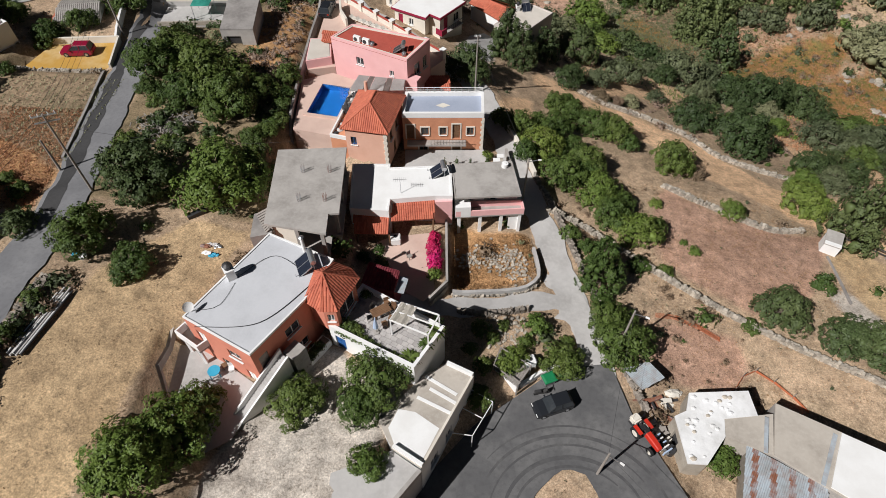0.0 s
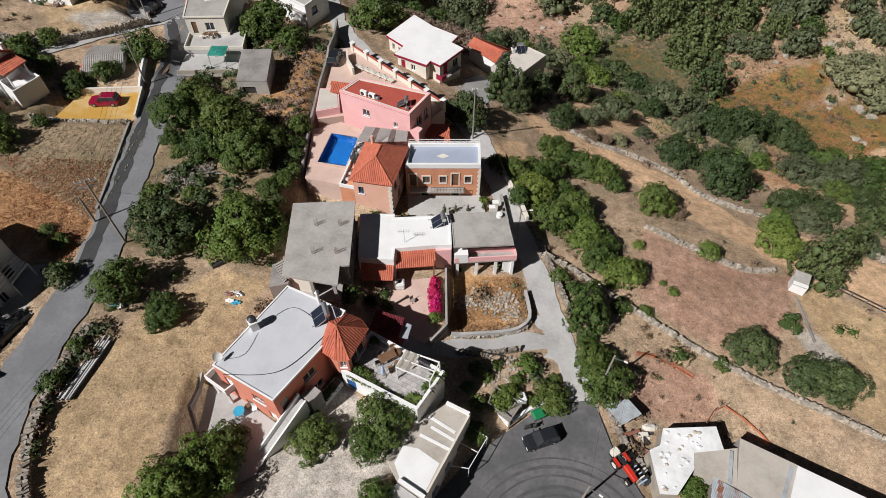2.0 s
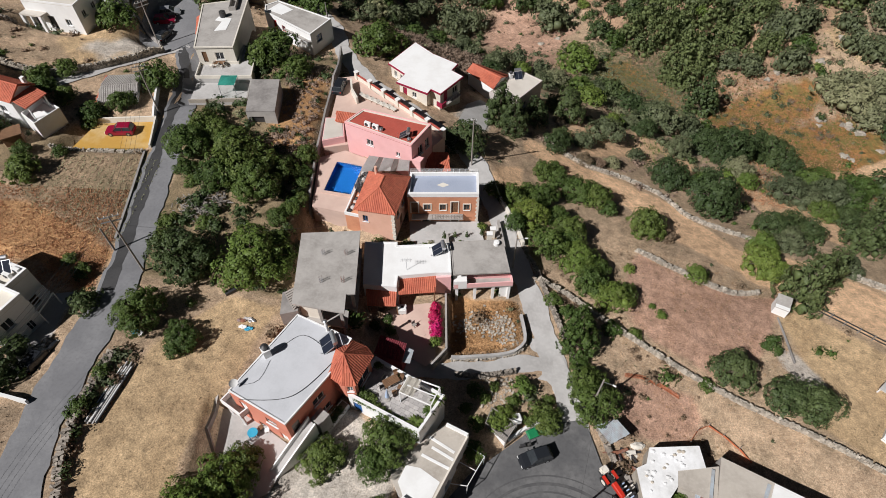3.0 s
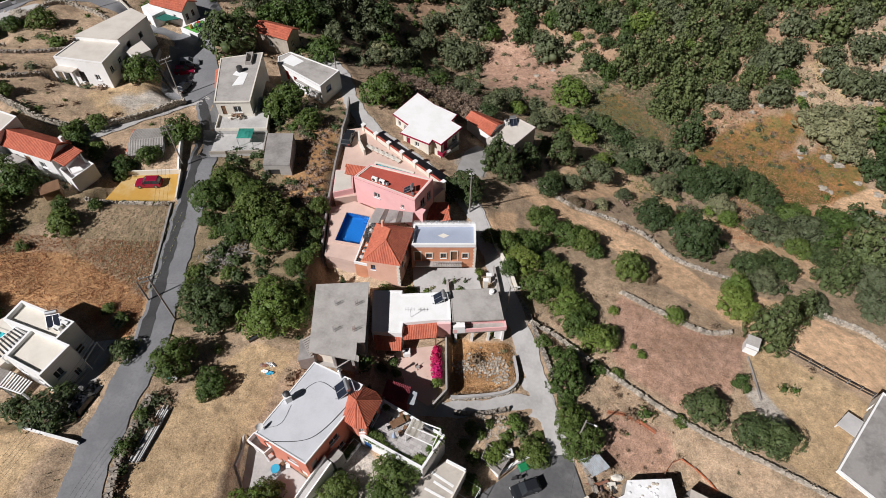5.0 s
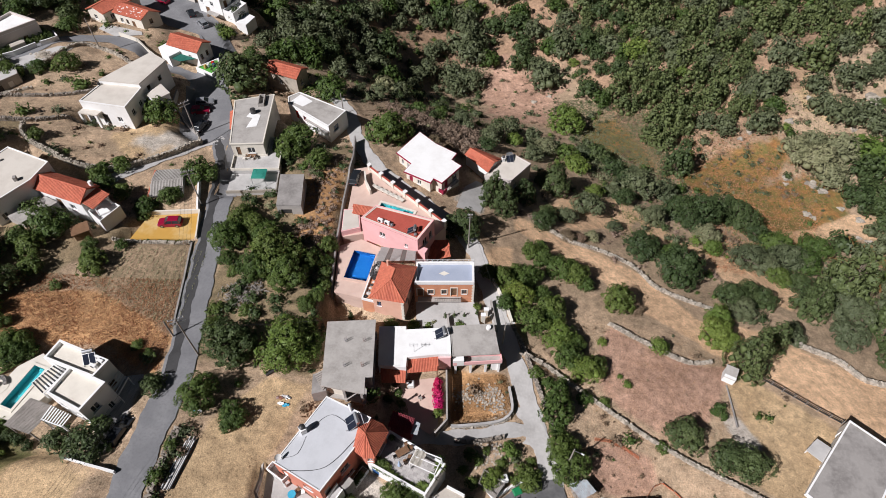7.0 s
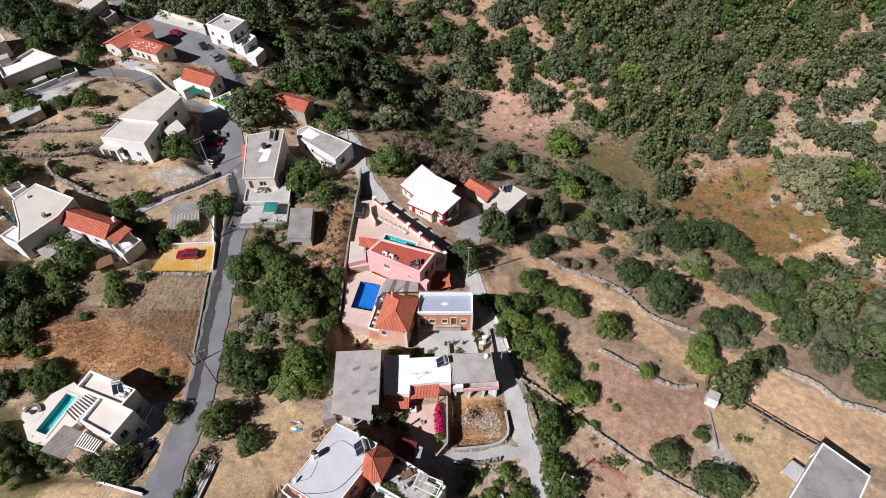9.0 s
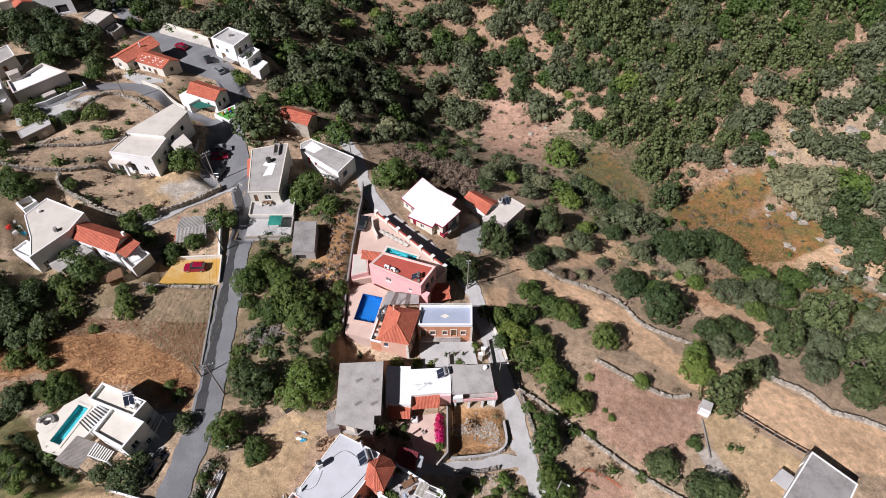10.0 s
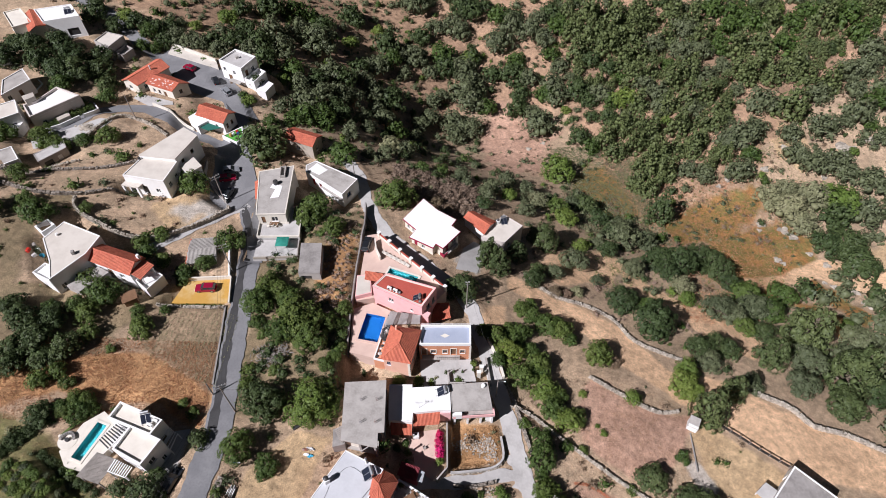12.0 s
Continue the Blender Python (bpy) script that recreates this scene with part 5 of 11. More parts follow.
part("soil", prism(bmesh.new(), [(-13.75, 24.65), (-13.15, 24.2), (-10.55, 27.9), (-11.2, 28.35)], 5.7, 5.78), "bark", planter)
perg = thing("pergola", -2.5, 28, 7.7, "white timber pergola with a cream canvas half drawn", "pergola")
PC = [(-4.6, 27.4), (-3.7, 29.2), (-0.35, 27.9), (-1.3, 25.9)]
bm = bmesh.new()
for x, y in PC:
    part("post", box(bmesh.new(), (x, y, 7.66), (0.12, 0.12, 2.4)), "white", perg)
for a, b in zip(PC, PC[1:] + PC[:1]):
    part("rail", beam(bmesh.new(), (*a, 10.1), (*b, 10.1), 0.12), "white", perg)
part("rafter", beam(bmesh.new(), (-4.15, 28.3, 10.12), (-0.8, 26.9, 10.12), 0.1), "white", perg)
bm = bmesh.new()
rows = []
for k in range(7):
    u = k / 6 * 0.42
    a, b = Vector(PC[0]).lerp(Vector(PC[3]), u), Vector(PC[1]).lerp(Vector(PC[2]), u)
    rows.append([bm.verts.new((*a.lerp(b, j / 4), 10.2 + 0.07 * math.sin(k * 2.1) - 0.05 * math.sin(j * 0.8))) for j in range(5)])
for r0, r1 in zip(rows, rows[1:]):
    for j in range(4):
        bm.faces.new((r0[j], r0[j + 1], r1[j + 1], r1[j]))
bmesh.ops.solidify(bm, geom=bm.faces[:], thickness=0.03)
part("canvas", bm, "cloth", perg)

# the annex by the bend
ANNEX = [(-1.8, 16.4), (2.8, 24.8), (0.4, 26.0), (-1.9, 24.6), (-5.6, 20.5), (-4.3, 18.0)]
annex = house("roadside_annex", "white single-storey annex by the road with a beige flat roof", ANNEX, -0.7, 4.85, "white", "screed",
              [(0, 1.5, 2.8, 1.6, 3.2), (0, 4.2, 5.4, 1.6, 3.2), (0, 6.8, 8.0, 0.2, 2.5, "door", "blue_paint")], parapet=0)
for poly in ([(-1.75, 16.45), (-4.25, 18.05), (-4.1, 18.28), (-1.62, 16.68)], [(2.75, 24.75), (0.42, 25.95), (0.3, 25.7), (2.6, 24.5)]):
    part("parapet", prism(bmesh.new(), poly, 5.0, 5.5), "white", annex)
part("paint_patch", prism(bmesh.new(), [(-3.9, 21.5), (-2.4, 21.2), (-0.35, 19.75), (-1.75, 17.0), (-4.1, 18.3), (-4.7, 19.8)], 5.02, 5.045), "white", annex, "white weatherproof coat on part of the roof")
for a, b in (((-1.6, 24.6), (1.2, 22.8)), ((-2.3, 22.6), (0.6, 21.1)), ((-1.2, 23.4), (1.1, 22.0))):
    part("seam_strip", beam(bmesh.new(), (*a, 5.05), (*b, 5.05), 0.3, 0.06), "white", annex)
part("kerb", beam(bmesh.new(), (-1.7, 16.7, 5.08), (2.7, 24.7, 5.08), 0.2, 0.14), "cream", annex)
gate = thing("metal_frame", 3.6, 21.5, -0.4, "thin white metal frame projecting over the road edge", "frame")
bm = bmesh.new()
for a, b in (((0.6, 20.5, 2.2), (2.6, 20.2, 2.2)), ((2.6, 20.2, 2.2), (4.6, 23.4, 2.2)), ((4.6, 23.4, 2.2), (2.7, 24.6, 2.2)), ((2.6, 20.2, -0.4), (2.6, 20.2, 2.2)), ((4.6, 23.4, -0.4), (4.6, 23.4, 2.2)), ((3.6, 21.8, 2.2), (1.8, 22.8, 2.2))):
    beam(bm, a, b, 0.07)
part("bars", bm, "white", gate)
plaster_wall("wall_court", "low grey stone court wall", [(-1.9, 16.2), (-5.0, 12.5), (-8, 9)], 0.35, 0.35, "concrete", 4.9)
bm = prism(bmesh.new(), [(-1.9, 16.3), (-4.3, 17.9), (-12, 15), (-14, 8), (-7.6, 8.4), (-5.2, 12.3)], -0.6, 4.87)
tagged(part("court_bank", bm, "concrete_road"), "concrete retaining bank beside the road", "bank", kind="structure")

# ---- the unfinished concrete building ----
CONC = [(-17.5, 38.2), (-11.3, 36.9), (-11.35, 39.5), (-10.3, 39.6), (-10.5, 49.2), (-17.9, 48.8)]
conc = thing("concrete_building", -14, 43, 3.5, "unfinished grey concrete building with a bare flat slab roof", "building")
INNER = [(-17.0, 41.0), (-12.2, 40.8), (-12.0, 48.6), (-17.3, 48.4)]
part("wall", wall_faces(bmesh.new(), INNER, 3.2, 10.15, [(0, 1.0, 3.4, 3.6, 6.0, "hole"), (1, 2.0, 4.4, 3.6, 6.0, "hole")]), "cream", conc)
for o in ((0, 1.0, 3.4, 3.6, 6.0, "hole"), (1, 2.0, 4.4, 3.6, 6.0, "hole")):
    fill_opening(conc, INNER, 3.2, o)
part("roof_slab", prism(bmesh.new(), CONC, 10.1, 10.35), "concrete", conc)
part("floor_slab", prism(bmesh.new(), inset(CONC, 0.1), 6.6, 6.85), "concrete", conc)
for x, y in ((-17.1, 38.7), (-11.8, 37.4), (-10.8, 40.1), (-10.9, 44.5), (-11.0, 48.7), (-14.4, 38.0)):
    part("column", box(bmesh.new(), (x, y, 3.0), (0.35, 0.35, 7.1)), "concrete", conc)
part("front_wall", box(bmesh.new(), (-15.8, 38.65, 6.8), (3.0, 0.2, 3.3), -12), "cream", conc)
for x, y in ((-14.7, 45.4), (-11.9, 45.4), (-14.5, 41.3), (-11.9, 41.3)):
    bm = bmesh.new()
    for k in range(6):
        a = k * 1.05
        beam(bm, (x + 0.18 * math.cos(a), y + 0.18 * math.sin(a), 10.33), (x + 0.2 * math.cos(a) + 0.08, y + 0.2 * math.sin(a), 11.25 + 0.15 * (k % 2)), 0.035)
    part("rebar", bm, "rust", conc, "rusty starter bars")
stack = thing("timber_stack", -18.2, 39.6, 9.1, "weathered grey boards stacked on the side store", "timber")
for k in range(9):
    part("board", beam(bmesh.new(), (-18.9 + 0.16 * k, 40.4 - 0.28 * k, 9.2 - 0.02 * k), (-17.6 + 0.05 * k, 41.0 - 0.33 * k, 9.6 - 0.02 * k), 0.24, 0.05), "grey_wood", stack)
bm = prism(bmesh.new(), [(-19.0, 37.5), (-17.0, 38.0), (-17.0, 41.4), (-19.2, 40.6)], 5.5, 9.1)
tagged(part("wall_side_store", bm, "concrete_dark"), "dark concrete side store", "wall", kind="structure")

# ---- the low white house and its patio ----
WHITE = [(-10.0, 43.1), (-5.8, 42.7), (-5.7, 44.4), (-0.9, 44.9), (1.05, 44.9), (0.9, 49.7), (-6.0, 49.3), (-6.0, 49.9), (-10.3, 49.9)]
white_house = house("white_house", "low white plastered house with a white flat roof", WHITE, 2.4, 6.95, "white", "white", [(2, 1.0, 2.0, 0.8, 3.0, "door", "wood"), (2, 3.0, 4.2, 1.6, 2.9)], parapet=0.1, pw=0.2)
for eave_z, pts in ((5.75, [(-5.6, 42.5), (-0.95, 42.9), (-0.95, 44.95), (-5.5, 44.5)]), (5.4, [(-9.5, 41.1), (-5.95, 41.0), (-5.8, 42.9), (-9.7, 43.2)])):
    porch = thing("tiled_porch", pts[0][0] + 2, pts[0][1] + 1, 3.2, "red tiled lean-to porch on the white house", "porch", "tiled porches")
    q = [Vector((*pts[0], eave_z)), Vector((*pts[1], eave_z)), Vector((*pts[2], eave_z + 0.75)), Vector((*pts[3], eave_z + 0.75))]
    part("roof_slope", slope(bmesh.new(), q, 0.24), "tile", porch)
    for x, y in pts[:2]:
        part("post", box(bmesh.new(), (x + (0.15 if x < -5 else -0.15), y + 0.2, 3.1), (0.16, 0.16, eave_z - 3.2)), "wood", porch)
part("pink_side", box(bmesh.new(), (0.05, 44.75, 3.0), (1.9, 0.3, 3.6), 3), "pink", white_house)
solar_heater(-0.9, 48.4, 7.1, -80, 1.6)
antenna(-4.6, 45.4, 7.1)
water_tank(-5.2, 41.6, 3.2, 5, "white plastic water tank under the porch edge")
sheet("patio", [(-8.5, 41.0), (-5.8, 42.4), (-1.2, 43.0), (-0.9, 35.2), (-2.0, 33.8), (-5.2, 35.8), (-5.6, 38.5)], 3.27, "terracotta_paving", "pinkish paved patio of the white house", "patio")
plaster_wall("wall_patio", "pale concrete patio wall", [(0.35, 44.4), (0.4, 36.0), (-1.4, 33.9)], 0.7, 0.25, "concrete", 3.2)
bm = prism(bmesh.new(), [(0.25, 44.6), (0.25, 36.0), (-1.5, 33.8), (-1.2, 33.6), (0.55, 35.9), (0.55, 44.6)], 0.4, 3.2)
tagged(part("wall_patio_base", bm, "stone_dark"), "dark stone base of the patio wall", "wall", kind="structure")
chair(-3.6, 39.4, 3.28, 40, "grey_wood", "grey wooden chair on the pink patio")
maroon = house("maroon_shed", "small shed with a maroon sheet roof", [(-7.7, 33.9), (-4.8, 32.9), (-4.3, 34.5), (-7.2, 35.5)], 3.0, 6.7, "maroon", "maroon", parapet=0)
q = [Vector((-8.0, 33.6, 6.9)), Vector((-4.8, 32.5, 6.9)), Vector((-4.2, 34.6, 7.5)), Vector((-7.3, 35.7, 7.5))]
bm = bmesh.new()
cols = []
for k in range(61):
    u, up = k / 60, Vector((0, 0, 0.035 * math.sin(k / 60 * 13 * math.tau)))
    cols.append([bm.verts.new(q[0].lerp(q[1], u) + up), bm.verts.new(q[3].lerp(q[2], u) + up)])
for c0, c1 in zip(cols, cols[1:]):
    bm.faces.new((c0[0], c1[0], c1[1], c0[1]))
bmesh.ops.solidify(bm, geom=bm.faces[:], thickness=-0.02)
part("sheet_roof", bm, "maroon", maroon)
part("side_sheet", prism(bmesh.new(), [(-4.7, 32.6), (-3.8, 32.4), (-3.4, 34.1), (-4.25, 34.5)], 6.75, 6.83), "tin", maroon)

# ---- the pink house with the grey roof ----
GREY = [(1.4, 46.3), (8.4, 46.6), (7.8, 50.3), (1.15, 49.8)]
grey_house = house("grey_roofed_house", "two-storey pale pink house with a grey concrete roof and balcony", GREY, 0.4, 6.85, "white", "concrete",
                   [(0, 0.8, 1.9, 3.8, 6.0, "door", "white"), (0, 3.2, 4.6, 4.4, 5.6), (0, 1.0, 6.0, 0.4, 2.6, "hole"), (1, 1.0, 2.2, 4.4, 5.6)], parapet=0, over=0.0)
part("eave_slab", prism(bmesh.new(), [(1.3, 44.7), (8.5, 45.1), (7.85, 50.45), (1.0, 49.95)], 6.88, 7.08), "concrete", grey_house)
part("roof_edge", ring(bmesh.new(), [(1.27, 44.66), (8.54, 45.06), (7.88, 50.48), (0.97, 49.98)], 6.9, 7.14, 0.12), "concrete", grey_house)
BALC = [(1.4, 44.6), (9.1, 45.1), (9.0, 46.55), (1.4, 46.25)]
part("balcony_slab", prism(bmesh.new(), BALC, 3.9, 4.1), "concrete", grey_house)
part("balcony_wall", ring(bmesh.new(), [(1.4, 44.6), (9.1, 45.1), (9.0, 46.5), (1.4, 46.2)], 4.1, 4.95, 0.13), "pink", grey_house)
part("white_block", box(bmesh.new(), (2.2, 45.3, 4.0), (1.7, 1.3, 1.6), 3), "white", grey_house)
for x in (1.8, 4.2, 6.6, 8.7):
    part("pillar", box(bmesh.new(), (x, 44.95 + 0.06 * (x - 1.8), 0.5), (0.35, 0.35, 3.45), 3), "white", grey_house)
part("side_wall", box(bmesh.new(), (8.2, 45.6, 0.5), (1.4, 0.3, 3.4), 3), "white", grey_house)
roof_tank(7.0, 49.6, 7.08, 0.38, 0.5, "white domed roof vent on the grey slab", "white")
pole(9.8, 50.5, 7.0, 0.0, 0, True, "slim street lamp pole beside the lane")

# rubble plot
LOT = [(1.0, 35.4), (5.3, 36.0), (8.6, 36.8), (10.2, 38.0), (10.6, 39.5), (10.3, 42.5)]
plaster_wall("wall_plot", "pale rendered wall stepping down round the rubble plot", smooth_line(LOT, 0.9), 0.75, 0.34, "concrete_road")
stone_wall("wall_plot_foot", "stone foot of the rubble plot's wall", [(x + 0.1, y - 0.12) for x, y in LOT], 0.25, 0.4, "stone")
rng = np.random.default_rng(3)
cs = []
for k in range(420):
    a = rng.normal(size=2)
    cx, cy = ((5.9, 40.6), (7.6, 41.4), (8.4, 39.6), (3.0, 41.0))[k % 4]
    x, y = cx + a[0] * 0.75, cy + a[1] * 0.85
    s = rng.uniform(0.1, 0.36)
    if 0.9 < x < 10 and 36.4 < y < 44.3:
        cs.append((x, y, hz(x, y) - 0.05, s, s * rng.uniform(0.6, 1), s * rng.uniform(0.4, 0.9), rng.uniform(0, 3)))
stones("rubble", "heap of pale broken field stones among dry weeds", cs, "stone", "rubble")

# ---- the orange stone house, its tower and pool ----
OR = [(-5.0, 57.9), (5.0, 57.9), (5.1, 62.3), (-4.7, 62.2)]
WINS = [(0, 0.5, 1.4, 3.4, 5.6, "door", "wood"), (0, 2.3, 3.2, 4.0, 5.2, "window", "wood"), (0, 4.6, 5.4, 4.0, 5.2, "window", "wood"), (0, 6.2, 7.1, 3.4, 5.7, "door", "wood"), (0, 8.0, 8.8, 4.0, 5.2, "window", "wood"), (0, 6.2, 7.2, 0.3, 2.5, "door", "wood"), (0, 2.0, 3.0, 0.8, 2.2, "window", "wood"), (1, 1.5, 2.4, 4.0, 5.2, "window", "wood")]
orange_house = house("orange_house", "orange plastered stone house with a blue-tiled roof terrace and brown shutters", OR, 0.6, 7.25, "orange", "blue_tile", WINS, parapet=0.55, pw=0.32, cap="white", frame_mat="wood")
part("roof_diamond", prism(bmesh.new(), [(-0.9, 60.1), (0.0, 59.65), (0.9, 60.1), (0.0, 60.6)], 7.432, 7.445), "cream", orange_house, "pale diamond inlay in the roof tiles")
bm = bmesh.new()
for k in range(12):
    x = -4.6 + k * 0.87
    beam(bm, (x, 62.1, 7.9), (x, 62.1, 8.65), 0.05)
for z in (8.25, 8.62):
    beam(bm, (-4.7, 62.1, z), (5.0, 62.1, z), 0.05)
part("railing", bm, "white", orange_house)
part("balcony", prism(bmesh.new(), [(-4.5, 56.9), (2.9, 56.9), (2.9, 57.9), (-4.5, 57.9)], 3.55, 3.75), "concrete", orange_house)
bm = bmesh.new()
for k in range(12):
    beam(bm, (-1.5 + k * 0.39, 56.95, 3.75), (-1.5 + k * 0.39, 56.95, 4.6), 0.03)
beam(bm, (-1.6, 56.95, 4.6), (2.9, 56.95, 4.6), 0.05)
part("balcony_rail", bm, "dark_metal", orange_house)
for o in WINS:
    if o[0] == 0:
        x = -5.0 + (o[1] + o[2]) / 2
        bm = bmesh.new()
        w, h = o[2] - o[1] + 0.34, o[4] - o[3]
        for s in (-1, 1):
            box(bm, (x + s * (w / 2 - 0.06), 57.88, 0.6 + o[3]), (0.15, 0.1, h))
        box(bm, (x, 57.88, 0.6 + o[4]), (w, 0.1, 0.17))
        part("stone_surround", bm, "cream", orange_house)
for k in range(16):
    part("quoin", box(bmesh.new(), (4.93 if k % 2 else 4.86, 57.93, 0.7 + k * 0.41), (0.3 if k % 2 else 0.44, 0.14, 0.36)), "cream", orange_house)
HIP = [(-11.6, 54.8), (-6.7, 53.9), (-5.1, 60.4), (-10.2, 61.3)]
hip = thing("hip_roofed_house", -8.4, 57.6, 3.0, "peach plastered house with a red tiled hip roof", "house")
HW = [(0, 0.6, 1.3, 3.3, 4.5, "window", "blue_paint"), (1, 1.4, 2.3, 3.2, 4.6, "window", "wood"), (1, 3.6, 4.5, 3.2, 4.6, "window", "wood"), (1, 2.5, 3.5, 0.2, 2.2, "door", "wood")]
part("wall", wall_faces(bmesh.new(), HIP, 2.6, 8.4, HW), "peach", hip)
for o in HW:
    fill_opening(hip, HIP, 2.6, o, "wood")
e = [Vector((x, y, 8.4)) for x, y in inset(HIP, -0.4)]
r0, r1 = Vector((-8.55, 56.6, 10.6)), Vector((-8.0, 58.7, 10.6))
for pts in ((e[0], e[1], r0), (e[1], e[2], r1, r0), (e[2], e[3], r1), (e[3], e[0], r0, r1)):
    part("roof_slope", slope(bmesh.new(), pts, 0.25), "tile", hip)
bm = ridge(bmesh.new(), r0 + Vector((0, 0, .06)), r1 + Vector((0, 0, .06)))
for a, b in ((e[0], r0), (e[1], r0), (e[2], r1), (e[3], r1)):
    ridge(bm, a + Vector((0, 0, .07)), b + Vector((0, 0, .07)), 0.11)
part("ridge_tiles", bm, "tile", hip)
bm = tube(bmesh.new(), (-9.3, 60.2, 9.0), (-9.3, 60.2, 10.9), 0.22, 0.2, 10)
part("chimney_pot", bm, "peach", hip)
for k in range(13):
    part("quoin", box(bmesh.new(), (-6.78, 53.93, 2.8 + k * 0.43), (0.5 if k % 2 else 0.34, 0.3, 0.36), -10), "cream", hip)
part("west_lean", prism(bmesh.new(), [(-13.6, 55.6), (-11.5, 55.0), (-10.3, 61.2), (-12.3, 61.4)], 3.0, 6.3), "orange", hip)
bm = ring(bmesh.new(), [(-13.65, 55.55), (-11.5, 54.95), (-10.25, 61.2), (-12.3, 61.45)], 6.25, 6.75, 0.2)
part("west_parapet", bm, "white", hip)
for k in range(9):
    x, y = -12.9 + 0.2 * k + rng.uniform(-0.2, 0.2), 56.2 + 0.58 * k
    s = rng.uniform(0.35, 0.7)
    bx = thing("roof_clutter", x, y, 6.3, ("dark folded tarpaulin on the roof edge", "pale crumpled sheet on the roof edge")[k % 2], "clutter", "clutter beside the pool")
    bm = bmesh.new()
    bmesh.ops.create_icosphere(bm, subdivisions=2, radius=s * 0.6)
    for v in bm.verts:
        v.co = Vector((v.co.x * 1.2, v.co.y * 0.9, abs(v.co.z) * 0.8)) * (1 + 0.35 * noise.noise(v.co * 3 + Vector((k, 0, 0)))) + Vector((x, y, 6.3))
    part("bundle", bm, ("dark_metal", "cloth_grey")[k % 2], bx)
DECK = [(-18.4, 57.2), (-13.6, 55.9), (-12.2, 61.6), (-10.0, 61.6), (-9.6, 65.9), (-14.8, 68.6), (-18.7, 67.0)]
deck_with_hole("pool_deck", "raised pale pink pool deck with retaining walls", DECK, rect(-14.5, 62.6, 4.0, 6.0, -12), 3.0, 6.2, "terracotta_paving")
pool(-14.5, 62.6, 6.3, 4.0, 6.0, -12, "water_blue", "rectangular swimming pool with a deep blue liner", 1.3)
sails = thing("shade_canopy", -9.2, 63.9, 6.2, "flat shade canopy of grey and brown cloth strips", "canopy")
a0, a1, b0, b1 = Vector((-11.9, 62.3, 7.9)), Vector((-10.8, 65.3, 8.2)), Vector((-4.9, 62.5, 7.9)), Vector((-4.8, 64.3, 8.2))
cuts = (0.0, 0.24, 0.36, 0.62, 0.74, 1.0)
for k in range(5):
    bm = bmesh.new()
    u0, u1 = cuts[k], cuts[k + 1] - 0.006
    vs = [bm.verts.new(p) for p in (a0.lerp(b0, u0), a0.lerp(b0, u1), a1.lerp(b1, u1), a1.lerp(b1, u0))]
    bm.faces.new(vs)
    bmesh.ops.solidify(bm, geom=bm.faces[:], thickness=0.04)
    part("cloth_strip", bm, "cloth_brown" if k % 2 else "cloth_grey", sails)
for p in (a0, a1, b0, b1):
    part("post", beam(bmesh.new(), (p.x, p.y, 5.6), p, 0.09), "metal", sails)
table(-9.5, 64.0, 6.2, 10, 1.6, 0.9, "wood", "wooden table under the shade canopy")
cover = thing("covered_furniture", -11.4, 62.6, 6.2, "pool furniture heaped under dark crumpled sheets", "furniture")
for k in range(9):
    u = k / 8
    bm = bmesh.new()
    bmesh.ops.create_icosphere(bm, subdivisions=3, radius=0.75)
    for v in bm.verts:
        q = 1 + 0.45 * noise.noise(v.co * 2.2 + Vector((k * 3.1, 0, 0))) + 0.2 * noise.noise(v.co * 6 + Vector((0, k, 0)))
        v.co = Vector((v.co.x * 0.95 * q, v.co.y * q, max(0.0, v.co.z + 0.25) * 1.25 * q)) + Vector((-11.9 + 1.5 * u + 0.25 * math.sin(k * 2.2), 60.6 + 4.2 * u, 6.16))
    part("sheet", bm, ("dark_metal", "cloth_grey", "dark_metal", "concrete_dark")[k % 4], cover)
plaster_wall("wall_front_court", "pale stone garden wall with plants", [(5.2, 52.2), (0.8, 52.3), (0.6, 54.6)], 1.2, 0.3, "concrete", 2.0)
sheet("front_court", [(-4.9, 57.8), (5.2, 57.8), (6.3, 51.8), (-4.6, 51.8)], 2.2, "concrete_road", "pale concrete front court of the orange house", "court")
bm = prism(bmesh.new(), [(-4.9, 57.85), (5.2, 57.85), (6.3, 51.8), (-4.6, 51.8)], -0.5, 2.19)
tagged(part("court_base", bm, "stone"), "stone base of the front court", "base", kind="structure")
for x, y, h in ((6.6, 54.4, 3.2), (7.2, 56.0, 2.4)):
    g = thing("gate_pier", x, y, 0.3, "pale stone gate pier beside the lane", "pier", "gate piers of the court")
    part("shaft", box(bmesh.new(), (x, y, 0.0), (0.7, 0.5, h + 0.3)), "cream", g)
    part("cap", box(bmesh.new(), (x, y, h + 0.3), (0.85, 0.65, 0.14)), "white", g)

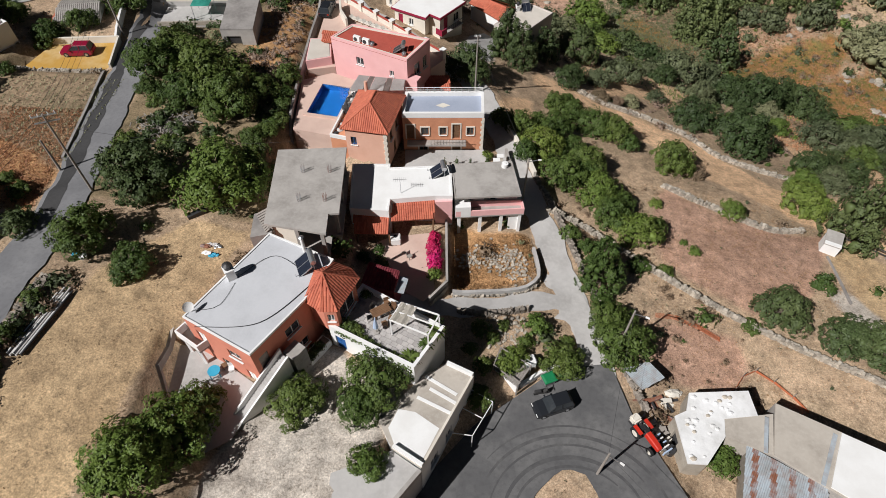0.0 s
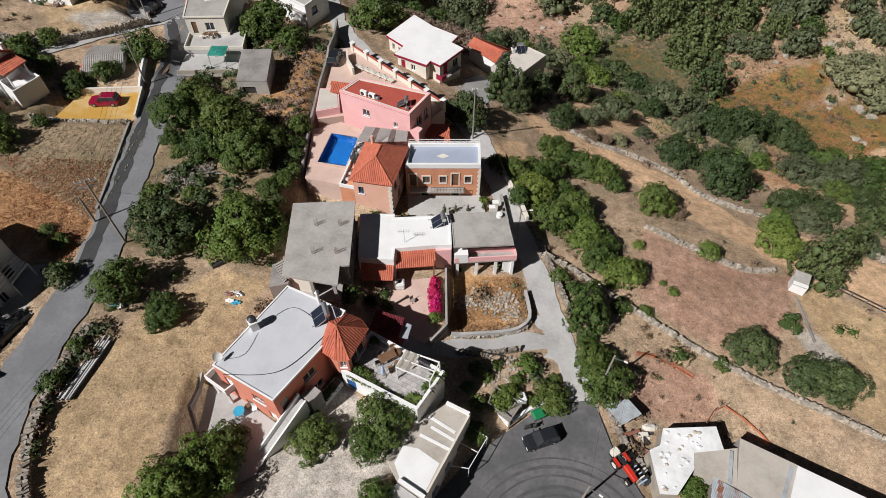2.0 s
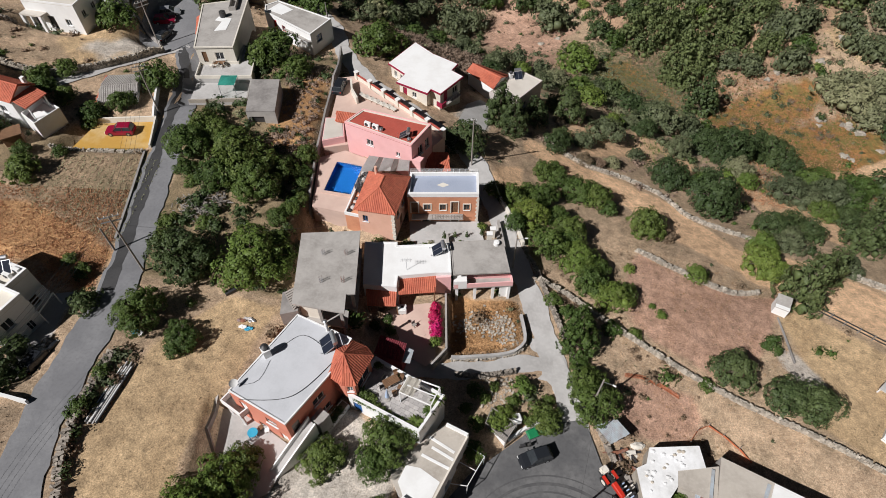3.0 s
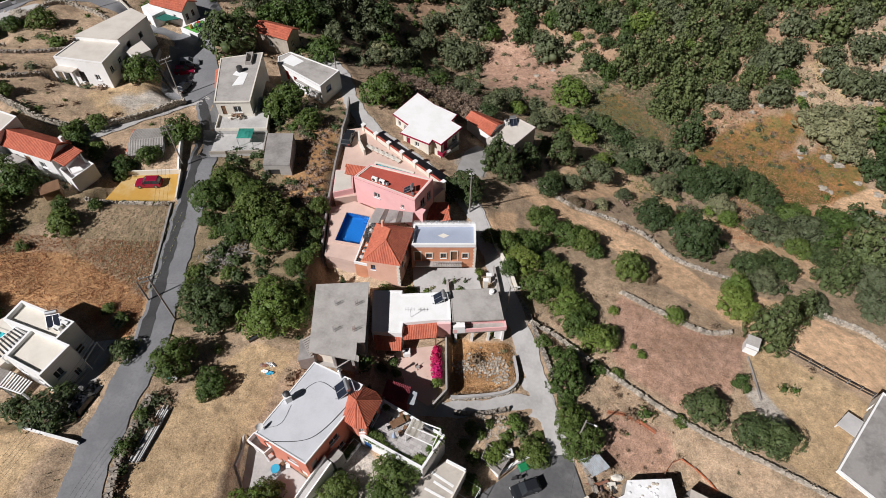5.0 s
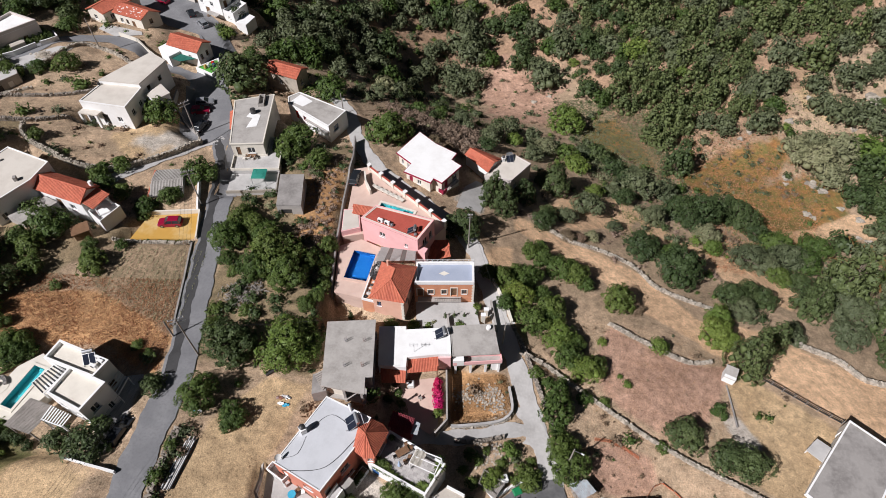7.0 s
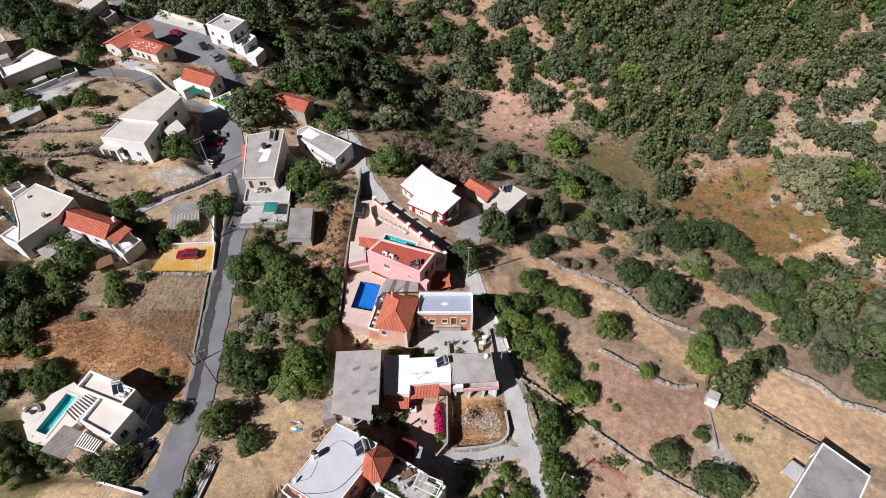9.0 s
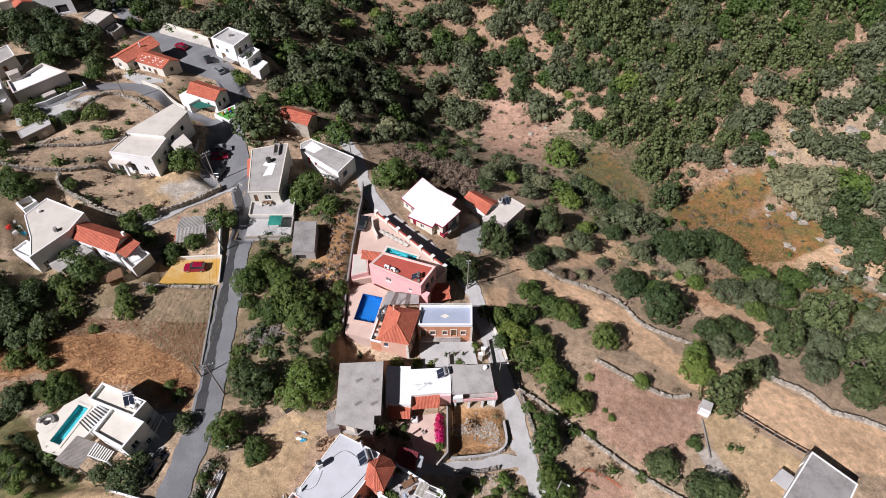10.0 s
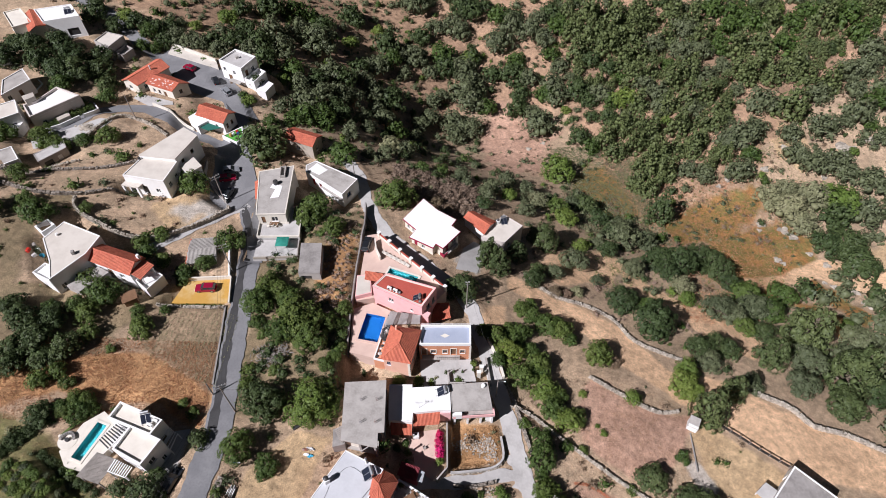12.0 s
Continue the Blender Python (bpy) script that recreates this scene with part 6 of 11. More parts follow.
# ---- the pink house with its upper terrace ----
PINK = [(-14.5, 69.5), (-4.5, 64.4), (-1.7, 69.0), (-12.0, 72.5)]
pink_house = house("pink_house", "pink plastered two-storey house with a red painted flat roof", PINK, 1.5, 10.72, "pink", "red_screed",
                   [(0, 3.6, 4.7, 6.6, 7.7), (0, 8.6, 9.2, 6.4, 7.2), (1, 1.6, 2.9, 6.0, 7.8), (1, 3.6, 4.6, 6.0, 7.8)], parapet=0.16, pw=0.2)
part("white_coping", ring(bmesh.new(), inset(PINK, 0.22), 10.85, 11.0, 0.2), "cream", pink_house)
part("east_block", prism(bmesh.new(), [(-4.55, 64.4), (-3.3, 63.8), (-2.8, 64.8), (-4.0, 65.4)], 1.0, 8.3), "pink", pink_house)
for x, y in ((-11.0, 68.7), (-9.8, 68.1)):
    air_unit(x, y, 10.8, -27)
roof_tank(-9.0, 67.7, 10.8, 0.3, 0.5, "small grey barrel beside the air conditioners", "metal")
solar_heater(-5.9, 66.5, 10.8, -95, 1.2)
roof_tank(-4.9, 65.6, 10.8, 0.28, 0.45, "small grey barrel at the roof edge", "metal")
veranda = thing("tiled_veranda", -0.5, 65.5, 0.6, "red tiled lean-to veranda beside the lane", "porch")
q = [Vector((-2.9, 65.2, 4.2)), Vector((1.2, 66.2, 4.2)), Vector((0.8, 69.2, 5.3)), Vector((-2.2, 69.0, 5.3))]
part("roof_slope", slope(bmesh.new(), q, 0.25), "tile", veranda)
for x, y in ((-2.6, 65.6), (-0.8, 66.0), (0.9, 66.5)):
    part("post", box(bmesh.new(), (x, y, 0.5), (0.15, 0.15, 3.7)), "wood", veranda)
UP = [(-18.2, 69.0), (-14.6, 69.7), (-12.0, 72.6), (-1.6, 69.2), (0.3, 71.5), (-4.4, 76.4), (-11.0, 82.2), (-15.2, 87.0), (-17.4, 86.5)]
deck_with_hole("upper_terrace", "pale pink paved upper terrace with retaining walls", UP, rect(-9.0, 75.8, 6.8, 1.7, -21.5), 1.0, 6.4, "terracotta_paving")
pool(-8.9, 75.35, 6.5, 6.6, 1.6, -21.5, "water_teal", "narrow turquoise pool beside the pink house")
for k in range(6):
    lounger(-13.1 + k * 0.95, 81.2 - k * 0.62, 6.42, 55 - k)
for k in range(7):
    u = k / 6
    x, y = -14.6 + 14.6 * u, 86.3 - 14.6 * u
    g = thing("wall_pier", x, y, 6.4, "square cream wall pier of the terrace wall", "pier", "piers of the terrace wall")
    part("shaft", box(bmesh.new(), (x, y, 5.6), (0.6, 0.6, 2.1), 45), "cream", g)
    part("cap", box(bmesh.new(), (x, y, 7.7), (0.75, 0.75, 0.12), 45), "white", g)
plaster_wall("wall_terrace_edge", "cream terrace wall with a red top", [(-14.9, 86.6), (0.1, 71.7)], 0.8, 0.3, "cream", 6.4)
bm = beam(bmesh.new(), (-14.9, 86.6, 7.24), (0.1, 71.7, 7.24), 0.36, 0.08)
tagged(part("wall_coping", bm, "red_screed"), "red painted coping of the terrace wall", "coping", kind="structure")
plaster_wall("wall_west_boundary", "grey boundary wall along the pool and terrace", [(-18.9, 57.2), (-19.1, 68), (-19.0, 78), (-18.3, 90), (-18.8, 98)], 2.0, 0.3, "concrete_dark")
bm = prism(bmesh.new(), [(-18.3, 69.2), (-15.0, 70.2), (-15.6, 74.6), (-18.4, 74.6)], 5.5, 7.6)
tagged(part("outbuilding", bm, "pink"), "low pink outbuilding with a small tiled edge", "outbuilding", kind="structure")
tagged(part("outbuilding_roof", prism(bmesh.new(), [(-18.2, 69.4), (-15.2, 70.3), (-15.8, 74.4), (-18.3, 74.4)], 7.604, 7.66), "beige_roof"), "pale flat roof of the outbuilding", "roof", kind="structure")
tp = thing("tiled_canopy", -14.5, 74.2, 6.4, "small red tiled canopy on the upper terrace", "porch")
part("roof_slope", slope(bmesh.new(), [Vector((-16.6, 73.2, 8.0)), Vector((-12.6, 72.3, 8.0)), Vector((-12.8, 74.2, 8.6)), Vector((-16.6, 75.0, 8.6))], 0.25), "tile", tp)
part("back_wall", box(bmesh.new(), (-14.8, 74.4, 6.3), (3.9, 0.25, 2.1), -12), "pink", tp)
car(-17.2, 83.5, hz(-17.2, 83.5) + 2.2 if hz(-17.2, 83.5) < 4.3 else 6.42, 82, "dark_paint", "dark parked car on the walled drive")
plaster_wall("wall_curved", "pale curved terrace wall", [(-13.9, 79.5), (-15.0, 82.0), (-15.4, 84.6)], 1.3, 0.3, "cream", 6.4)

# ---- the house with burgundy trim ----
ROOF = [(-9.8, 92.6), (-6.7, 89.4), (-8.1, 87.1), (-2.6, 83.9), (-2.0, 85.05), (-0.4, 83.8), (3.6, 88.7), (1.6, 90.5), (2.7, 92.4), (-1.7, 95.5), (-5.1, 99.2)]
BUR = inset(ROOF, 0.4)
BW = [(0, 0.8, 1.5, 3.8, 5.0), (0, 2.4, 3.1, 3.8, 5.0), (2, 0.7, 1.5, 3.4, 5.3, "door", "burgundy"), (2, 4.2, 4.8, 1.2, 2.2), (2, 2.6, 3.4, 3.9, 5.0), (5, 0.9, 2.0, 3.4, 5.4, "door", "burgundy"), (5, 3.4, 4.8, 3.6, 5.0)]
bur = house("burgundy_trimmed_house", "white house with a stepped white flat roof and burgundy edges", BUR, -1.0, 4.85, "cream", "white", BW, parapet=0)
part("roof_edge", ring(bmesh.new(), ROOF, 4.8, 5.12, 0.35), "burgundy", bur)
part("roof_deck", prism(bmesh.new(), inset(ROOF, 0.1), 4.95, 5.16), "white", bur)
steps_flight(bur, (-3.6, 83.5), (-8.0, 86.0), 1.0, 0.0, 2.7, "cream", 13)
bm = bmesh.new()
loft(bm, [[Vector((x, y, z)) for x, y, z in ((-3.95, 83.0, -0.2), (-3.85, 82.85, -0.2), (-3.85, 82.85, 1.0), (-3.95, 83.0, 1.0))], [Vector((x, y, z)) for x, y, z in ((-8.35, 85.5, -0.2), (-8.25, 85.35, -0.2), (-8.25, 85.35, 3.7), (-8.35, 85.5, 3.7))]])
part("stair_wall", bm, "burgundy", bur)
part("balcony", prism(bmesh.new(), [(-1.0, 84.6), (-0.1, 83.3), (3.2, 87.3), (2.3, 88.1)], 2.2, 2.4), "concrete", bur)
part("balcony_wall", prism(bmesh.new(), [(-1.1, 84.1), (-0.15, 83.25), (0.65, 84.2), (0.5, 84.3), (-0.15, 83.5), (-1.0, 84.25)], 2.4, 3.3), "burgundy", bur)
for k in range(9):
    part("baluster", box(bmesh.new(), (0.8 + 0.29 * k, 84.4 + 0.353 * k, 2.4), (0.04, 0.04, 0.9), 50), "dark_metal", bur)
part("rail", beam(bmesh.new(), (0.6, 84.15, 3.3), (3.15, 87.25, 3.3), 0.06), "dark_metal", bur)
tile_house("small_tiled_house", "small white house with a red tiled roof", [(4.9, 98.0), (9.3, 92.9), (12.0, 96.5), (6.9, 99.7)], -5.0, -0.3, 1.0, "white")
GR = [(8.6, 92.2), (14.2, 90.5), (18.9, 95.8), (14.5, 99.5)]
house("small_grey_house", "low plastered house with a worn beige concrete roof", GR, -7.0, -1.1, "grey_plaster", "beige_roof", [(0, 1.0, 2.0, 3.2, 4.6), (1, 1.2, 2.2, 3.2, 4.4)], parapet=0.1)
chimney(12.9, 96.6, -0.9, 20, 0.6, 0.9, label="small plastered chimney on the grey roof")
solar_heater(14.4, 96.8, -0.9, 10, 1.5)
sheet("small_court", [(2.4, 81.2), (4.4, 88.8), (7.0, 92.2), (8.6, 91.4), (9.8, 89.6), (7.4, 81.4)], 0.12, "concrete_road", "pale concrete court", "court", follow=True)

# ---- the white villa with the pool ----
VA = [(-52.8, 34.9), (-47.5, 32.4), (-45.5, 36.5), (-51.2, 38.9)]
VB = [(-55.3, 40.1), (-47.5, 37.2), (-46.2, 39.8), (-54.2, 43.0)]
villa = house("white_villa", "modern white flat-roofed villa with parapets", VA, 8.9, 14.3, "white", "cream", [(0, 1.2, 2.2, 3.4, 4.4), (0, 4.0, 4.7, 3.2, 3.9), (0, 3.9, 4.8, 0.6, 2.6, "door", "wood"), (1, 1.0, 2.2, 3.2, 4.6), (1, 2.8, 3.6, 0.8, 2.2)], parapet=0.5, pw=0.3)
part("north_block", wall_faces(bmesh.new(), VB, 8.9, 14.5, [(1, 0.8, 1.8, 1.0, 2.6)]), "white", villa)
part("north_roof", prism(bmesh.new(), VB, 14.2, 14.4), "cream", villa)
part("north_parapet", ring(bmesh.new(), inset(VB, -0.003), 14.3, 15.0, 0.3), "white", villa)
part("link", prism(bmesh.new(), [(-55.2, 36.9), (-52.6, 35.4), (-51.0, 38.6), (-51.5, 40.0), (-53.4, 40.8)], 8.9, 12.6), "white", villa)
lv = thing("louvred_pergola", -53.3, 37.8, 12.6, "grey louvred pergola over the villa's roof terrace", "pergola")
for k in range(9):
    u = k / 8
    a, b = Vector((-53.9, 39.7, 14.0)).lerp(Vector((-55.9, 36.9, 14.0)), u), Vector((-51.9, 38.7, 14.0)).lerp(Vector((-53.9, 35.4, 14.0)), u)
    part("louvre", beam(bmesh.new(), a, b, 0.22, 0.05), "dark_metal", lv)
for p, q in (((-53.9, 39.8), (-56.0, 36.8)), ((-51.8, 38.8), (-53.8, 35.3))):
    part("rail", beam(bmesh.new(), (*p, 13.95), (*q, 13.95), 0.14), "white", lv)
    for x, y in (p, q):
        part("post", box(bmesh.new(), (x, y, 12.5), (0.12, 0.12, 1.4)), "white", lv)
solar_heater(-49.0, 39.9, 14.4, 15, 1.6)
air_unit(-48.0, 38.9, 14.4, -20)
air_unit(-47.3, 39.6, 14.4, -20)
pw = thing("timber_pergola", -55.5, 32.8, 9.6, "grey timber slatted pergola beside the villa", "pergola")
for k in range(26):
    u = k / 25
    a, b = Vector((-56.4, 35.3, 12.4)).lerp(Vector((-52.7, 34.1, 12.4)), u), Vector((-58.3, 31.5, 12.4)).lerp(Vector((-54.5, 30.3, 12.4)), u)
    part("slat", beam(bmesh.new(), a, b, 0.12, 0.06), "grey_wood", pw)
for a, b in (((-56.4, 35.3), (-52.7, 34.1)), ((-58.2, 31.7), (-54.5, 30.5))):
    part("rail", beam(bmesh.new(), (*a, 12.28), (*b, 12.28), 0.16), "grey_wood", pw)
    for x, y in (a, b):
        part("post", box(bmesh.new(), (x, y, 9.3), (0.16, 0.16, 2.95)), "grey_wood", pw)
ws = thing("white_slat_roof", -51.5, 33.0, 9.6, "row of white slats over the villa's porch", "pergola")
for k in range(9):
    u = k / 8
    a, b = Vector((-53.0, 34.2, 12.5)).lerp(Vector((-49.9, 32.9, 12.5)), u), Vector((-53.6, 32.2, 12.5)).lerp(Vector((-50.5, 31.3, 12.5)), u)
    part("slat", beam(bmesh.new(), a, b, 0.16, 0.08), "white", ws)
part("rail", beam(bmesh.new(), (-53.6, 32.3, 12.4), (-50.5, 31.3, 12.4), 0.15), "white", ws)
for x, y in ((-53.5, 32.3), (-50.5, 31.4)):
    part("post", box(bmesh.new(), (x, y, 9.3), (0.2, 0.2, 3.0)), "white", ws)
pe = thing("white_pergola", -45.6, 37.8, 9.4, "small white pergola at the villa's entrance", "pergola")
for k in range(5):
    u = k / 4
    a, b = Vector((-46.1, 39.7, 11.8)).lerp(Vector((-44.5, 38.7, 11.8)), u), Vector((-46.9, 37.4, 11.8)).lerp(Vector((-45.0, 36.0, 11.8)), u)
    part("slat", beam(bmesh.new(), a, b, 0.1), "white", pe)
for x, y in ((-46.1, 39.7), (-44.5, 38.7), (-45.0, 36.0)):
    part("post", box(bmesh.new(), (x, y, 9.2), (0.12, 0.12, 2.6)), "white", pe)
part("rail", beam(bmesh.new(), (-44.5, 38.7, 11.75), (-45.0, 36.0, 11.75), 0.12), "white", pe)


deck_with_hole("villa_deck", "pale stone pool deck of the villa", [(-63.6, 36.0), (-61.8, 33.6), (-57.9, 32.6), (-55.5, 36.5), (-55.3, 40.5), (-58.6, 43.0), (-61.4, 40.9)], rect(-59.2, 37.7, 1.9, 6.4, -20), 8.0, 10.95, "cream")
pool(-59.2, 37.7, 11.0, 1.9, 6.4, -20, "water_teal", "long narrow turquoise pool beside the white villa", 1.2)
rp = thing("round_patio", -62.9, 37.9, 10.9, "round pale paved patio with a curved bench", "patio")
part("paving", disc(bmesh.new(), (-62.9, 37.9, 9.6), 1.6, 1.4, 26), "cream", rp)
bm = bmesh.new()
for k in range(9):
    a = 0.3 + k * 0.33
    box(bm, (-62.9 + 1.1 * math.cos(a), 37.9 + 1.1 * math.sin(a), 11.0), (0.45, 0.5, 0.42), math.degrees(a))
part("bench", bm, "concrete_dark", rp)
part("fire_bowl", disc(bmesh.new(), (-62.9, 37.9, 11.0), 0.35, 0.35, 14), "dark_metal", rp)
sheet("lawn", [(-67.5, 37.0), (-64.0, 39.5), (-61.5, 41.5), (-60, 44), (-66, 42)], 10.6, "grass", "small watered green lawn beside the villa", "lawn")
for k in range(6):
    s = thing("stepping_stone", -65.8 + 0.45 * k, 39.4 - 0.25 * k, 10.6, "pale square stepping stone in the lawn", "stepping stone", "stepping stones in the lawn")
    part("slab", box(bmesh.new(), (-65.8 + 0.45 * k, 39.4 - 0.25 * k, 10.55), (0.3, 0.75, 0.12), 20), "cream", s)
sheet("villa_drive", [(-46.5, 40.0), (-43.0, 40.5), (-41.6, 36), (-43.6, 28.5), (-48.5, 28.5), (-47.0, 33.0)], hz(-44.5, 35) + 0.1, "concrete_road", "pale concrete forecourt of the villa", "drive")
car(-43.9, 31.6, hz(-44.5, 35) + 0.1, 72, "dark_paint", "dark estate car parked in the villa's forecourt", 4.4)
plaster_wall("wall_villa", "low white garden wall by the road", [(-42.2, 25.8), (-46, 26.6), (-49.0, 27.4)], 0.7, 0.25, "white")

# ---- the long white house on the slope ----
LA = [(-72.7, 97.7), (-62.9, 95.7), (-61.6, 102.1), (-69.1, 106.5)]
LB = [(-70.6, 103.5), (-61.9, 102.2), (-58.9, 110.4), (-62.9, 113.3)]
lw = house("long_white_house", "large white two-part house with beige flat roofs", LA, 8.6, 13.9, "white", "beige_roof", [(0, 1.0, 2.2, 0.6, 3.0, "hole"), (0, 3.6, 5.0, 0.6, 3.0, "hole"), (0, 7.0, 8.0, 1.5, 2.7), (1, 1.2, 2.2, 2.6, 3.8), (1, 4.0, 5.0, 2.6, 3.8)], parapet=0.18, pw=0.2)
part("upper_block", wall_faces(bmesh.new(), LB, 7.6, 14.8, [(1, 1.5, 2.5, 4.5, 5.7), (1, 5.0, 6.0, 4.5, 5.7)]), "white", lw)
part("upper_roof", prism(bmesh.new(), inset(LB, -0.05), 14.8, 15.0), "beige_roof", lw)
part("east_wing", prism(bmesh.new(), [(-61.1, 101.6), (-58.8, 99.9), (-56.5, 102.1), (-59.1, 105.0)], 7.0, 12.7), "white", lw)
part("east_wing_roof", prism(bmesh.new(), [(-61.2, 101.6), (-58.8, 99.7), (-56.3, 102.1), (-59.1, 105.2)], 12.7, 12.85), "beige_roof", lw)
fill_opening(lw, [(-61.1, 101.6), (-58.8, 99.9), (-56.5, 102.1), (-59.1, 105.0)], 8.0, (0, 0.8, 1.9, 0.3, 2.4, "hole"))
part("porch", prism(bmesh.new(), [(-73.4, 96.5), (-69.3, 95.6), (-68.6, 97.0), (-72.8, 98.0)], 12.0, 12.3), "beige_roof", lw)
for x, y in ((-73.1, 96.7), (-69.6, 95.9)):
    part("porch_pillar", box(bmesh.new(), (x, y, 8.2), (0.5, 0.5, 3.85), -12), "white", lw)
roof_tank(-70.6, 103.0, 14.0, 0.3, 0.6, "small dark barrel on the beige roof")

# ---- houses round the upper lane ----
c2 = tile_house("tiled_cottage", "white two-storey house with a red tiled gable roof", [(-70.9, 73.4), (-61.9, 69.9), (-60.4, 73.8), (-70.6, 77.4)], 8.6, 14.2, 1.5, "white", [(0, 1.2, 2.2, 3.0, 4.2), (0, 3.6, 4.8, 2.6, 4.6, "door", "wood"), (0, 6.4, 7.6, 3.0, 4.2), (0, 2.4, 3.4, 0.6, 2.4, "door", "wood"), (1, 1.4, 2.4, 2.8, 4.0)])
q = [Vector((-59.6, 69.0, 13.7)), Vector((-58.0, 72.5, 13.7)), Vector((-60.3, 73.6, 14.3)), Vector((-61.9, 70.1, 14.3))]
part("porch_roof", slope(bmesh.new(), q, 0.28), "tile", c2)
part("porch_base", prism(bmesh.new(), [(-61.5, 69.9), (-58.6, 67.6), (-56.4, 71.2), (-60.2, 73.6)], 8.6, 11.4), "white", c2)
for x, y in ((-59.6, 69.5), (-58.4, 72.2)):
    part("post", box(bmesh.new(), (x, y, 11.3), (0.16, 0.16, 2.4)), "white", c2)
part("chimney", box(bmesh.new(), (-60.9, 73.4, 14.4), (0.5, 0.5, 1.5), -18), "white", c2)
part("terrace_wall", ring(bmesh.new(), [(-61.5, 69.9), (-58.6, 67.6), (-56.4, 71.2), (-60.2, 73.6)], 11.4, 12.2, 0.15), "white", c2)
grey_farm = house("grey_roofed_farmhouse", "white farmhouse with a worn beige flat roof", [(-77.5, 71.7), (-75.6, 67.2), (-71.0, 73.6), (-69.8, 78.2), (-78.7, 82.1), (-81.2, 77.5)], 10.6, 15.8, "white", "beige_roof", [(1, 1.0, 2.0, 1.2, 2.6), (1, 4.0, 5.0, 1.2, 2.6)], parapet=0.12)
part("low_wing", prism(bmesh.new(), [(-80.2, 69.5), (-76.1, 67.5), (-75.2, 70.2), (-78.7, 71.9)], 10.6, 15.0), "white", grey_farm)
part("low_wing_parapet", ring(bmesh.new(), [(-80.2, 69.5), (-76.1, 67.5), (-75.2, 70.2), (-78.7, 71.9)], 15.0, 15.4, 0.2), "white", grey_farm)
part("front_store", prism(bmesh.new(), [(-74.2, 68.1), (-71.1, 66.7), (-67.0, 71.4), (-69.7, 72.8)], 9.0, 12.9), "concrete", grey_farm)
part("roof_vent", box(bmesh.new(), (-73.4, 73.6, 15.9), (0.5, 0.7, 0.9), 20), "concrete_dark", grey_farm)
roof_tank(-78.6, 78.4, 16.0, 0.3, 0.5, "white plastic barrel on the beige roof", "white")
pit = thing("roofless_store", -82.4, 81.0, 11.5, "small roofless white store with dark inside", "store")
PIT = [(-84.4, 80.8), (-82.1, 79.1), (-80.4, 81.4), (-82.5, 82.9)]
part("wall", ring(bmesh.new(), PIT, 12.5, 16.0, 0.3), "white", pit)
part("floor", prism(bmesh.new(), inset(PIT, 0.2), 12.5, 14.6), "wood", pit)
for k, (x, y, mm) in enumerate(((-82.2, 75.6, "cyan"), (-83.0, 76.4, "white"), (-82.6, 74.6, "cloth_grey"), (-83.6, 75.2, "tractor_red"), (-83.7, 77.2, "grey_wood"))):
    j = thing("yard_junk", x, y, hz(x, y), ("blue plastic drum", "pale crate", "grey bundle of cloth", "red box", "wooden crate")[k] + " in the farm yard", "junk", "junk in the farm yard")
    bm = box(bmesh.new(), (x, y, hz(x, y) - 0.05), (0.9, 0.6, 0.7), 30 * k)
    bmesh.ops.bevel(bm, geom=bm.edges[:], offset=0.06, segments=1, affect="EDGES")
    part("body", bm, mm, j)

sg = tile_house("slate_shed", "small shed with a grey sheet roof", [(-53.9, 76.6), (-48.6, 78.0), (-49.9, 83.4), (-54.7, 83.0)], 6.5, 9.0, 0.5, "white")
for ob in sg.children:
    if ob.name.startswith(("roof_slope", "ridge")):
        ob.data.materials[0] = M["concrete"]
part("red_edge", beam(bmesh.new(), (-54.3, 76.4, 9.1), (-55.0, 83.2, 9.1), 0.35, 0.1), "tile", sg)
YEL = [(-55.3, 67.5), (-43.7, 67.5), (-44.6, 73.5), (-53.6, 73.0)]
tagged(part("car_terrace", prism(bmesh.new(), YEL, 5.5, 7.65), "yellow_floor"), "ochre painted concrete car terrace", "terrace", kind="structure")
plaster_wall("wall_car_terrace", "white wall behind the ochre terrace", [(-53.8, 73.2), (-44.4, 73.7), (-43.4, 67.2)], 0.9, 0.25, "cream", 7.65)
car(-49.0, 70.9, 7.66, 182, "red_paint", "dark red compact suv on the ochre terrace", 4.3)
wd = thing("play_hut", -62.0, 66.5, hz(-62, 66.5), "small brown wooden hut with a pitched roof", "hut")
zz = hz(-62, 66.5)
part("wall", box(bmesh.new(), (-62, 66.5, zz - 0.2), (2.4, 2.0, 2.0), 30), "wood", wd)
part("roof", prism(bmesh.new(), rect(-62, 66.5, 2.9, 2.5, 30), zz + 1.8, zz + 1.98), "wood", wd)

# the long flat-roofed house by the junction
GH = [(-41.7, 89.2), (-35.4, 89.4), (-35.9, 104.6), (-43.6, 102.6)]
gh = house("long_flat_house", "long grey flat-roofed house beside the village road", GH, 4.0, 10.3, "cream", "concrete", [(0, 0.8, 1.6, 3.6, 5.6, "door", "wood"), (0, 3.0, 4.4, 4.0, 5.4)], parapet=0.1, over=0.15)
q = [Vector((-44.6, 100.6, 9.2)), Vector((-43.4, 95.0, 9.2)), Vector((-42.0, 95.4, 9.9)), Vector((-43.0, 101.0, 9.9))]
part("tiled_strip", slope(bmesh.new(), q, 0.25), "tile", gh)
TS = [(-41.6, 85.3), (-32.2, 85.4), (-32.8, 94.4), (-35.3, 94.4), (-35.3, 89.5), (-41.8, 89.3)]
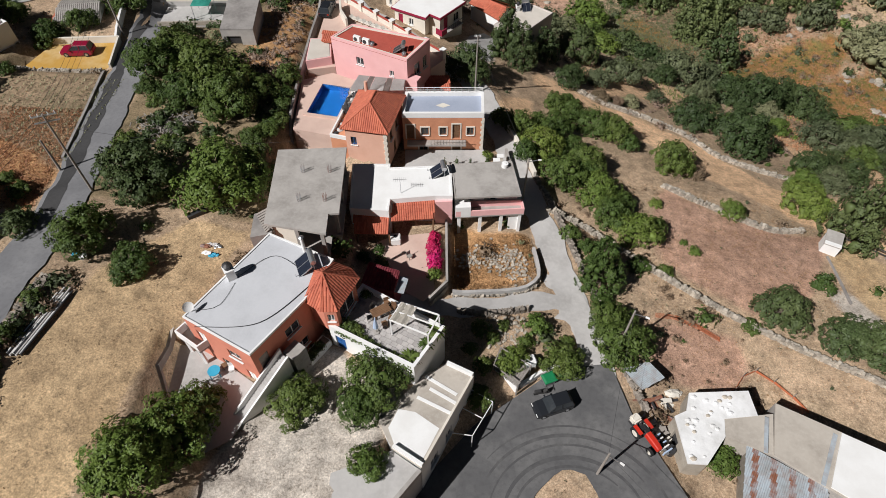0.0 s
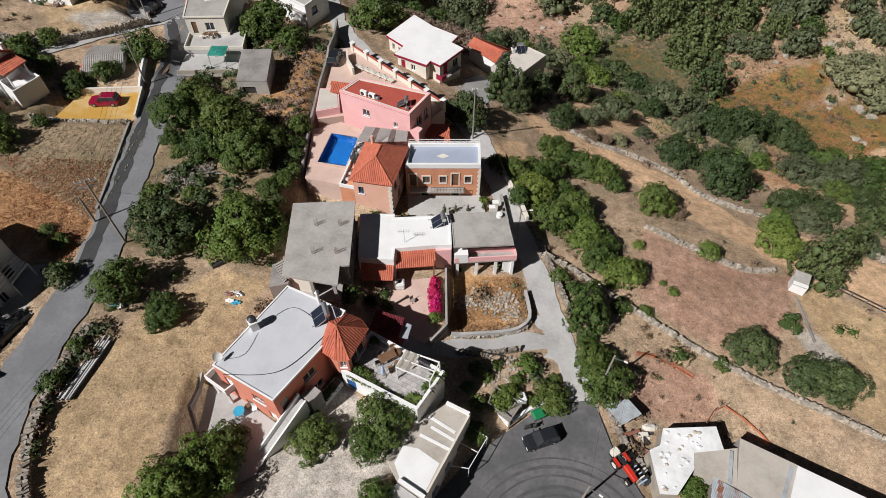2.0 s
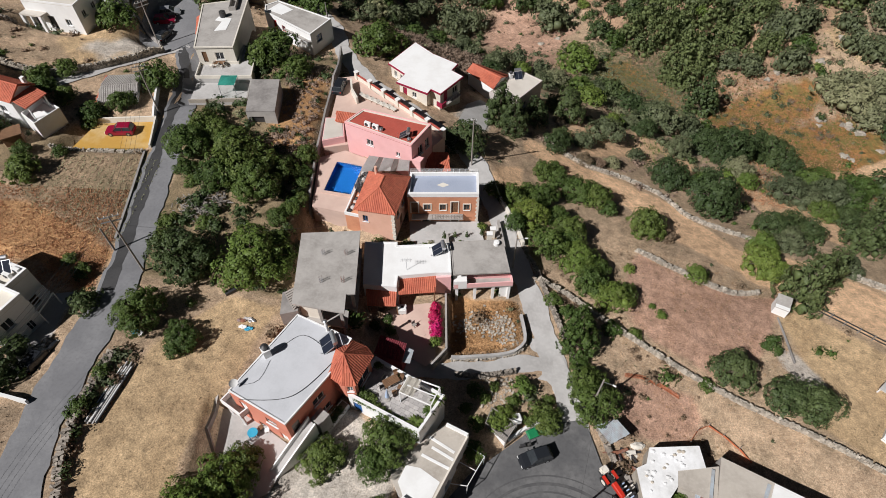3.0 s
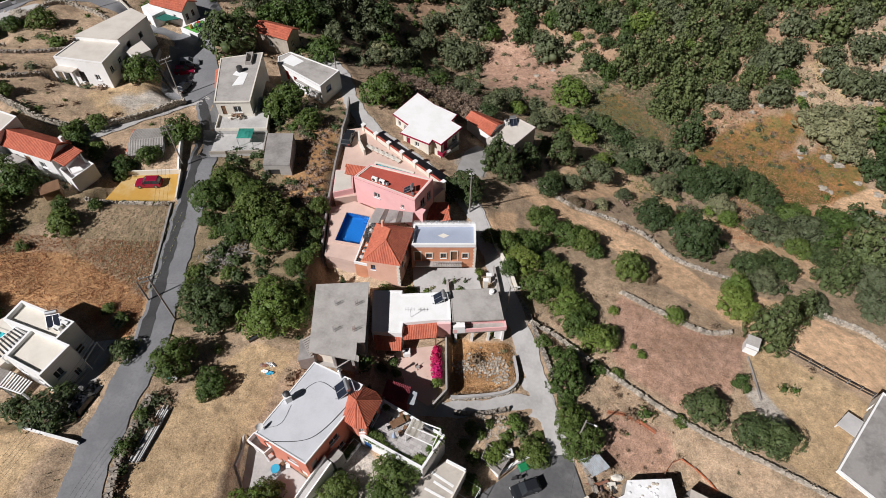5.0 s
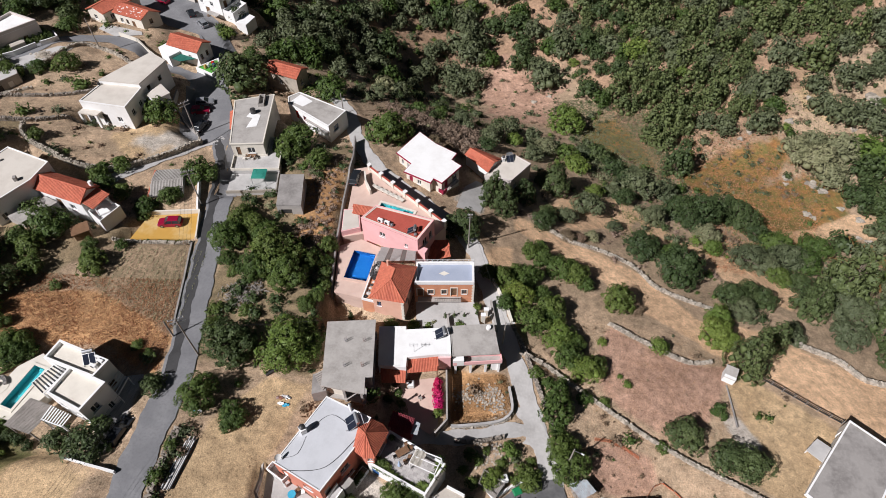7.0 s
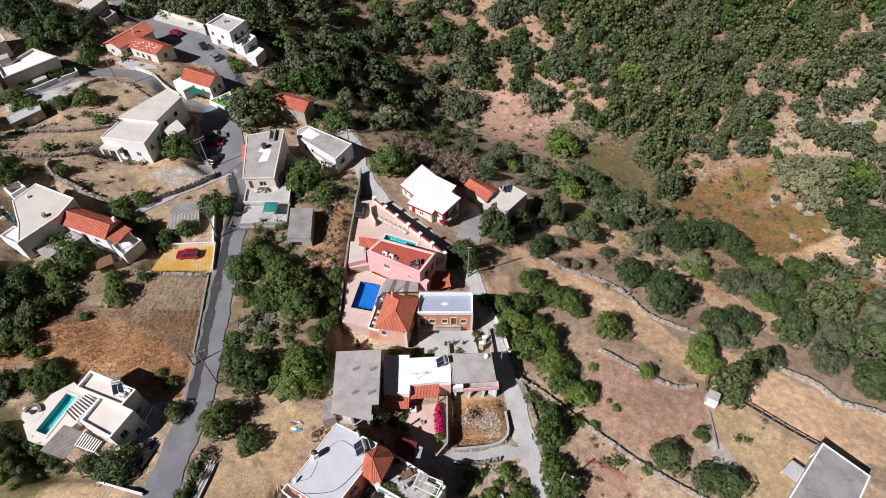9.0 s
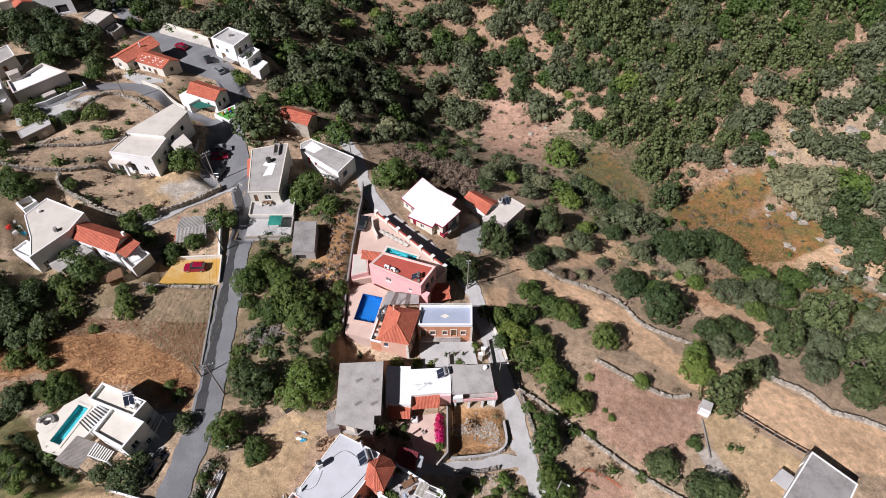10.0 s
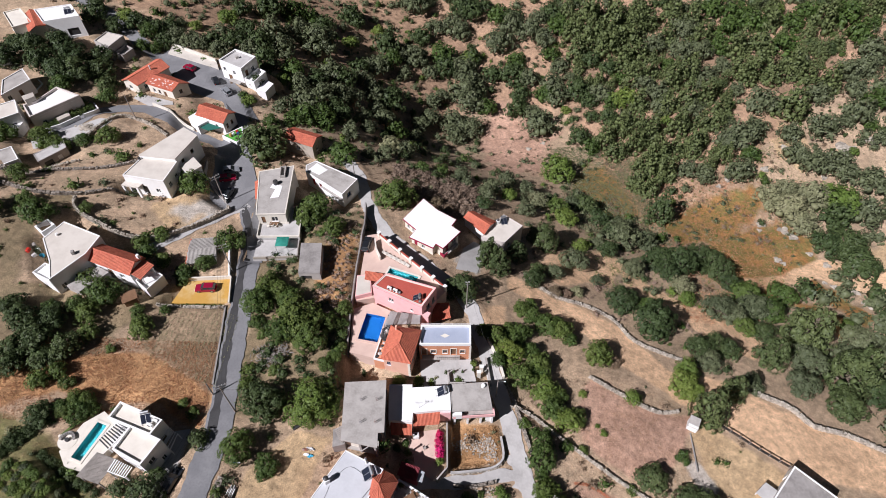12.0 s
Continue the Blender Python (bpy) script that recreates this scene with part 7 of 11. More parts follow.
part("terrace_slab", prism(bmesh.new(), TS, 4.0, 7.1), "concrete_road", gh)
part("terrace_wall", ring(bmesh.new(), inset(TS, -0.03), 7.05, 7.6, 0.18), "cream", gh)
part("paint_patch", prism(bmesh.new(), [(-39.6, 94.0), (-37.6, 94.4), (-37.4, 98.0), (-39.8, 98.6), (-40.2, 97.4), (-38.9, 97.0)], 10.5, 10.53), "white", gh, "pale patched area of the roof")
roof_tank(-39.0, 98.6, 10.5, 0.55, 1.0)
bm = ring(bmesh.new(), [(-38.4, 100.5), (-37.2, 100.7), (-37.4, 104.0), (-38.7, 103.8)], 10.4, 11.2, 0.15)
part("stair_well", bm, "concrete", gh)
for k in range(4):
    chair(-39.6 + 0.8 * k, 88.3 + 0.2 * (k % 2), 7.12, 40 * k, "cloth", "cream cushioned chair on the roof terrace")
table(-38.3, 88.8, 7.12, 0, 2.0, 0.8, "wood", "wooden table on the long house's terrace")
low = thing("lower_terrace", -37, 83.5, 5.5, "pale concrete lower terrace with a white wall", "terrace")
part("slab", prism(bmesh.new(), [(-41.6, 79.8), (-32.0, 80.2), (-32.2, 85.3), (-41.6, 85.2)], 4.0, 6.3), "concrete_road", low)
part("edge_wall", beam(bmesh.new(), (-41.5, 79.9, 6.6), (-32.1, 80.3, 6.6), 0.25, 0.6), "stone", low)
part("side_wall", beam(bmesh.new(), (-32.1, 80.3, 6.6), (-32.3, 85.2, 6.6), 0.25, 0.6), "concrete", low)
aw = thing("teal_awning", -35.3, 83.6, 6.1, "square teal green awning on thin posts", "awning")
bm = bmesh.new()
g = [[bm.verts.new((-36.8 + 2.7 * i / 4, 81.8 + 2.7 * j / 4, 8.3 + 0.25 * math.sin(i * 0.8) * math.sin(j * 0.8))) for j in range(5)] for i in range(5)]
for i in range(4):
    for j in range(4):
        bm.faces.new((g[i][j], g[i + 1][j], g[i + 1][j + 1], g[i][j + 1]))
bmesh.ops.solidify(bm, geom=bm.faces[:], thickness=0.04)
part("cloth", bm, "teal_cloth", aw)
for x in (-36.7, -34.2):
    for y in (81.9, 84.4):
        part("post", box(bmesh.new(), (x, y, 6.0), (0.07, 0.07, 2.3)), "metal", aw)
house("flat_shed", "square shed with a brown-grey flat concrete roof", [(-30.3, 73.8), (-25.8, 73.8), (-26.4, 81.8), (-30.9, 81.8)], 6.0, 9.3, "concrete", "concrete_dark", [(0, 0.6, 2.6, 0.6, 2.4, "hole")], parapet=0)
WF = [(-33.9, 106.3), (-24.2, 98.6), (-21.0, 103.8), (-31.9, 110.2), (-34.2, 108.6)]
wf = house("low_white_house", "low white house with a patchy grey roof and red door", WF, 1.5, 6.8, "white", "concrete", [(0, 2.0, 3.0, 2.6, 4.8, "door", "tractor_red"), (0, 4.4, 5.4, 3.2, 4.4, "window", "tractor_red"), (1, 1.5, 3.0, 3.0, 4.4, "window", "blue_paint")], parapet=0.12)
part("paint_patch", prism(bmesh.new(), [(-33.4, 107.0), (-30.5, 105.2), (-28.6, 107.0), (-31.6, 109.4)], 6.99, 7.015), "white", wf, "white patch on the roof")
part("front_lip", prism(bmesh.new(), [(-30.0, 102.6), (-24.6, 98.2), (-23.8, 99.4), (-29.2, 103.8)], 5.4, 5.6), "concrete", wf)
tile_house("stone_cottage", "stone cottage with a red tiled roof among trees", [(-41.6, 120.6), (-34.2, 117.4), (-32.4, 121.4), (-40.0, 124.6)], -0.5, 5.4, 1.3, "stone", [(1, 1.4, 2.3, 3.2, 4.6), (1, 1.6, 2.4, 0.8, 2.2, "hole"), (0, 3.0, 4.0, 3.2, 4.4)])
c3 = tile_house("white_tiled_cottage", "white cottage with a red tiled roof and green shade net", [(-64.7, 125.4), (-57.2, 122.1), (-55.2, 126.2), (-63.4, 130.0)], 4.5, 9.2, 1.4, "white", [(0, 5.4, 6.2, 2.2, 3.4), (1, 0.8, 1.6, 2.2, 3.6, "window", "wood"), (1, 2.6, 3.4, 2.2, 3.6, "window", "wood")])
part("flat_wing", prism(bmesh.new(), [(-67.4, 125.6), (-63.8, 121.8), (-61.9, 123.9), (-65.0, 128.6)], 4.5, 8.3), "white", c3)
part("shade_net", prism(bmesh.new(), [(-64.0, 122.4), (-61.2, 120.9), (-57.8, 122.0), (-62.0, 124.0)], 7.6, 7.66), "green_cloth", c3)
play = thing("play_yard", -54.4, 120.6, 5.5, "bright green turf play yard with coloured toys and a curved wall", "play area")
PY = [(-57.2, 120.2), (-53.4, 117.8), (-52.4, 120.2), (-53.4, 123.4)]
part("turf", prism(bmesh.new(), PY, 4.5, 6.3), "play_green", play)
part("kerb", ring(bmesh.new(), inset(PY, -0.3), 4.5, 6.6, 0.3), "white", play)
for k, (x, y, mm) in enumerate(((-54.0, 121.6, "tractor_red"), (-53.6, 120.8, "blue_paint"), (-54.8, 120.6, "white"), (-55.4, 120.2, "yellow_floor"))):
    t = thing("toy", x, y, 6.3, "small %s plastic toy on the turf" % ("red", "blue", "white", "yellow")[k], "toy", "toys on the turf")
    bm = box(bmesh.new(), (x, y, 6.3), (0.7, 0.6, 0.9), 25 * k)
    bmesh.ops.bevel(bm, geom=bm.edges[:], offset=0.12, segments=2, affect="EDGES")
    part("body", bm, mm, t)
FW = [(-64.1, 148.2), (-56.9, 143.9), (-53.9, 149.9), (-60.6, 153.6)]
cw = house("corner_white_house", "white two-storey flat-roofed house with a roof terrace", FW, 3.8, 9.9, "white", "concrete_road", [(0, 1.0, 2.0, 3.6, 4.8), (0, 4.6, 5.6, 3.6, 4.8), (1, 1.2, 2.4, 3.2, 5.2, "door", "wood"), (1, 3.8, 5.0, 3.6, 4.8), (0, 2.4, 3.8, 0.9, 2.9, "door", "wood")], parapet=0.45, pw=0.3)
CT = [(-56.6, 143.6), (-53.6, 142.0), (-51.2, 147.0), (-54.0, 149.0)]
part("terrace_block", prism(bmesh.new(), CT, 3.8, 6.6), "white", cw)
part("terrace_wall", ring(bmesh.new(), CT, 6.55, 7.5, 0.2), "white", cw)
part("annex", prism(bmesh.new(), [(-53.4, 141.6), (-50.6, 140.4), (-49.0, 144.4), (-51.4, 146.2)], 2.2, 5.2), "white", cw)
part("stair_hood", box(bmesh.new(), (-59.2, 149.6, 10.0), (0.9, 0.7, 0.8), 30), "concrete", cw)
part("entrance_canopy", prism(bmesh.new(), [(-60.6, 145.2), (-57.4, 143.2), (-58.0, 142.1), (-61.3, 144.0)], 6.4, 6.55), "concrete", cw)
tile_house("orange_tiled_house", "cream house with a bright orange tiled roof", [(-82.7, 135.4), (-76.8, 143.6), (-81.2, 147.0), (-87.3, 137.6)], 7.8, 11.2, 1.3, "cream", [(3, 1.6, 2.6, 1.2, 2.4), (0, 1.6, 2.6, 1.2, 2.4), (0, 6.4, 7.4, 0.9, 2.2)])
flue(-80.6, 141.2, 11.9, 1.3)
od = tile_house("old_tiled_house", "cream house with a weathered red tiled roof and stones on it", [(-80.6, 136.6), (-72.9, 133.2), (-69.6, 136.6), (-77.5, 140.6)], 7.6, 10.9, 1.4, "cream", [(0, 1.4, 2.3, 1.0, 2.2), (0, 5.0, 6.0, 0.1, 2.2, "door", "wood"), (0, 3.2, 4.0, 1.0, 2.2, "window", "wood"), (1, 1.8, 2.7, 1.4, 2.6, "window", "wood")])
rs = random.Random(4)
bm = bmesh.new()
for k in range(26):
    u, v = rs.uniform(0.06, 0.94), rs.uniform(0.06, 0.9)
    box(bm, (-80.6 + 7.7 * u + 1.55 * v, 136.6 - 3.4 * u + 1.85 * v, 11.0 + 1.35 * v), (0.36, 0.3, 0.16), rs.uniform(0, 90))
part("roof_stones", bm, "white", od, "pale stones weighing down the tiles")
sheet("cottage_court", [(-83.6, 135.6), (-73.2, 132.0), (-72.6, 130.6), (-79.0, 130.0), (-84.2, 133.4)], 8.42, "concrete_road", "pale concrete court below the cottages", "court")
PF = [(-101.0, 116.2), (-92.1, 124.9), (-99.4, 128.4), (-102.4, 122.6), (-104.8, 121.0)]
house("low_flat_house", "low pale house with a worn flat concrete roof", [(-113.0, 129.4), (-110.3, 123.0), (-105.9, 129.6), (-110.0, 134.4)], hz(-110, 129) - 1.0, hz(-110, 129) + 3.0, "white", "concrete", [(1, 1.0, 2.0, 2.0, 3.2), (1, 4.0, 4.9, 1.2, 3.2, "door", "wood")], parapet=0.2)
pf = house("pale_flat_house", "long pale grey house with a white flat roof and deep parapets", PF, 10.6, 15.0, "grey_plaster", "white", [(0, 2.0, 3.0, 1.6, 2.8), (0, 8.4, 9.4, 0.6, 2.6, "door", "wood"), (4, 1.6, 2.6, 1.6, 2.8)], parapet=0.6, pw=0.35)
part("roof_room", prism(bmesh.new(), [(-103.6, 121.2), (-101.9, 122.8), (-103.0, 124.4), (-105.2, 122.8)], 15.1, 17.0), "screed", pf, "dark brown roof shed")
part("garden_store", prism(bmesh.new(), [(-96.2, 118.2), (-94.0, 120.4), (-94.9, 121.5), (-97.2, 119.5)], 10.6, 13.0), "screed", pf)
house("low_barn", "low grey barn with a pale flat roof", [(-96.4, 105.2), (-94.2, 102.6), (-89.6, 107.6), (-91.4, 110.4)], 10.5, 13.4, "concrete", "concrete_road", [(1, 1.0, 3.0, 0.4, 2.2, "hole"), (1, 4.2, 5.2, 0.4, 2.2, "door", "white")], parapet=0.1)
gb = house("grey_block_house", "grey unfinished block house with a flat roof", [(-100.3, 153.7), (-95.1, 150.3), (-92.8, 156.4), (-98.5, 158.4)], 7.6, 12.7, "concrete", "beige_roof", [(0, 1.5, 3.0, 1.4, 3.4, "hole"), (0, 4.2, 5.6, 1.4, 3.4, "hole")], parapet=0.3)
part("stair_tower", prism(bmesh.new(), [(-94.6, 151.4), (-91.6, 149.6), (-89.9, 153.4), (-92.9, 155.4)], 7.6, 10.0), "concrete", gb)
part("stair_wall", ring(bmesh.new(), [(-94.6, 151.4), (-91.6, 149.6), (-89.9, 153.4), (-92.9, 155.4)], 9.95, 10.9, 0.25), "concrete", gb)
house("distant_white_house", "white flat-roofed house with a shaded terrace", [(-112.7, 154.7), (-103.6, 157.8), (-108.5, 164.2), (-118.0, 161.2)], 12.0, 18.0, "white", "white", [(0, 1.0, 3.4, 1.0, 3.2, "hole"), (0, 5.0, 8.0, 1.0, 3.2, "hole"), (1, 2.0, 3.0, 2.0, 3.4)], parapet=0.3)
solar_heater(-107.5, 159.7, 18.2, 20)
tile_house("distant_tiled_house", "small house with an orange tiled roof", [(-120.3, 159.5), (-115.2, 151.1), (-112.3, 154.2), (-117.6, 162.1)], 12.0, 17.6, 0.9, "cream")
house("distant_flat_house", "cream flat-roofed house at the village edge", [(-126.4, 160.0), (-120.1, 152.1), (-115.9, 154.9), (-122.5, 162.4)], 12.0, 17.8, "cream", "cream", [(0, 2, 3, 2, 3.4)], parapet=0.3)
CP = [(-82.9, 158.3), (-66.0, 150.6), (-67.3, 153.8), (-82.7, 162.4)]
tagged(part("raised_walk", prism(bmesh.new(), CP, 4.2, 6.15), "beige_roof"), "pale paved raised walk beside the parking place", "pavement", kind="structure")
plaster_wall("wall_car_park", "cream parapet wall along the raised walk", [(-82.7, 162.3), (-74.9, 158.2), (-67.4, 153.9)], 0.8, 0.4, "cream", 6.1)
sheet("parking_place", [(-83.0, 161.8), (-67.1, 152.8), (-58.1, 142.6), (-50.5, 129.3), (-53.2, 126.2), (-60.4, 135.0), (-70.0, 139.2), (-79.8, 148.6), (-86.0, 155.6)], 0, "asphalt_old", "grey paved parking place in the upper village", "parking", follow=True)
sheet("barn_yard", [(-101.6, 113.0), (-95, 116.4), (-90.9, 119.0), (-87.4, 121.4), (-83.9, 120.5), (-87.1, 115.5), (-92.2, 112.0), (-99.4, 109.5)], 0, "concrete_road", "pale concrete yard below the pink house", "yard", follow=True)
plaster_wall("wall_lane_upper", "cream wall above the upper lane", [(-77.9, 130.4), (-72.5, 127.6), (-66.0, 123.4)], 0.9, 0.3, "cream")
plaster_wall("wall_garden_lower", "white garden wall below the pale flat-roofed house", [(-100.9, 114.6), (-95.6, 117.6), (-92.2, 121.0)], 1.2, 0.25, "white")
plaster_wall("wall_garden_upper", "curved white garden wall at the lane's corner", [(-91.4, 121.4), (-89.4, 122.8), (-88.8, 124.3), (-91.2, 127.2)], 1.2, 0.25, "white")
stone_wall("wall_lane_field", "dry stone wall beside the upper lane", [(-70, 117), (-76, 121.4), (-82, 123.0), (-86.6, 117.6), (-88, 113)], 0.8, 0.6, "stone")
stone_wall("wall_barn_field", "dry stone wall below the grey barn", [(-86, 104.6), (-91, 102.6), (-97, 99.6), (-104, 98)], 0.7, 0.6, "stone")
h1 = house("edge_house", "white house with a beige flat roof at the village edge", [(-108.2, 113.0), (-103.2, 116.6), (-106.4, 121.7), (-111.3, 118.6)], 11.6, 16.4, "white", "beige_roof", [(0, 1.2, 2.2, 1.6, 2.9), (0, 3.6, 4.6, 1.6, 2.9, "window", "blue_paint"), (1, 1.6, 2.6, 1.6, 2.9)], parapet=0.25)
part("porch", prism(bmesh.new(), [(-109.6, 111.2), (-103.6, 113.6), (-103.4, 116.4), (-108.3, 112.8)], 11.6, 14.2), "white", h1)
house("small_edge_house", "small pale house with a flat roof among trees", [(-101.0, 99.6), (-97.6, 102.0), (-101.2, 106.4), (-104.6, 104.2)], 11.6, 14.8, "white", "concrete", [(0, 1.0, 2.0, 1.0, 2.2)], parapet=0.2)
tb = thing("terrace_block", -113, 135.5, 11.4, "white terraced block with paved roof terraces", "house")
part("lower_terrace", prism(bmesh.new(), [(-118, 130.1), (-106.6, 129.6), (-106.3, 133.3), (-113.4, 139.6), (-120.9, 136.3)], 10.5, 12.6), "concrete_road", tb)
part("parapet", ring(bmesh.new(), [(-118, 130.05), (-106.5, 129.55), (-106.2, 133.3), (-113.4, 139.65), (-120.95, 136.3)], 12.55, 13.4, 0.22), "white", tb)
part("upper_room", prism(bmesh.new(), [(-121, 137), (-116.2, 139.4), (-118.4, 144.6), (-124.6, 145)], 11.0, 15.4), "white", tb)
part("upper_roof", prism(bmesh.new(), [(-121, 136.9), (-116.1, 139.4), (-118.3, 144.7), (-124.7, 145.1)], 15.4, 15.6), "beige_roof", tb)
for k in range(3):
    part("window", box(bmesh.new(), (-115.5 + 2.6 * k, 130.0, 11.2), (1.0, 0.1, 0.9)), "glass", tb)
for x, y, z, a in ((-113.5, 134.0, 12.6, 20), (-111.0, 132.6, 12.6, 80)):
    table(x, y, z, a, 1.6, 0.9, "white", "white garden table on the roof terrace")
for x, y, r, p, lab in ((-74.4, 150.6, 150, "red_paint", "red car in the upper parking place"), (-65.5, 145.0, 120, "dark_paint", "dark car beside the white corner house"), (-61.0, 139.4, 130, "silver", "silver car on the upper village road")):
    car(x, y, hz(x, y) + 0.13, r, p, lab, 4.1)
for x, y, r, p, lab in ((-52.8, 108.2, 12, "silver", "silver car parked at the road's edge"), (-53.0, 105.4, 10, "red_paint", "red hatchback parked at the road's edge"), (-51.6, 100.2, 75, "dark_paint", "dark car parked at the road's edge")):
    car(x, y, hz(x, y) + 0.08, r, p, lab, 4.0)
sheet("junction_paving", [(-47.6, 94), (-44.5, 101), (-48.5, 112), (-50.5, 118), (-57.5, 121), (-58.2, 116.5), (-56.4, 108), (-55.5, 98), (-50, 92.6)], 0, "asphalt_old", "wide grey asphalt junction", "road", follow=True)

# ---- field walls, fences and roadside things ----
stone_wall("wall_field", "long dry stone field wall", [(12.6, 48.8), (16.5, 47.0), (20.9, 43.4), (26.7, 38.9), (32.2, 34.6), (38.1, 30.8), (45.5, 26.7), (52, 22.5)], 0.7, 0.44)
stone_wall("wall_red_plot", "dry stone wall above the red soil plot", [(29.7, 56.9), (35.7, 53.0), (41.9, 49.6), (46.8, 50.0)], 0.7, 0.6)
stone_wall("wall_path", "rough dry stone wall along the sandy path", [(18.6, 84.4), (22.5, 81.0), (26.7, 78.9), (33.5, 77.7), (39.1, 74.4), (42.2, 68.8), (48.0, 65.6), (56, 62.5)], 0.6, 0.7, "stone")
stone_wall("wall_outer", "weathered dry stone wall at the wood's edge", [(62.0, 58.2), (67, 55.6), (72.3, 52.8), (75.2, 48.8), (82.1, 47.2), (92, 42.5)], 0.9, 0.8)
stone_wall("wall_lane", "crumbling stone wall beside the lane", [(11.6, 54.2), (13.4, 49.0), (15.2, 42.0), (16.6, 36.6), (17.6, 32.2), (18.4, 28.0), (19.8, 23.6)], 0.5, 0.6, "stone_dark")
stone_wall("wall_hay", "tumbled dry stone wall at the hay field's edge", [(-36.2, 32.0), (-36.9, 26.0), (-36.8, 20.5), (-35.4, 15.5), (-32.2, 9)], 0.45, 0.9, "stone_dark")
stone_wall("wall_house_slope", "grey stone wall below the white house", [(-50.6, 95.6), (-50.8, 91.6), (-59.9, 83.9), (-67.0, 82.0), (-74, 84.6), (-79.0, 87.2), (-80.5, 91)], 1.3, 0.5, "stone")
stone_wall("wall_upper_field", "old stone wall across the upper field", [(-74, 96), (-80, 92.5), (-88, 91), (-97, 93)], 0.7, 0.7, "stone_dark")
stone_wall("wall_mid_field", "old stone wall across the sloping field", [(-72, 107), (-80, 102), (-90, 99.5), (-100, 98)], 0.6, 0.7, "stone_dark")
stone_wall("wall_plough", "low stone edge under the ploughed plot", [(-57, 66), (-50, 66.3), (-44, 66.2)], 0.6, 0.6, "stone")
plaster_wall("wall_road_white", "low white wall along the village road", [(-46.6, 82.0), (-44.8, 73.6)], 1.1, 0.3, "white")
plaster_wall("wall_road_grey", "low grey wall along the village road", [(-44.0, 66.6), (-43.0, 58.0), (-42.0, 49.0)], 0.25, 0.3, "concrete_dark")
plaster_wall("wall_junction", "curved white wall at the junction", [(-57.6, 107.6), (-57.2, 103.6), (-54.9, 100.6), (-51.4, 97.2)], 1.2, 0.3, "concrete")
plaster_wall("wall_lane_west", "pale wall along the stone lane", [(8.2, 58.5), (8.9, 52.6)], 1.0, 0.3, "concrete")
plaster_wall("wall_lane_east", "pale parapet beside the lane", [(8.8, 63.2), (10.9, 57.6), (11.6, 54.4)], 0.9, 0.35, "cream")

fence = thing("wooden_fence", 59, 43.5, hz(59, 43.5), "dark rail fence with leaning pale props", "fence")
FP = [(51.2, 49.4), (53.1, 48.0), (56.8, 45.0), (60.8, 41.7), (64.7, 38.9)]
for (x0, y0), (x1, y1) in zip(FP, FP[1:]):
    for h in (0.5, 1.1):
        part("rail", beam(bmesh.new(), (x0, y0, hz(x0, y0) + h), (x1, y1, hz(x1, y1) + h), 0.12), "dark_metal", fence)
fl = smooth_line(FP, 1.6)
for x, y in fl:
    part("post", box(bmesh.new(), (x, y, hz(x, y) - 0.2), (0.12, 0.12, 1.5)), "grey_wood", fence)
for x, y in fl[1::1]:
    part("prop", beam(bmesh.new(), (x, y, hz(x, y) + 1.2), (x + 0.9, y + 1.3, hz(x + 0.9, y + 1.3)), 0.09), "cloth_grey", fence)

CHZ = hz(63, 34.5)
chapel = house("white_barn", "plain white building with a grey flat roof", [(52.8, 27.0), (58.6, 20.4), (69.6, 32.6), (64.0, 38.2)], CHZ - 0.6, -2.0, "white", "concrete_dark", [(3, 2.0, 3.2, 0.4, 2.4, "door", "white"), (3, 5.4, 6.4, 1.2, 2.2), (3, 9.6, 10.6, 1.2, 2.2)], parapet=0.14, pw=0.25)
part("side_roof", prism(bmesh.new(), [(58.0, 35.4), (55.6, 33.6), (57.4, 31.7), (59.6, 33.9)], CHZ + 1.9, CHZ + 2.05), "concrete_road", chapel)
for x, y in ((55.9, 33.6), (57.9, 35.2)):
    part("side_post", box(bmesh.new(), (x, y, CHZ - 0.3), (0.14, 0.14, 2.2)), "white", chapel)
SHZ = hz(48.2, 46.8)
shed = thing("white_hut", 48.2, 46.8, SHZ, "small white hut with a grey sloping roof", "hut")
part("wall", prism(bmesh.new(), rect(48.2, 46.7, 1.9, 2.0, -28), SHZ - 0.3, SHZ + 2.0), "white", shed)
m4 = pose(48.2, 46.8, SHZ + 2.02, 12, 0, -28)
part("roof", box(bmesh.new(), (0, 0, 0), (2.0, 2.3, 0.1), m=m4), "concrete", shed)
part("door", box(bmesh.new(), (47.75, 45.85, SHZ - 0.1), (0.8, 0.06, 1.8), -28), "wood", shed)

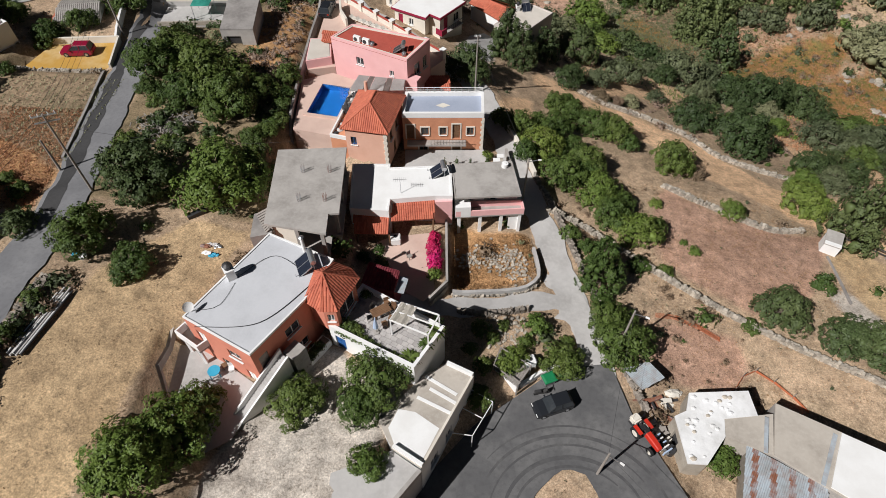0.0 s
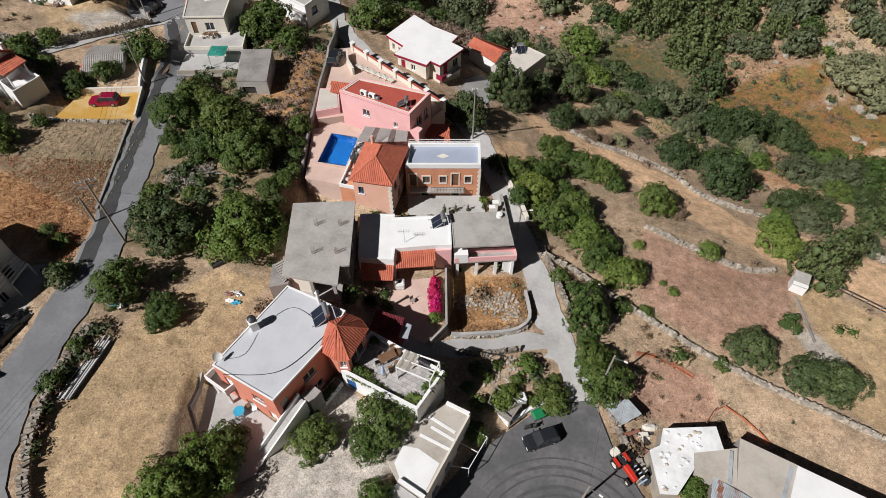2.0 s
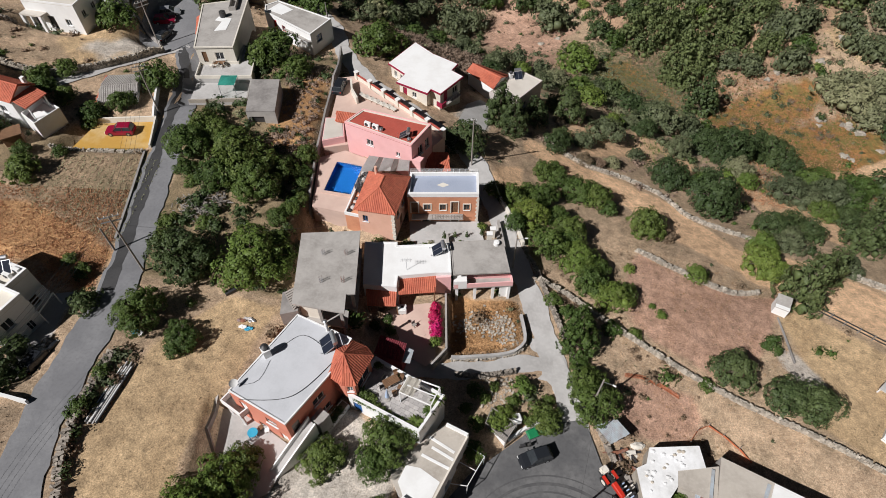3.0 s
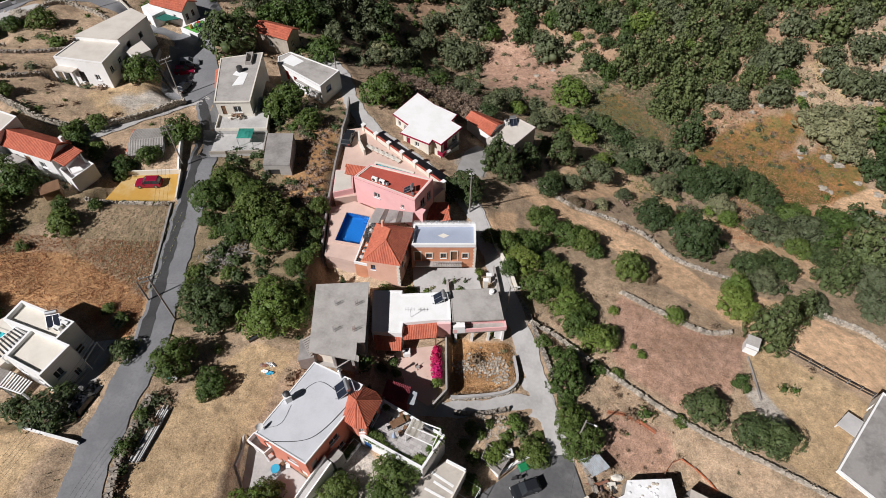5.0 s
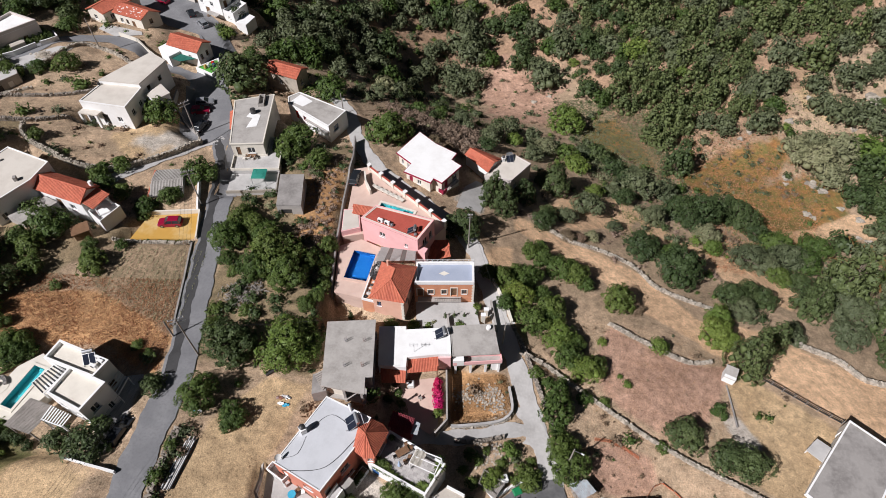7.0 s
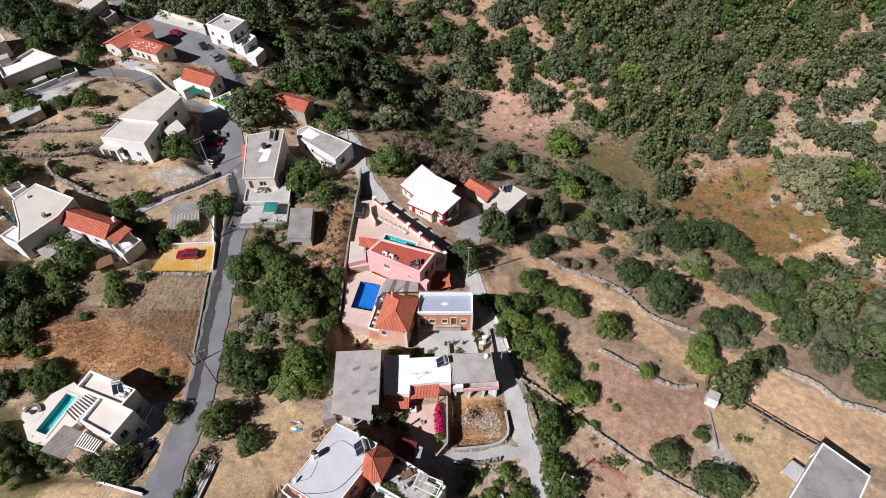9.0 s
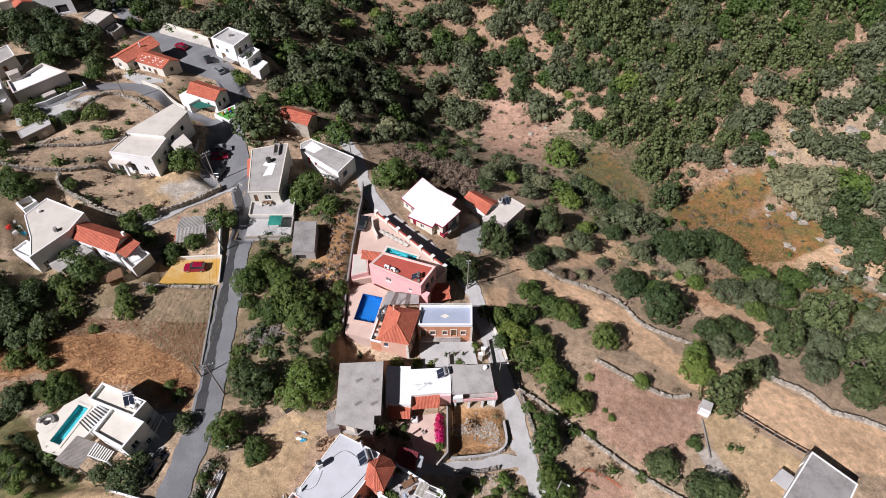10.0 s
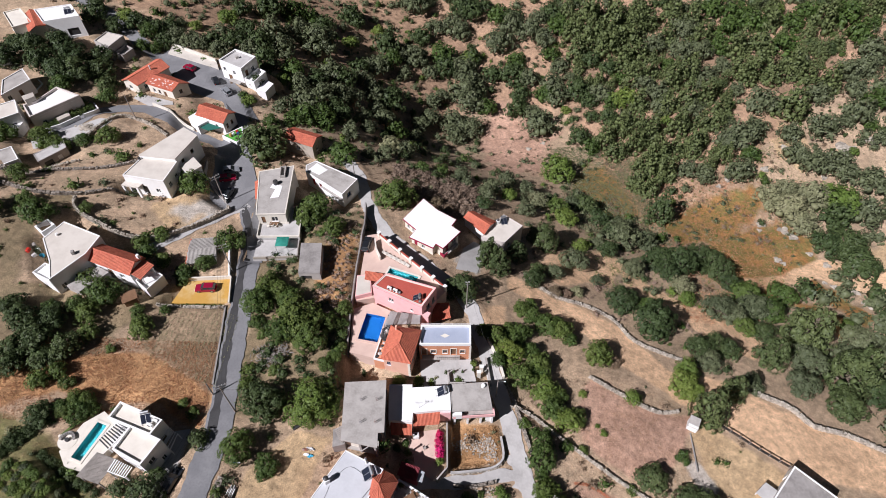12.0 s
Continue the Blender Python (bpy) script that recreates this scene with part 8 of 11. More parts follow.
# the cluttered yard by the bend
ruin = house("tarpaulin_roofed_barn", "low stone barn whose roof is covered with white tarpaulin", [(21.6, 18.0), (23.3, 17.9), (25.6, 20.4), (26.0, 22.1), (29.2, 22.4), (29.1, 24.9), (23.4, 24.7), (22.7, 22.9), (21.5, 22.4)], -1.6, 1.2, "stone", "tarp", [(8, 1.0, 2.2, 0.2, 2.0, "hole")], parapet=0)
for k in range(46):
    x, y = rng.uniform(21.8, 28.8), rng.uniform(18.3, 24.6)
    if float(sdf([(21.8, 18.2), (23.3, 18.2), (25.5, 20.6), (25.9, 22.3), (29.0, 22.6), (28.9, 24.7), (23.6, 24.5), (22.9, 22.7), (21.7, 22.2)], np.array([x]), np.array([y]))[0]) < -0.15:
        bm = bmesh.new()
        bmesh.ops.create_icosphere(bm, subdivisions=1, radius=rng.uniform(0.12, 0.26))
        for v in bm.verts:
            v.co = Vector((v.co.x * 1.3, v.co.y, v.co.z * 0.5)) * (1 + 0.3 * noise.noise(v.co * 5 + Vector((k, 0, 0)))) + Vector((x, y, 1.42))
        part("weight_stone", bm, "tarp" if k % 3 else "stone", ruin)
barn = house("long_grey_barn", "long barn with a cracked grey roof and a white end", [(31.2, 23.6), (29.4, 18.7), (33.2, 15.8), (37, 13), (41.5, 17.8), (36.2, 20.8)], -2.2, 1.3, "concrete", "screed", parapet=0.0)
part("white_roof", prism(bmesh.new(), [(36.2, 20.7), (33.3, 15.9), (37.1, 13.1), (44, 8), (50, 13)], 1.3, 1.56), "white", barn)
part("white_roof_wall", prism(bmesh.new(), inset([(36.2, 20.7), (33.3, 15.9), (37.1, 13.1), (44, 8), (50, 13)], 0.1), -2.2, 1.3), "concrete", barn)
part("mid_roof", prism(bmesh.new(), [(25.9, 22.1), (30.7, 22.6), (29.4, 18.7), (27.3, 19.7), (25.6, 20.5)], -2.0, 1.35), "screed", barn)
for a, b, w in (((29.9, 22.2), (28.7, 18.9), 0.35), ((35.6, 20.6), (32.7, 16.1), 0.4)):
    part("tin_seam", beam(bmesh.new(), (*a, 1.5), (*b, 1.5), w, 0.05), "tin", barn, "blue-grey tin strip along the roof joint")
rusty = thing("rusty_sheet_roof", 29, 17, -1.5, "low roof of rusty and blue-grey corrugated sheets", "roof")
for k in range(13):
    u = k / 13
    a, b = Vector((27.4, 19.7, 1.15)).lerp(Vector((33.2, 15.9, 1.15)), u), Vector((25.6, 14.6, 0.75)).lerp(Vector((31.6, 11.0, 0.75)), u)
    e1 = (Vector((33.2, 15.9, 1.15)) - Vector((27.4, 19.7, 1.15))) / 13
    q = [b, b + e1 * 1.03, a + e1 * 1.03, a]
    part("corrugated_sheet", slope(bmesh.new(), [p + Vector((0, 0, 0.02 * (k % 3))) for p in q], 0.18, 9.0, 0.04), "rust" if k % 3 == 1 else "tin", rusty)
part("rear_wall", prism(bmesh.new(), [(26.0, 14.7), (31.6, 11.3), (33.0, 15.7), (27.5, 19.3)], -2.0, 0.7), "stone_dark", rusty)
lean = thing("tin_lean_to", 19.8, 26.9, hz(19.8, 26.9), "tin sheet lean-to among the trees", "shed")
lz0 = hz(19.8, 26.9)
for k in range(4):
    u = k / 4
    p0, p1 = Vector((17.9, 27.6, lz0 + 1.5)).lerp(Vector((19.3, 25.4, lz0 + 1.5)), u), Vector((20.4, 28.2, lz0 + 1.9)).lerp(Vector((21.5, 26.6, lz0 + 1.9)), u)
    d = (Vector((19.3, 25.4, 0)) - Vector((17.9, 27.6, 0))) / 4
    part("corrugated_sheet", slope(bmesh.new(), [p0, p0 + d * 1.04, p1 + d * 1.0, p1], 0.16, 9, 0.04), "tin", lean)
for x, y in ((18.2, 27.4), (19.3, 25.8), (20.3, 27.9), (21.2, 26.6)):
    part("post", box(bmesh.new(), (x, y, lz0 - 0.3), (0.1, 0.1, 1.9)), "grey_wood", lean)
wk = thing("tarp_bundle", 22.9, 25.8, hz(22.9, 25.8), "pale yellow tarpaulin bundle", "bundle")
bm = bmesh.new()
bmesh.ops.create_icosphere(bm, subdivisions=3, radius=0.5)
for v in bm.verts:
    v.co = Vector((v.co.x * 1.8, v.co.y * 0.9, abs(v.co.z) * 0.9)) * (1 + 0.3 * noise.noise(v.co * 4)) + Vector((22.9, 25.8, hz(22.9, 25.8) - 0.05))
part("cloth", bm, "cloth", wk)
for k in range(34):
    x, y = rng.uniform(19.2, 23.0), rng.uniform(21.0, 25.6)
    if x < 21.6 or y > 23.2:
        z = hz(x, y)
        j = thing("scrap", x, y, z, ("grey weathered plank", "rusty metal bar", "pale broken board", "dark scrap of plastic")[k % 4] + " in the cluttered yard", "scrap", "scrap in the yard")
        bm = box(bmesh.new(), (x, y, z + 0.02 * (k % 5)), (rng.uniform(0.5, 1.8), rng.uniform(0.1, 0.5), rng.uniform(0.06, 0.5)), rng.uniform(0, 180))
        part("piece", bm, ("grey_wood", "rust", "cloth", "dark_metal")[k % 4], j)
barrel_z = hz(21.3, 19.8)
roof_tank(21.0, 19.9, barrel_z - 0.05, 0.5, 1.0, "dark plastic barrel beside the tractor")
net = thing("orange_net_fence", 30, 27.5, hz(30, 27.5), "sagging orange plastic net on stakes", "fence")
NP = [(29.2, 26.2), (30.6, 27.8), (32.1, 28.4), (33.6, 27.2), (35.0, 25.6), (36.0, 24.0)]
for (x0, y0), (x1, y1) in zip(NP, NP[1:]):
    bm = bmesh.new()
    for k in range(9):
        z = 0.04 + 0.04 * k
        beam(bm, (x0, y0, hz(x0, y0) + z), (x1, y1, hz(x1, y1) + z * 0.6), 0.03)
    for k in range(10):
        a = Vector((x0, y0)).lerp(Vector((x1, y1)), k / 10)
        beam(bm, (a.x, a.y, hz(a.x, a.y)), (a.x, a.y, hz(a.x, a.y) + 0.36), 0.035)
    part("mesh_panel", bm, "net", net)
    part("stake", box(bmesh.new(), (x0, y0, hz(x0, y0) - 0.2), (0.06, 0.06, 1.1)), "grey_wood", net)
net2 = thing("orange_net_fence", 26.5, 33.2, hz(26.5, 33.2), "collapsed orange plastic net along the plot edge", "fence")
NP = [(23.0, 34.6), (25.2, 34.4), (27.6, 33.2), (29.4, 31.8)]
for (x0, y0), (x1, y1) in zip(NP, NP[1:]):
    bm = bmesh.new()
    for k in range(6):
        z = 0.05 + 0.06 * k
        beam(bm, (x0, y0 + 0.07 * k, hz(x0, y0) + z), (x1, y1 + 0.07 * k, hz(x1, y1) + z), 0.03)
    part("mesh_panel", bm, "net", net2)

# the red tractor
tz = -0.38
tr = thing("tractor", 18.9, 20.9, tz, "old red tractor with a pale fuel tank parked on the verge", "tractor", rz=-62)
m = tr.matrix_world.copy()
bm = loft(bmesh.new(), [[m @ Vector((x, a * w, h)) for a, h in ((-1, 0.75), (1, 0.75), (1, top), (0.7, top + 0.08), (-0.7, top + 0.08), (-1, top))] for x, w, top in ((-0.1, 0.3, 1.3), (0.9, 0.3, 1.3), (1.55, 0.26, 1.2), (1.65, 0.2, 1.1))])
part("bonnet", bm, "tractor_red", tr)
part("chassis", box(bmesh.new(), (0.2, 0, 0.55), (2.9, 0.4, 0.35), m=m), "dark_metal", tr)
part("seat", box(bmesh.new(), (-0.75, 0, 1.0), (0.45, 0.5, 0.14), m=m), "black", tr)
part("steering_wheel", tube(bmesh.new(), m @ Vector((-0.3, 0, 1.45)), m @ Vector((-0.27, 0, 1.5)), 0.22, 0.22, 14), "black", tr)
for s in (-1, 1):
    part("mudguard", box(bmesh.new(), (-0.75, s * 0.62, 1.18), (1.0, 0.36, 0.08), m=m), "tractor_red", tr)
    for px, r, w in ((-0.75, 0.62, 0.34), (1.25, 0.4, 0.22)):
        t, r2 = bmesh.new(), bmesh.new()
        wheelset(t, r2, m, px, s * 0.68, r, w)
        wl = part("wheel", t, "black", tr)
        part("rim", r2, "cream", wl)
part("exhaust", tube(bmesh.new(), m @ Vector((1.0, 0.2, 1.3)), m @ Vector((1.0, 0.2, 2.0)), 0.05, 0.05, 8), "dark_metal", tr)
ft = thing("fuel_tank", 18.1, 22.5, tz, "pale dented spray tank behind the tractor", "tank", rz=-60)
bm = box(bmesh.new(), (0, 0, 0.5), (0.8, 1.0, 0.7), m=ft.matrix_world)
bmesh.ops.bevel(bm, geom=bm.edges[:], offset=0.15, segments=2, affect="EDGES")
part("body", bm, "cream", ft)
part("stand", box(bmesh.new(), (0, 0, 0), (0.6, 0.8, 0.52), m=ft.matrix_world), "dark_metal", ft)
fm = thing("farm_implement", 20.1, 20.2, tz, "white-grey farm implement frame beside the tractor", "implement", rz=-60)
for k in range(5):
    part("bar", box(bmesh.new(), (-0.8 + 0.4 * k, 0, 0.25), (0.12, 1.0, 0.5), m=fm.matrix_world), "white" if k % 2 else "blue_cloth", fm)
part("frame", box(bmesh.new(), (0, 0, 0.1), (2.0, 0.2, 0.3), m=fm.matrix_world), "metal", fm)

# bins, car and clutter at the corner
for x, y, mm, lab in ((10.4, 26.6, "green_plastic", "grey wheeled waste bin with a bright green lid"), (11.8, 27.2, "green_dark", "olive green wheeled waste bin")):
    b = thing("waste_bin", x, y, -0.38, lab, "bin", "bins at the corner", rz=22)
    m = b.matrix_world.copy()
    bm = loft(bmesh.new(), [[m @ Vector((sx * w, sy * d, z)) for sx, sy in ((-1, -1), (1, -1), (1, 1), (-1, 1))] for z, w, d in ((0.15, 0.5, 0.36), (1.05, 0.62, 0.5))])
    part("body", bm, "metal" if mm == "green_plastic" else "green_dark", b)
    bm = loft(bmesh.new(), [[m @ Vector((sx * w, sy * d, z)) for sx, sy in ((-1, -1), (1, -1), (1, 1), (-1, 1))] for z, w, d in ((1.05, 0.68, 0.56), (1.15, 0.66, 0.54), (1.24, 0.5, 0.36))])
    part("lid", bm, mm, b)
    for sx in (-0.42, 0.42):
        for sy in (-0.3, 0.3):
            part("wheel", tube(bmesh.new(), m @ Vector((sx, sy - 0.03, 0.08)), m @ Vector((sx, sy + 0.03, 0.08)), 0.08, 0.08, 8), "black", b)
car(10.5, 24.0, -0.385, 198, "dark_paint", "black estate car parked at the hairpin bend", 3.9, 1.7, 1.6)
mb = thing("scooter", 9.6, 25.4, -0.38, "dark scooter parked beside the black car", "scooter", rz=10)
m = mb.matrix_world.copy()
part("body", loft(bmesh.new(), [[m @ Vector((x, s * w, z)) for s, z in ((-1, lo), (1, lo), (1, hi), (-1, hi))] for x, w, lo, hi in ((-0.7, 0.14, 0.45, 0.8), (-0.1, 0.16, 0.35, 0.78), (0.15, 0.15, 0.25, 0.4), (0.5, 0.13, 0.3, 0.95))]), "dark_metal", mb)
part("handlebar", beam(bmesh.new(), m @ Vector((0.5, -0.35, 1.02)), m @ Vector((0.5, 0.35, 1.02)), 0.05), "black", mb)
for px in (-0.55, 0.6):
    part("wheel", tube(bmesh.new(), m @ Vector((px, -0.06, 0.24)), m @ Vector((px, 0.06, 0.24)), 0.24, 0.24, 14), "black", mb)
water_tank(8.6, 28.2, hz(8.6, 28.2), 15)
dk = thing("plank_shelter", 6.6, 27.3, -0.3, "weathered plank platform with a low rail", "platform")
DQ = [(4.9, 27.3), (7.1, 25.3), (8.5, 27.2), (5.7, 29.2)]
for k in range(12):
    u = (k + 0.5) / 12
    a, b = Vector(DQ[0]).lerp(Vector(DQ[1]), u), Vector(DQ[3]).lerp(Vector(DQ[2]), u)
    part("plank", beam(bmesh.new(), (*a, 1.3), (*b, 1.3), 0.22, 0.05), "grey_wood", dk)
for x, y in DQ:
    part("post", box(bmesh.new(), (x, y, -0.6), (0.12, 0.12, 2.7)), "grey_wood", dk)
for a, b in zip(DQ, DQ[1:] + DQ[:1]):
    part("rail", beam(bmesh.new(), (*a, 2.05), (*b, 2.05), 0.09), "grey_wood", dk)
bm = prism(bmesh.new(), [(5.1, 27.2), (7.1, 25.5), (8.2, 27.2), (5.8, 28.9)], -0.6, 1.22)
part("stone_base", bm, "white", dk)
plaster_wall("wall_corner", "low whitewashed wall by the bins", [(7.6, 26.1), (9.6, 27.4), (12.6, 28.6)], 0.7, 0.35, "white", -0.4)
stone_wall("wall_garden_slope", "rough stone terrace wall in the garden", [(1.6, 33.2), (5.0, 33.4), (9.2, 34.4)], 0.6, 0.5, "stone_dark")
cs = []
for k in range(160):
    x, y = rng.uniform(4.5, 8.6), rng.uniform(29.5, 33.4)
    s = rng.uniform(0.1, 0.35)
    cs.append((x, y, hz(x, y) - 0.04, s, s * 0.8, s * 0.6, rng.uniform(0, 3)))
stones("loose_stones", "loose pale stones on the garden slope", cs, "stone", "stones")

# pipes at the hay field, odds and ends
for k in range(8):
    p = thing("pipe", -35.3 + 0.16 * k, 27.2, hz(-35, 27.2), ("long white plastic pipe lying by the field", "long dark metal pipe lying by the field")[k % 2], "pipe", "pipes by the hay field")
    a, b = Vector((-36.0 + 0.16 * k, 24.0 - 0.1 * (k % 3), 0)), Vector((-34.6 + 0.16 * k, 30.4 + 0.3 * (k % 3), 0))
    a.z, b.z = hz(a.x, a.y) + 0.22 + 0.06 * (k % 2), hz(b.x, b.y) + 0.25
    part("tube", tube(bmesh.new(), a, b, 0.1, 0.1, 10), ("white", "dark_metal", "cloth_grey")[k % 3], p)
for k, (x, y, mm) in enumerate(((-22.9, 36.6, "cyan"), (-23.9, 37.6, "rust"), (-22.8, 37.7, "metal"), (-23.3, 37.9, "cloth_grey"), (-23.6, 36.8, "white"))):
    j = thing("field_junk", x, y, hz(x, y), ("blue plastic sheet", "rusty scrap sheet", "grey metal drum", "grey cloth heap", "white bucket")[k] + " at the field edge", "junk", "junk at the field edge")
    bm = bmesh.new()
    bmesh.ops.create_icosphere(bm, subdivisions=3, radius=0.3)
    for v in bm.verts:
        v.co = Vector((v.co.x * 1.5, v.co.y * 0.8, abs(v.co.z) * 0.5)) * (1 + 0.9 * noise.noise(v.co * 4 + Vector((k, 3, 0)))) + Vector((x, y, hz(x, y) - 0.03))
    part("heap", bm, mm, j)
bench = thing("trough", -25.6, 41.6, hz(-25.6, 41.6), "dark wooden trough in the dry field", "trough", rz=38)
m = bench.matrix_world.copy()
part("body", box(bmesh.new(), (0, 0, 0.1), (2.0, 0.55, 0.4), m=m), "dark_metal", bench)
part("feet", box(bmesh.new(), (0, 0, -0.1), (1.6, 0.3, 0.22), m=m), "grey_wood", bench)
for k, (x, y, mm) in enumerate(((-34.8, 34.9, "cyan"), (-34.1, 34.7, "white"))):
    j = thing("tub", x, y, hz(x, y), ("blue plastic tub by the trees", "white plastic tub by the trees")[k], "tub")
    part("bowl", tube(bmesh.new(), (x, y, hz(x, y) - 0.02), (x, y, hz(x, y) + 0.4), 0.28, 0.36, 14), mm, j)
cs = []
for k in range(240):
    a = rng.normal(size=2)
    cx, cy = ((-32.4, 54.6), (-34.0, 55.6), (-31.0, 56.4))[k % 3]
    x, y = cx + a[0] * 0.9, cy + a[1] * 0.9
    s = rng.uniform(0.3, 1.1)
    cs.append((x, y, hz(x, y) + rng.uniform(0, 0.5), s, 0.1, 0.1, rng.uniform(0, 6)))
stones("brushwood", "heap of grey cut branches", cs, "grey_wood", "brushwood")
gr = []
for k in range(260):
    a = rng.normal(size=2)
    x, y = -89.5 + a[0] * 0.9, 117.6 + a[1] * 0.7
    s = rng.uniform(0.2, 0.5)
    gr.append((x, y, hz(x, y) + max(0, 0.6 - 0.4 * float(np.hypot(*a))) - 0.05, s, s, s * 0.7, rng.uniform(0, 6)))
stones("gravel_heap", "heap of pale gravel in the upper field", gr, "stone", "gravel")

# boulders on the far slope
for k, (x, y, s) in enumerate(((138.4, 157.5, 2.6), (148.0, 160.3, 1.6), (118.6, 159.1, 1.2), (109.3, 150.0, 1.2), (101.0, 111.9, 1.1), (102.4, 110.6, 0.8), (101.0, 126.6, 1.3), (107.8, 124.7, 1.5), (110.1, 122.2, 1.3),
                               (113.1, 115.7, 0.9), (116.7, 111.4, 1.1), (121.9, 95.9, 1.6), (120.4, 100.8, 1.2), (114.8, 102.6, 0.9), (112.6, 104.0, 0.7), (99.8, 124.2, 0.7), (140.3, 129.4, 1.2), (30.5, 165, 0.9), (36, 168.5, 0.8), (96, 146, 1.0), (92, 143, 0.8), (128, 146, 0.9))):
    z = hz(x, y)
    b = thing("boulder", x, y, z, "pale grey limestone boulder on the slope", "boulder", "boulders on the slope")
    bm = bmesh.new()
    for q in range(4):
        c = Vector((math.cos(q * 2.1 + k), math.sin(q * 2.1 + k), 0)) * s * (0.75 if q else 0)
        lump = bmesh.ops.create_icosphere(bm, subdivisions=3, radius=s * (0.75 if q == 0 else 0.5))["verts"]
        for v in lump:
            n = 1 + 0.5 * noise.noise(v.co * (1.6 / s) + Vector((k, q, 0))) + 0.25 * noise.noise(v.co * (4.5 / s) + Vector((q, k, 3)))
            v.co = Vector((v.co.x * 1.25, v.co.y * 0.85, min(v.co.z, s * 0.42) * 0.8)) * n + c + Vector((x, y, hz(x + c.x, y + c.y) + s * 0.05))
    part("rock", bm, "stone", b)

# poles and lines
pole(-36.6, 43.6, 10.2, 2.2, 20)
pole(-44.6, 75.5, 9.0, 2.0, 20, label="grey wooden power pole by the white wall")
pole(-52.0, 97.6, 9.0, 2.2, 40, label="grey wooden power pole at the junction")
pole(-79.5, 122.8, 8.0, 0, 40, label="bare wooden pole beside the upper lane")
pole(13.9, 17.7, 5.2, 0, -40, True, "short metal street lamp on the island in the bend", -0.5)
pole(18.0, 30.3, 7.6, 0, -30, True, "grey street lamp pole among the trees")
pole(4.6, 70.8, 9.5, 0.8, 0, label="slim pole beside the lane wall")
pole(-41.4, 47.0, 4.5, 0, 0, label="short leaning wooden post in the field")
pole(-23.0, 110.5, 6.0, 0, 0, label="bare grey post at the wood's edge")
za, zb, zc = hz(-36.6, 43.6) + 9.8, hz(-44.6, 75.5) + 8.7, hz(-52, 97.6) + 8.7
for off in (-0.9, -0.3, 0.3, 0.9):
    wire("power_cable", (-36.6 + off, 43.7, za), (-44.6 + off, 75.6, zb), 1.2)
    wire("power_cable", (-44.6 + off, 75.6, zb), (-52 + off, 97.6, zc), 0.8)
    wire("power_cable", (-36.6 + off, 43.7, za), (-50 + off, 5, 20), 1.5)
wire("power_cable", (-36.6, 43.6, za - 1), (-15, 49, 11.5), 1.2)
wire("power_cable", (18.0, 30.3, hz(18, 30.3) + 7.2), (13.9, 17.7, 4.4), 0.5)
wire("power_cable", (13.9, 17.7, 4.4), (22, 8, 4.5), 0.4)
wire("power_cable", (9.8, 50.5, hz(9.8, 50.5) + 6.6), (4.6, 70.8, hz(4.6, 70.8) + 9), 0.6)

plaster_wall("wall_hut", "thin dark wall running down from the hut", [(47.4, 45.2), (46.4, 37.4)], 0.35, 0.14, "concrete_dark")

# tyre marks in the bend, furrows in the ploughed plot
def arc_mark(cx, cy, r, a0, a1, w):
    bm = bmesh.new()
    n = 24
    rows = []
    for k in range(n + 1):
        a = radians(a0 + (a1 - a0) * k / n)
        ww = w * (0.5 + 0.5 * math.sin(math.pi * k / n))
        rows.append([bm.verts.new((cx + (r + s) * math.cos(a), cy + (r + s) * math.sin(a) * 0.9, -0.384)) for s in (-ww, ww)])
    for p, q in zip(rows, rows[1:]):
        bm.faces.new((p[0], p[1], q[1], q[0]))
    return tagged(part("tyre_mark", bm, "tyre"), "dark curved tyre mark on the asphalt", "tyre mark", "tyre marks in the bend", kind="structure")


M["tyre"] = mat("tyre_rubber_on_asphalt", (0.082, 0.081, 0.083), (0.115, 0.113, 0.112), (0.062, 0.061, 0.062), fine=4, coarse=0.6, bump=0.05)
for r, a0, a1, w in ((5.4, 40, 170, 0.14), (6.3, 20, 175, 0.22), (7.6, 30, 165, 0.12), (8.6, 10, 150, 0.2), (9.6, 50, 140, 0.1)):
    arc_mark(11.4, 13.5, r, a0, a1, w)

sheet("lane_apron", [(9.6, 34.2), (10.2, 36.7), (11.6, 39.5), (14.8, 38.0), (17.0, 31.0), (17.4, 28.4), (13.8, 29.0), (13.6, 33.2)], hz(13.5, 35) + 0.03, "concrete_road", "pale worn concrete apron where the lanes meet", "road")

# ---- trees ----
def unit_lump(n):
    bm = bmesh.new()
    if n:
        bmesh.ops.create_icosphere(bm, subdivisions=n, radius=1)
    else:
        bmesh.ops.create_cube(bm, size=1.2)
        bmesh.ops.triangulate(bm, faces=bm.faces[:])
    v, f = np.array([q.co[:] for q in bm.verts]), np.array([[q.index for q in g.verts] for g in bm.faces])
    bm.free()
    return v, f


LUMP, LUMP_SMALL = unit_lump(1), unit_lump(0)


def blob(rng, c, r, fine=True):
    """A lumpy inner mass of foliage."""
    v, f = LUMP if fine else LUMP_SMALL
    return v * (r * rng.uniform(0.7, 1.1, size=(len(v), 1))) + np.array(c), f


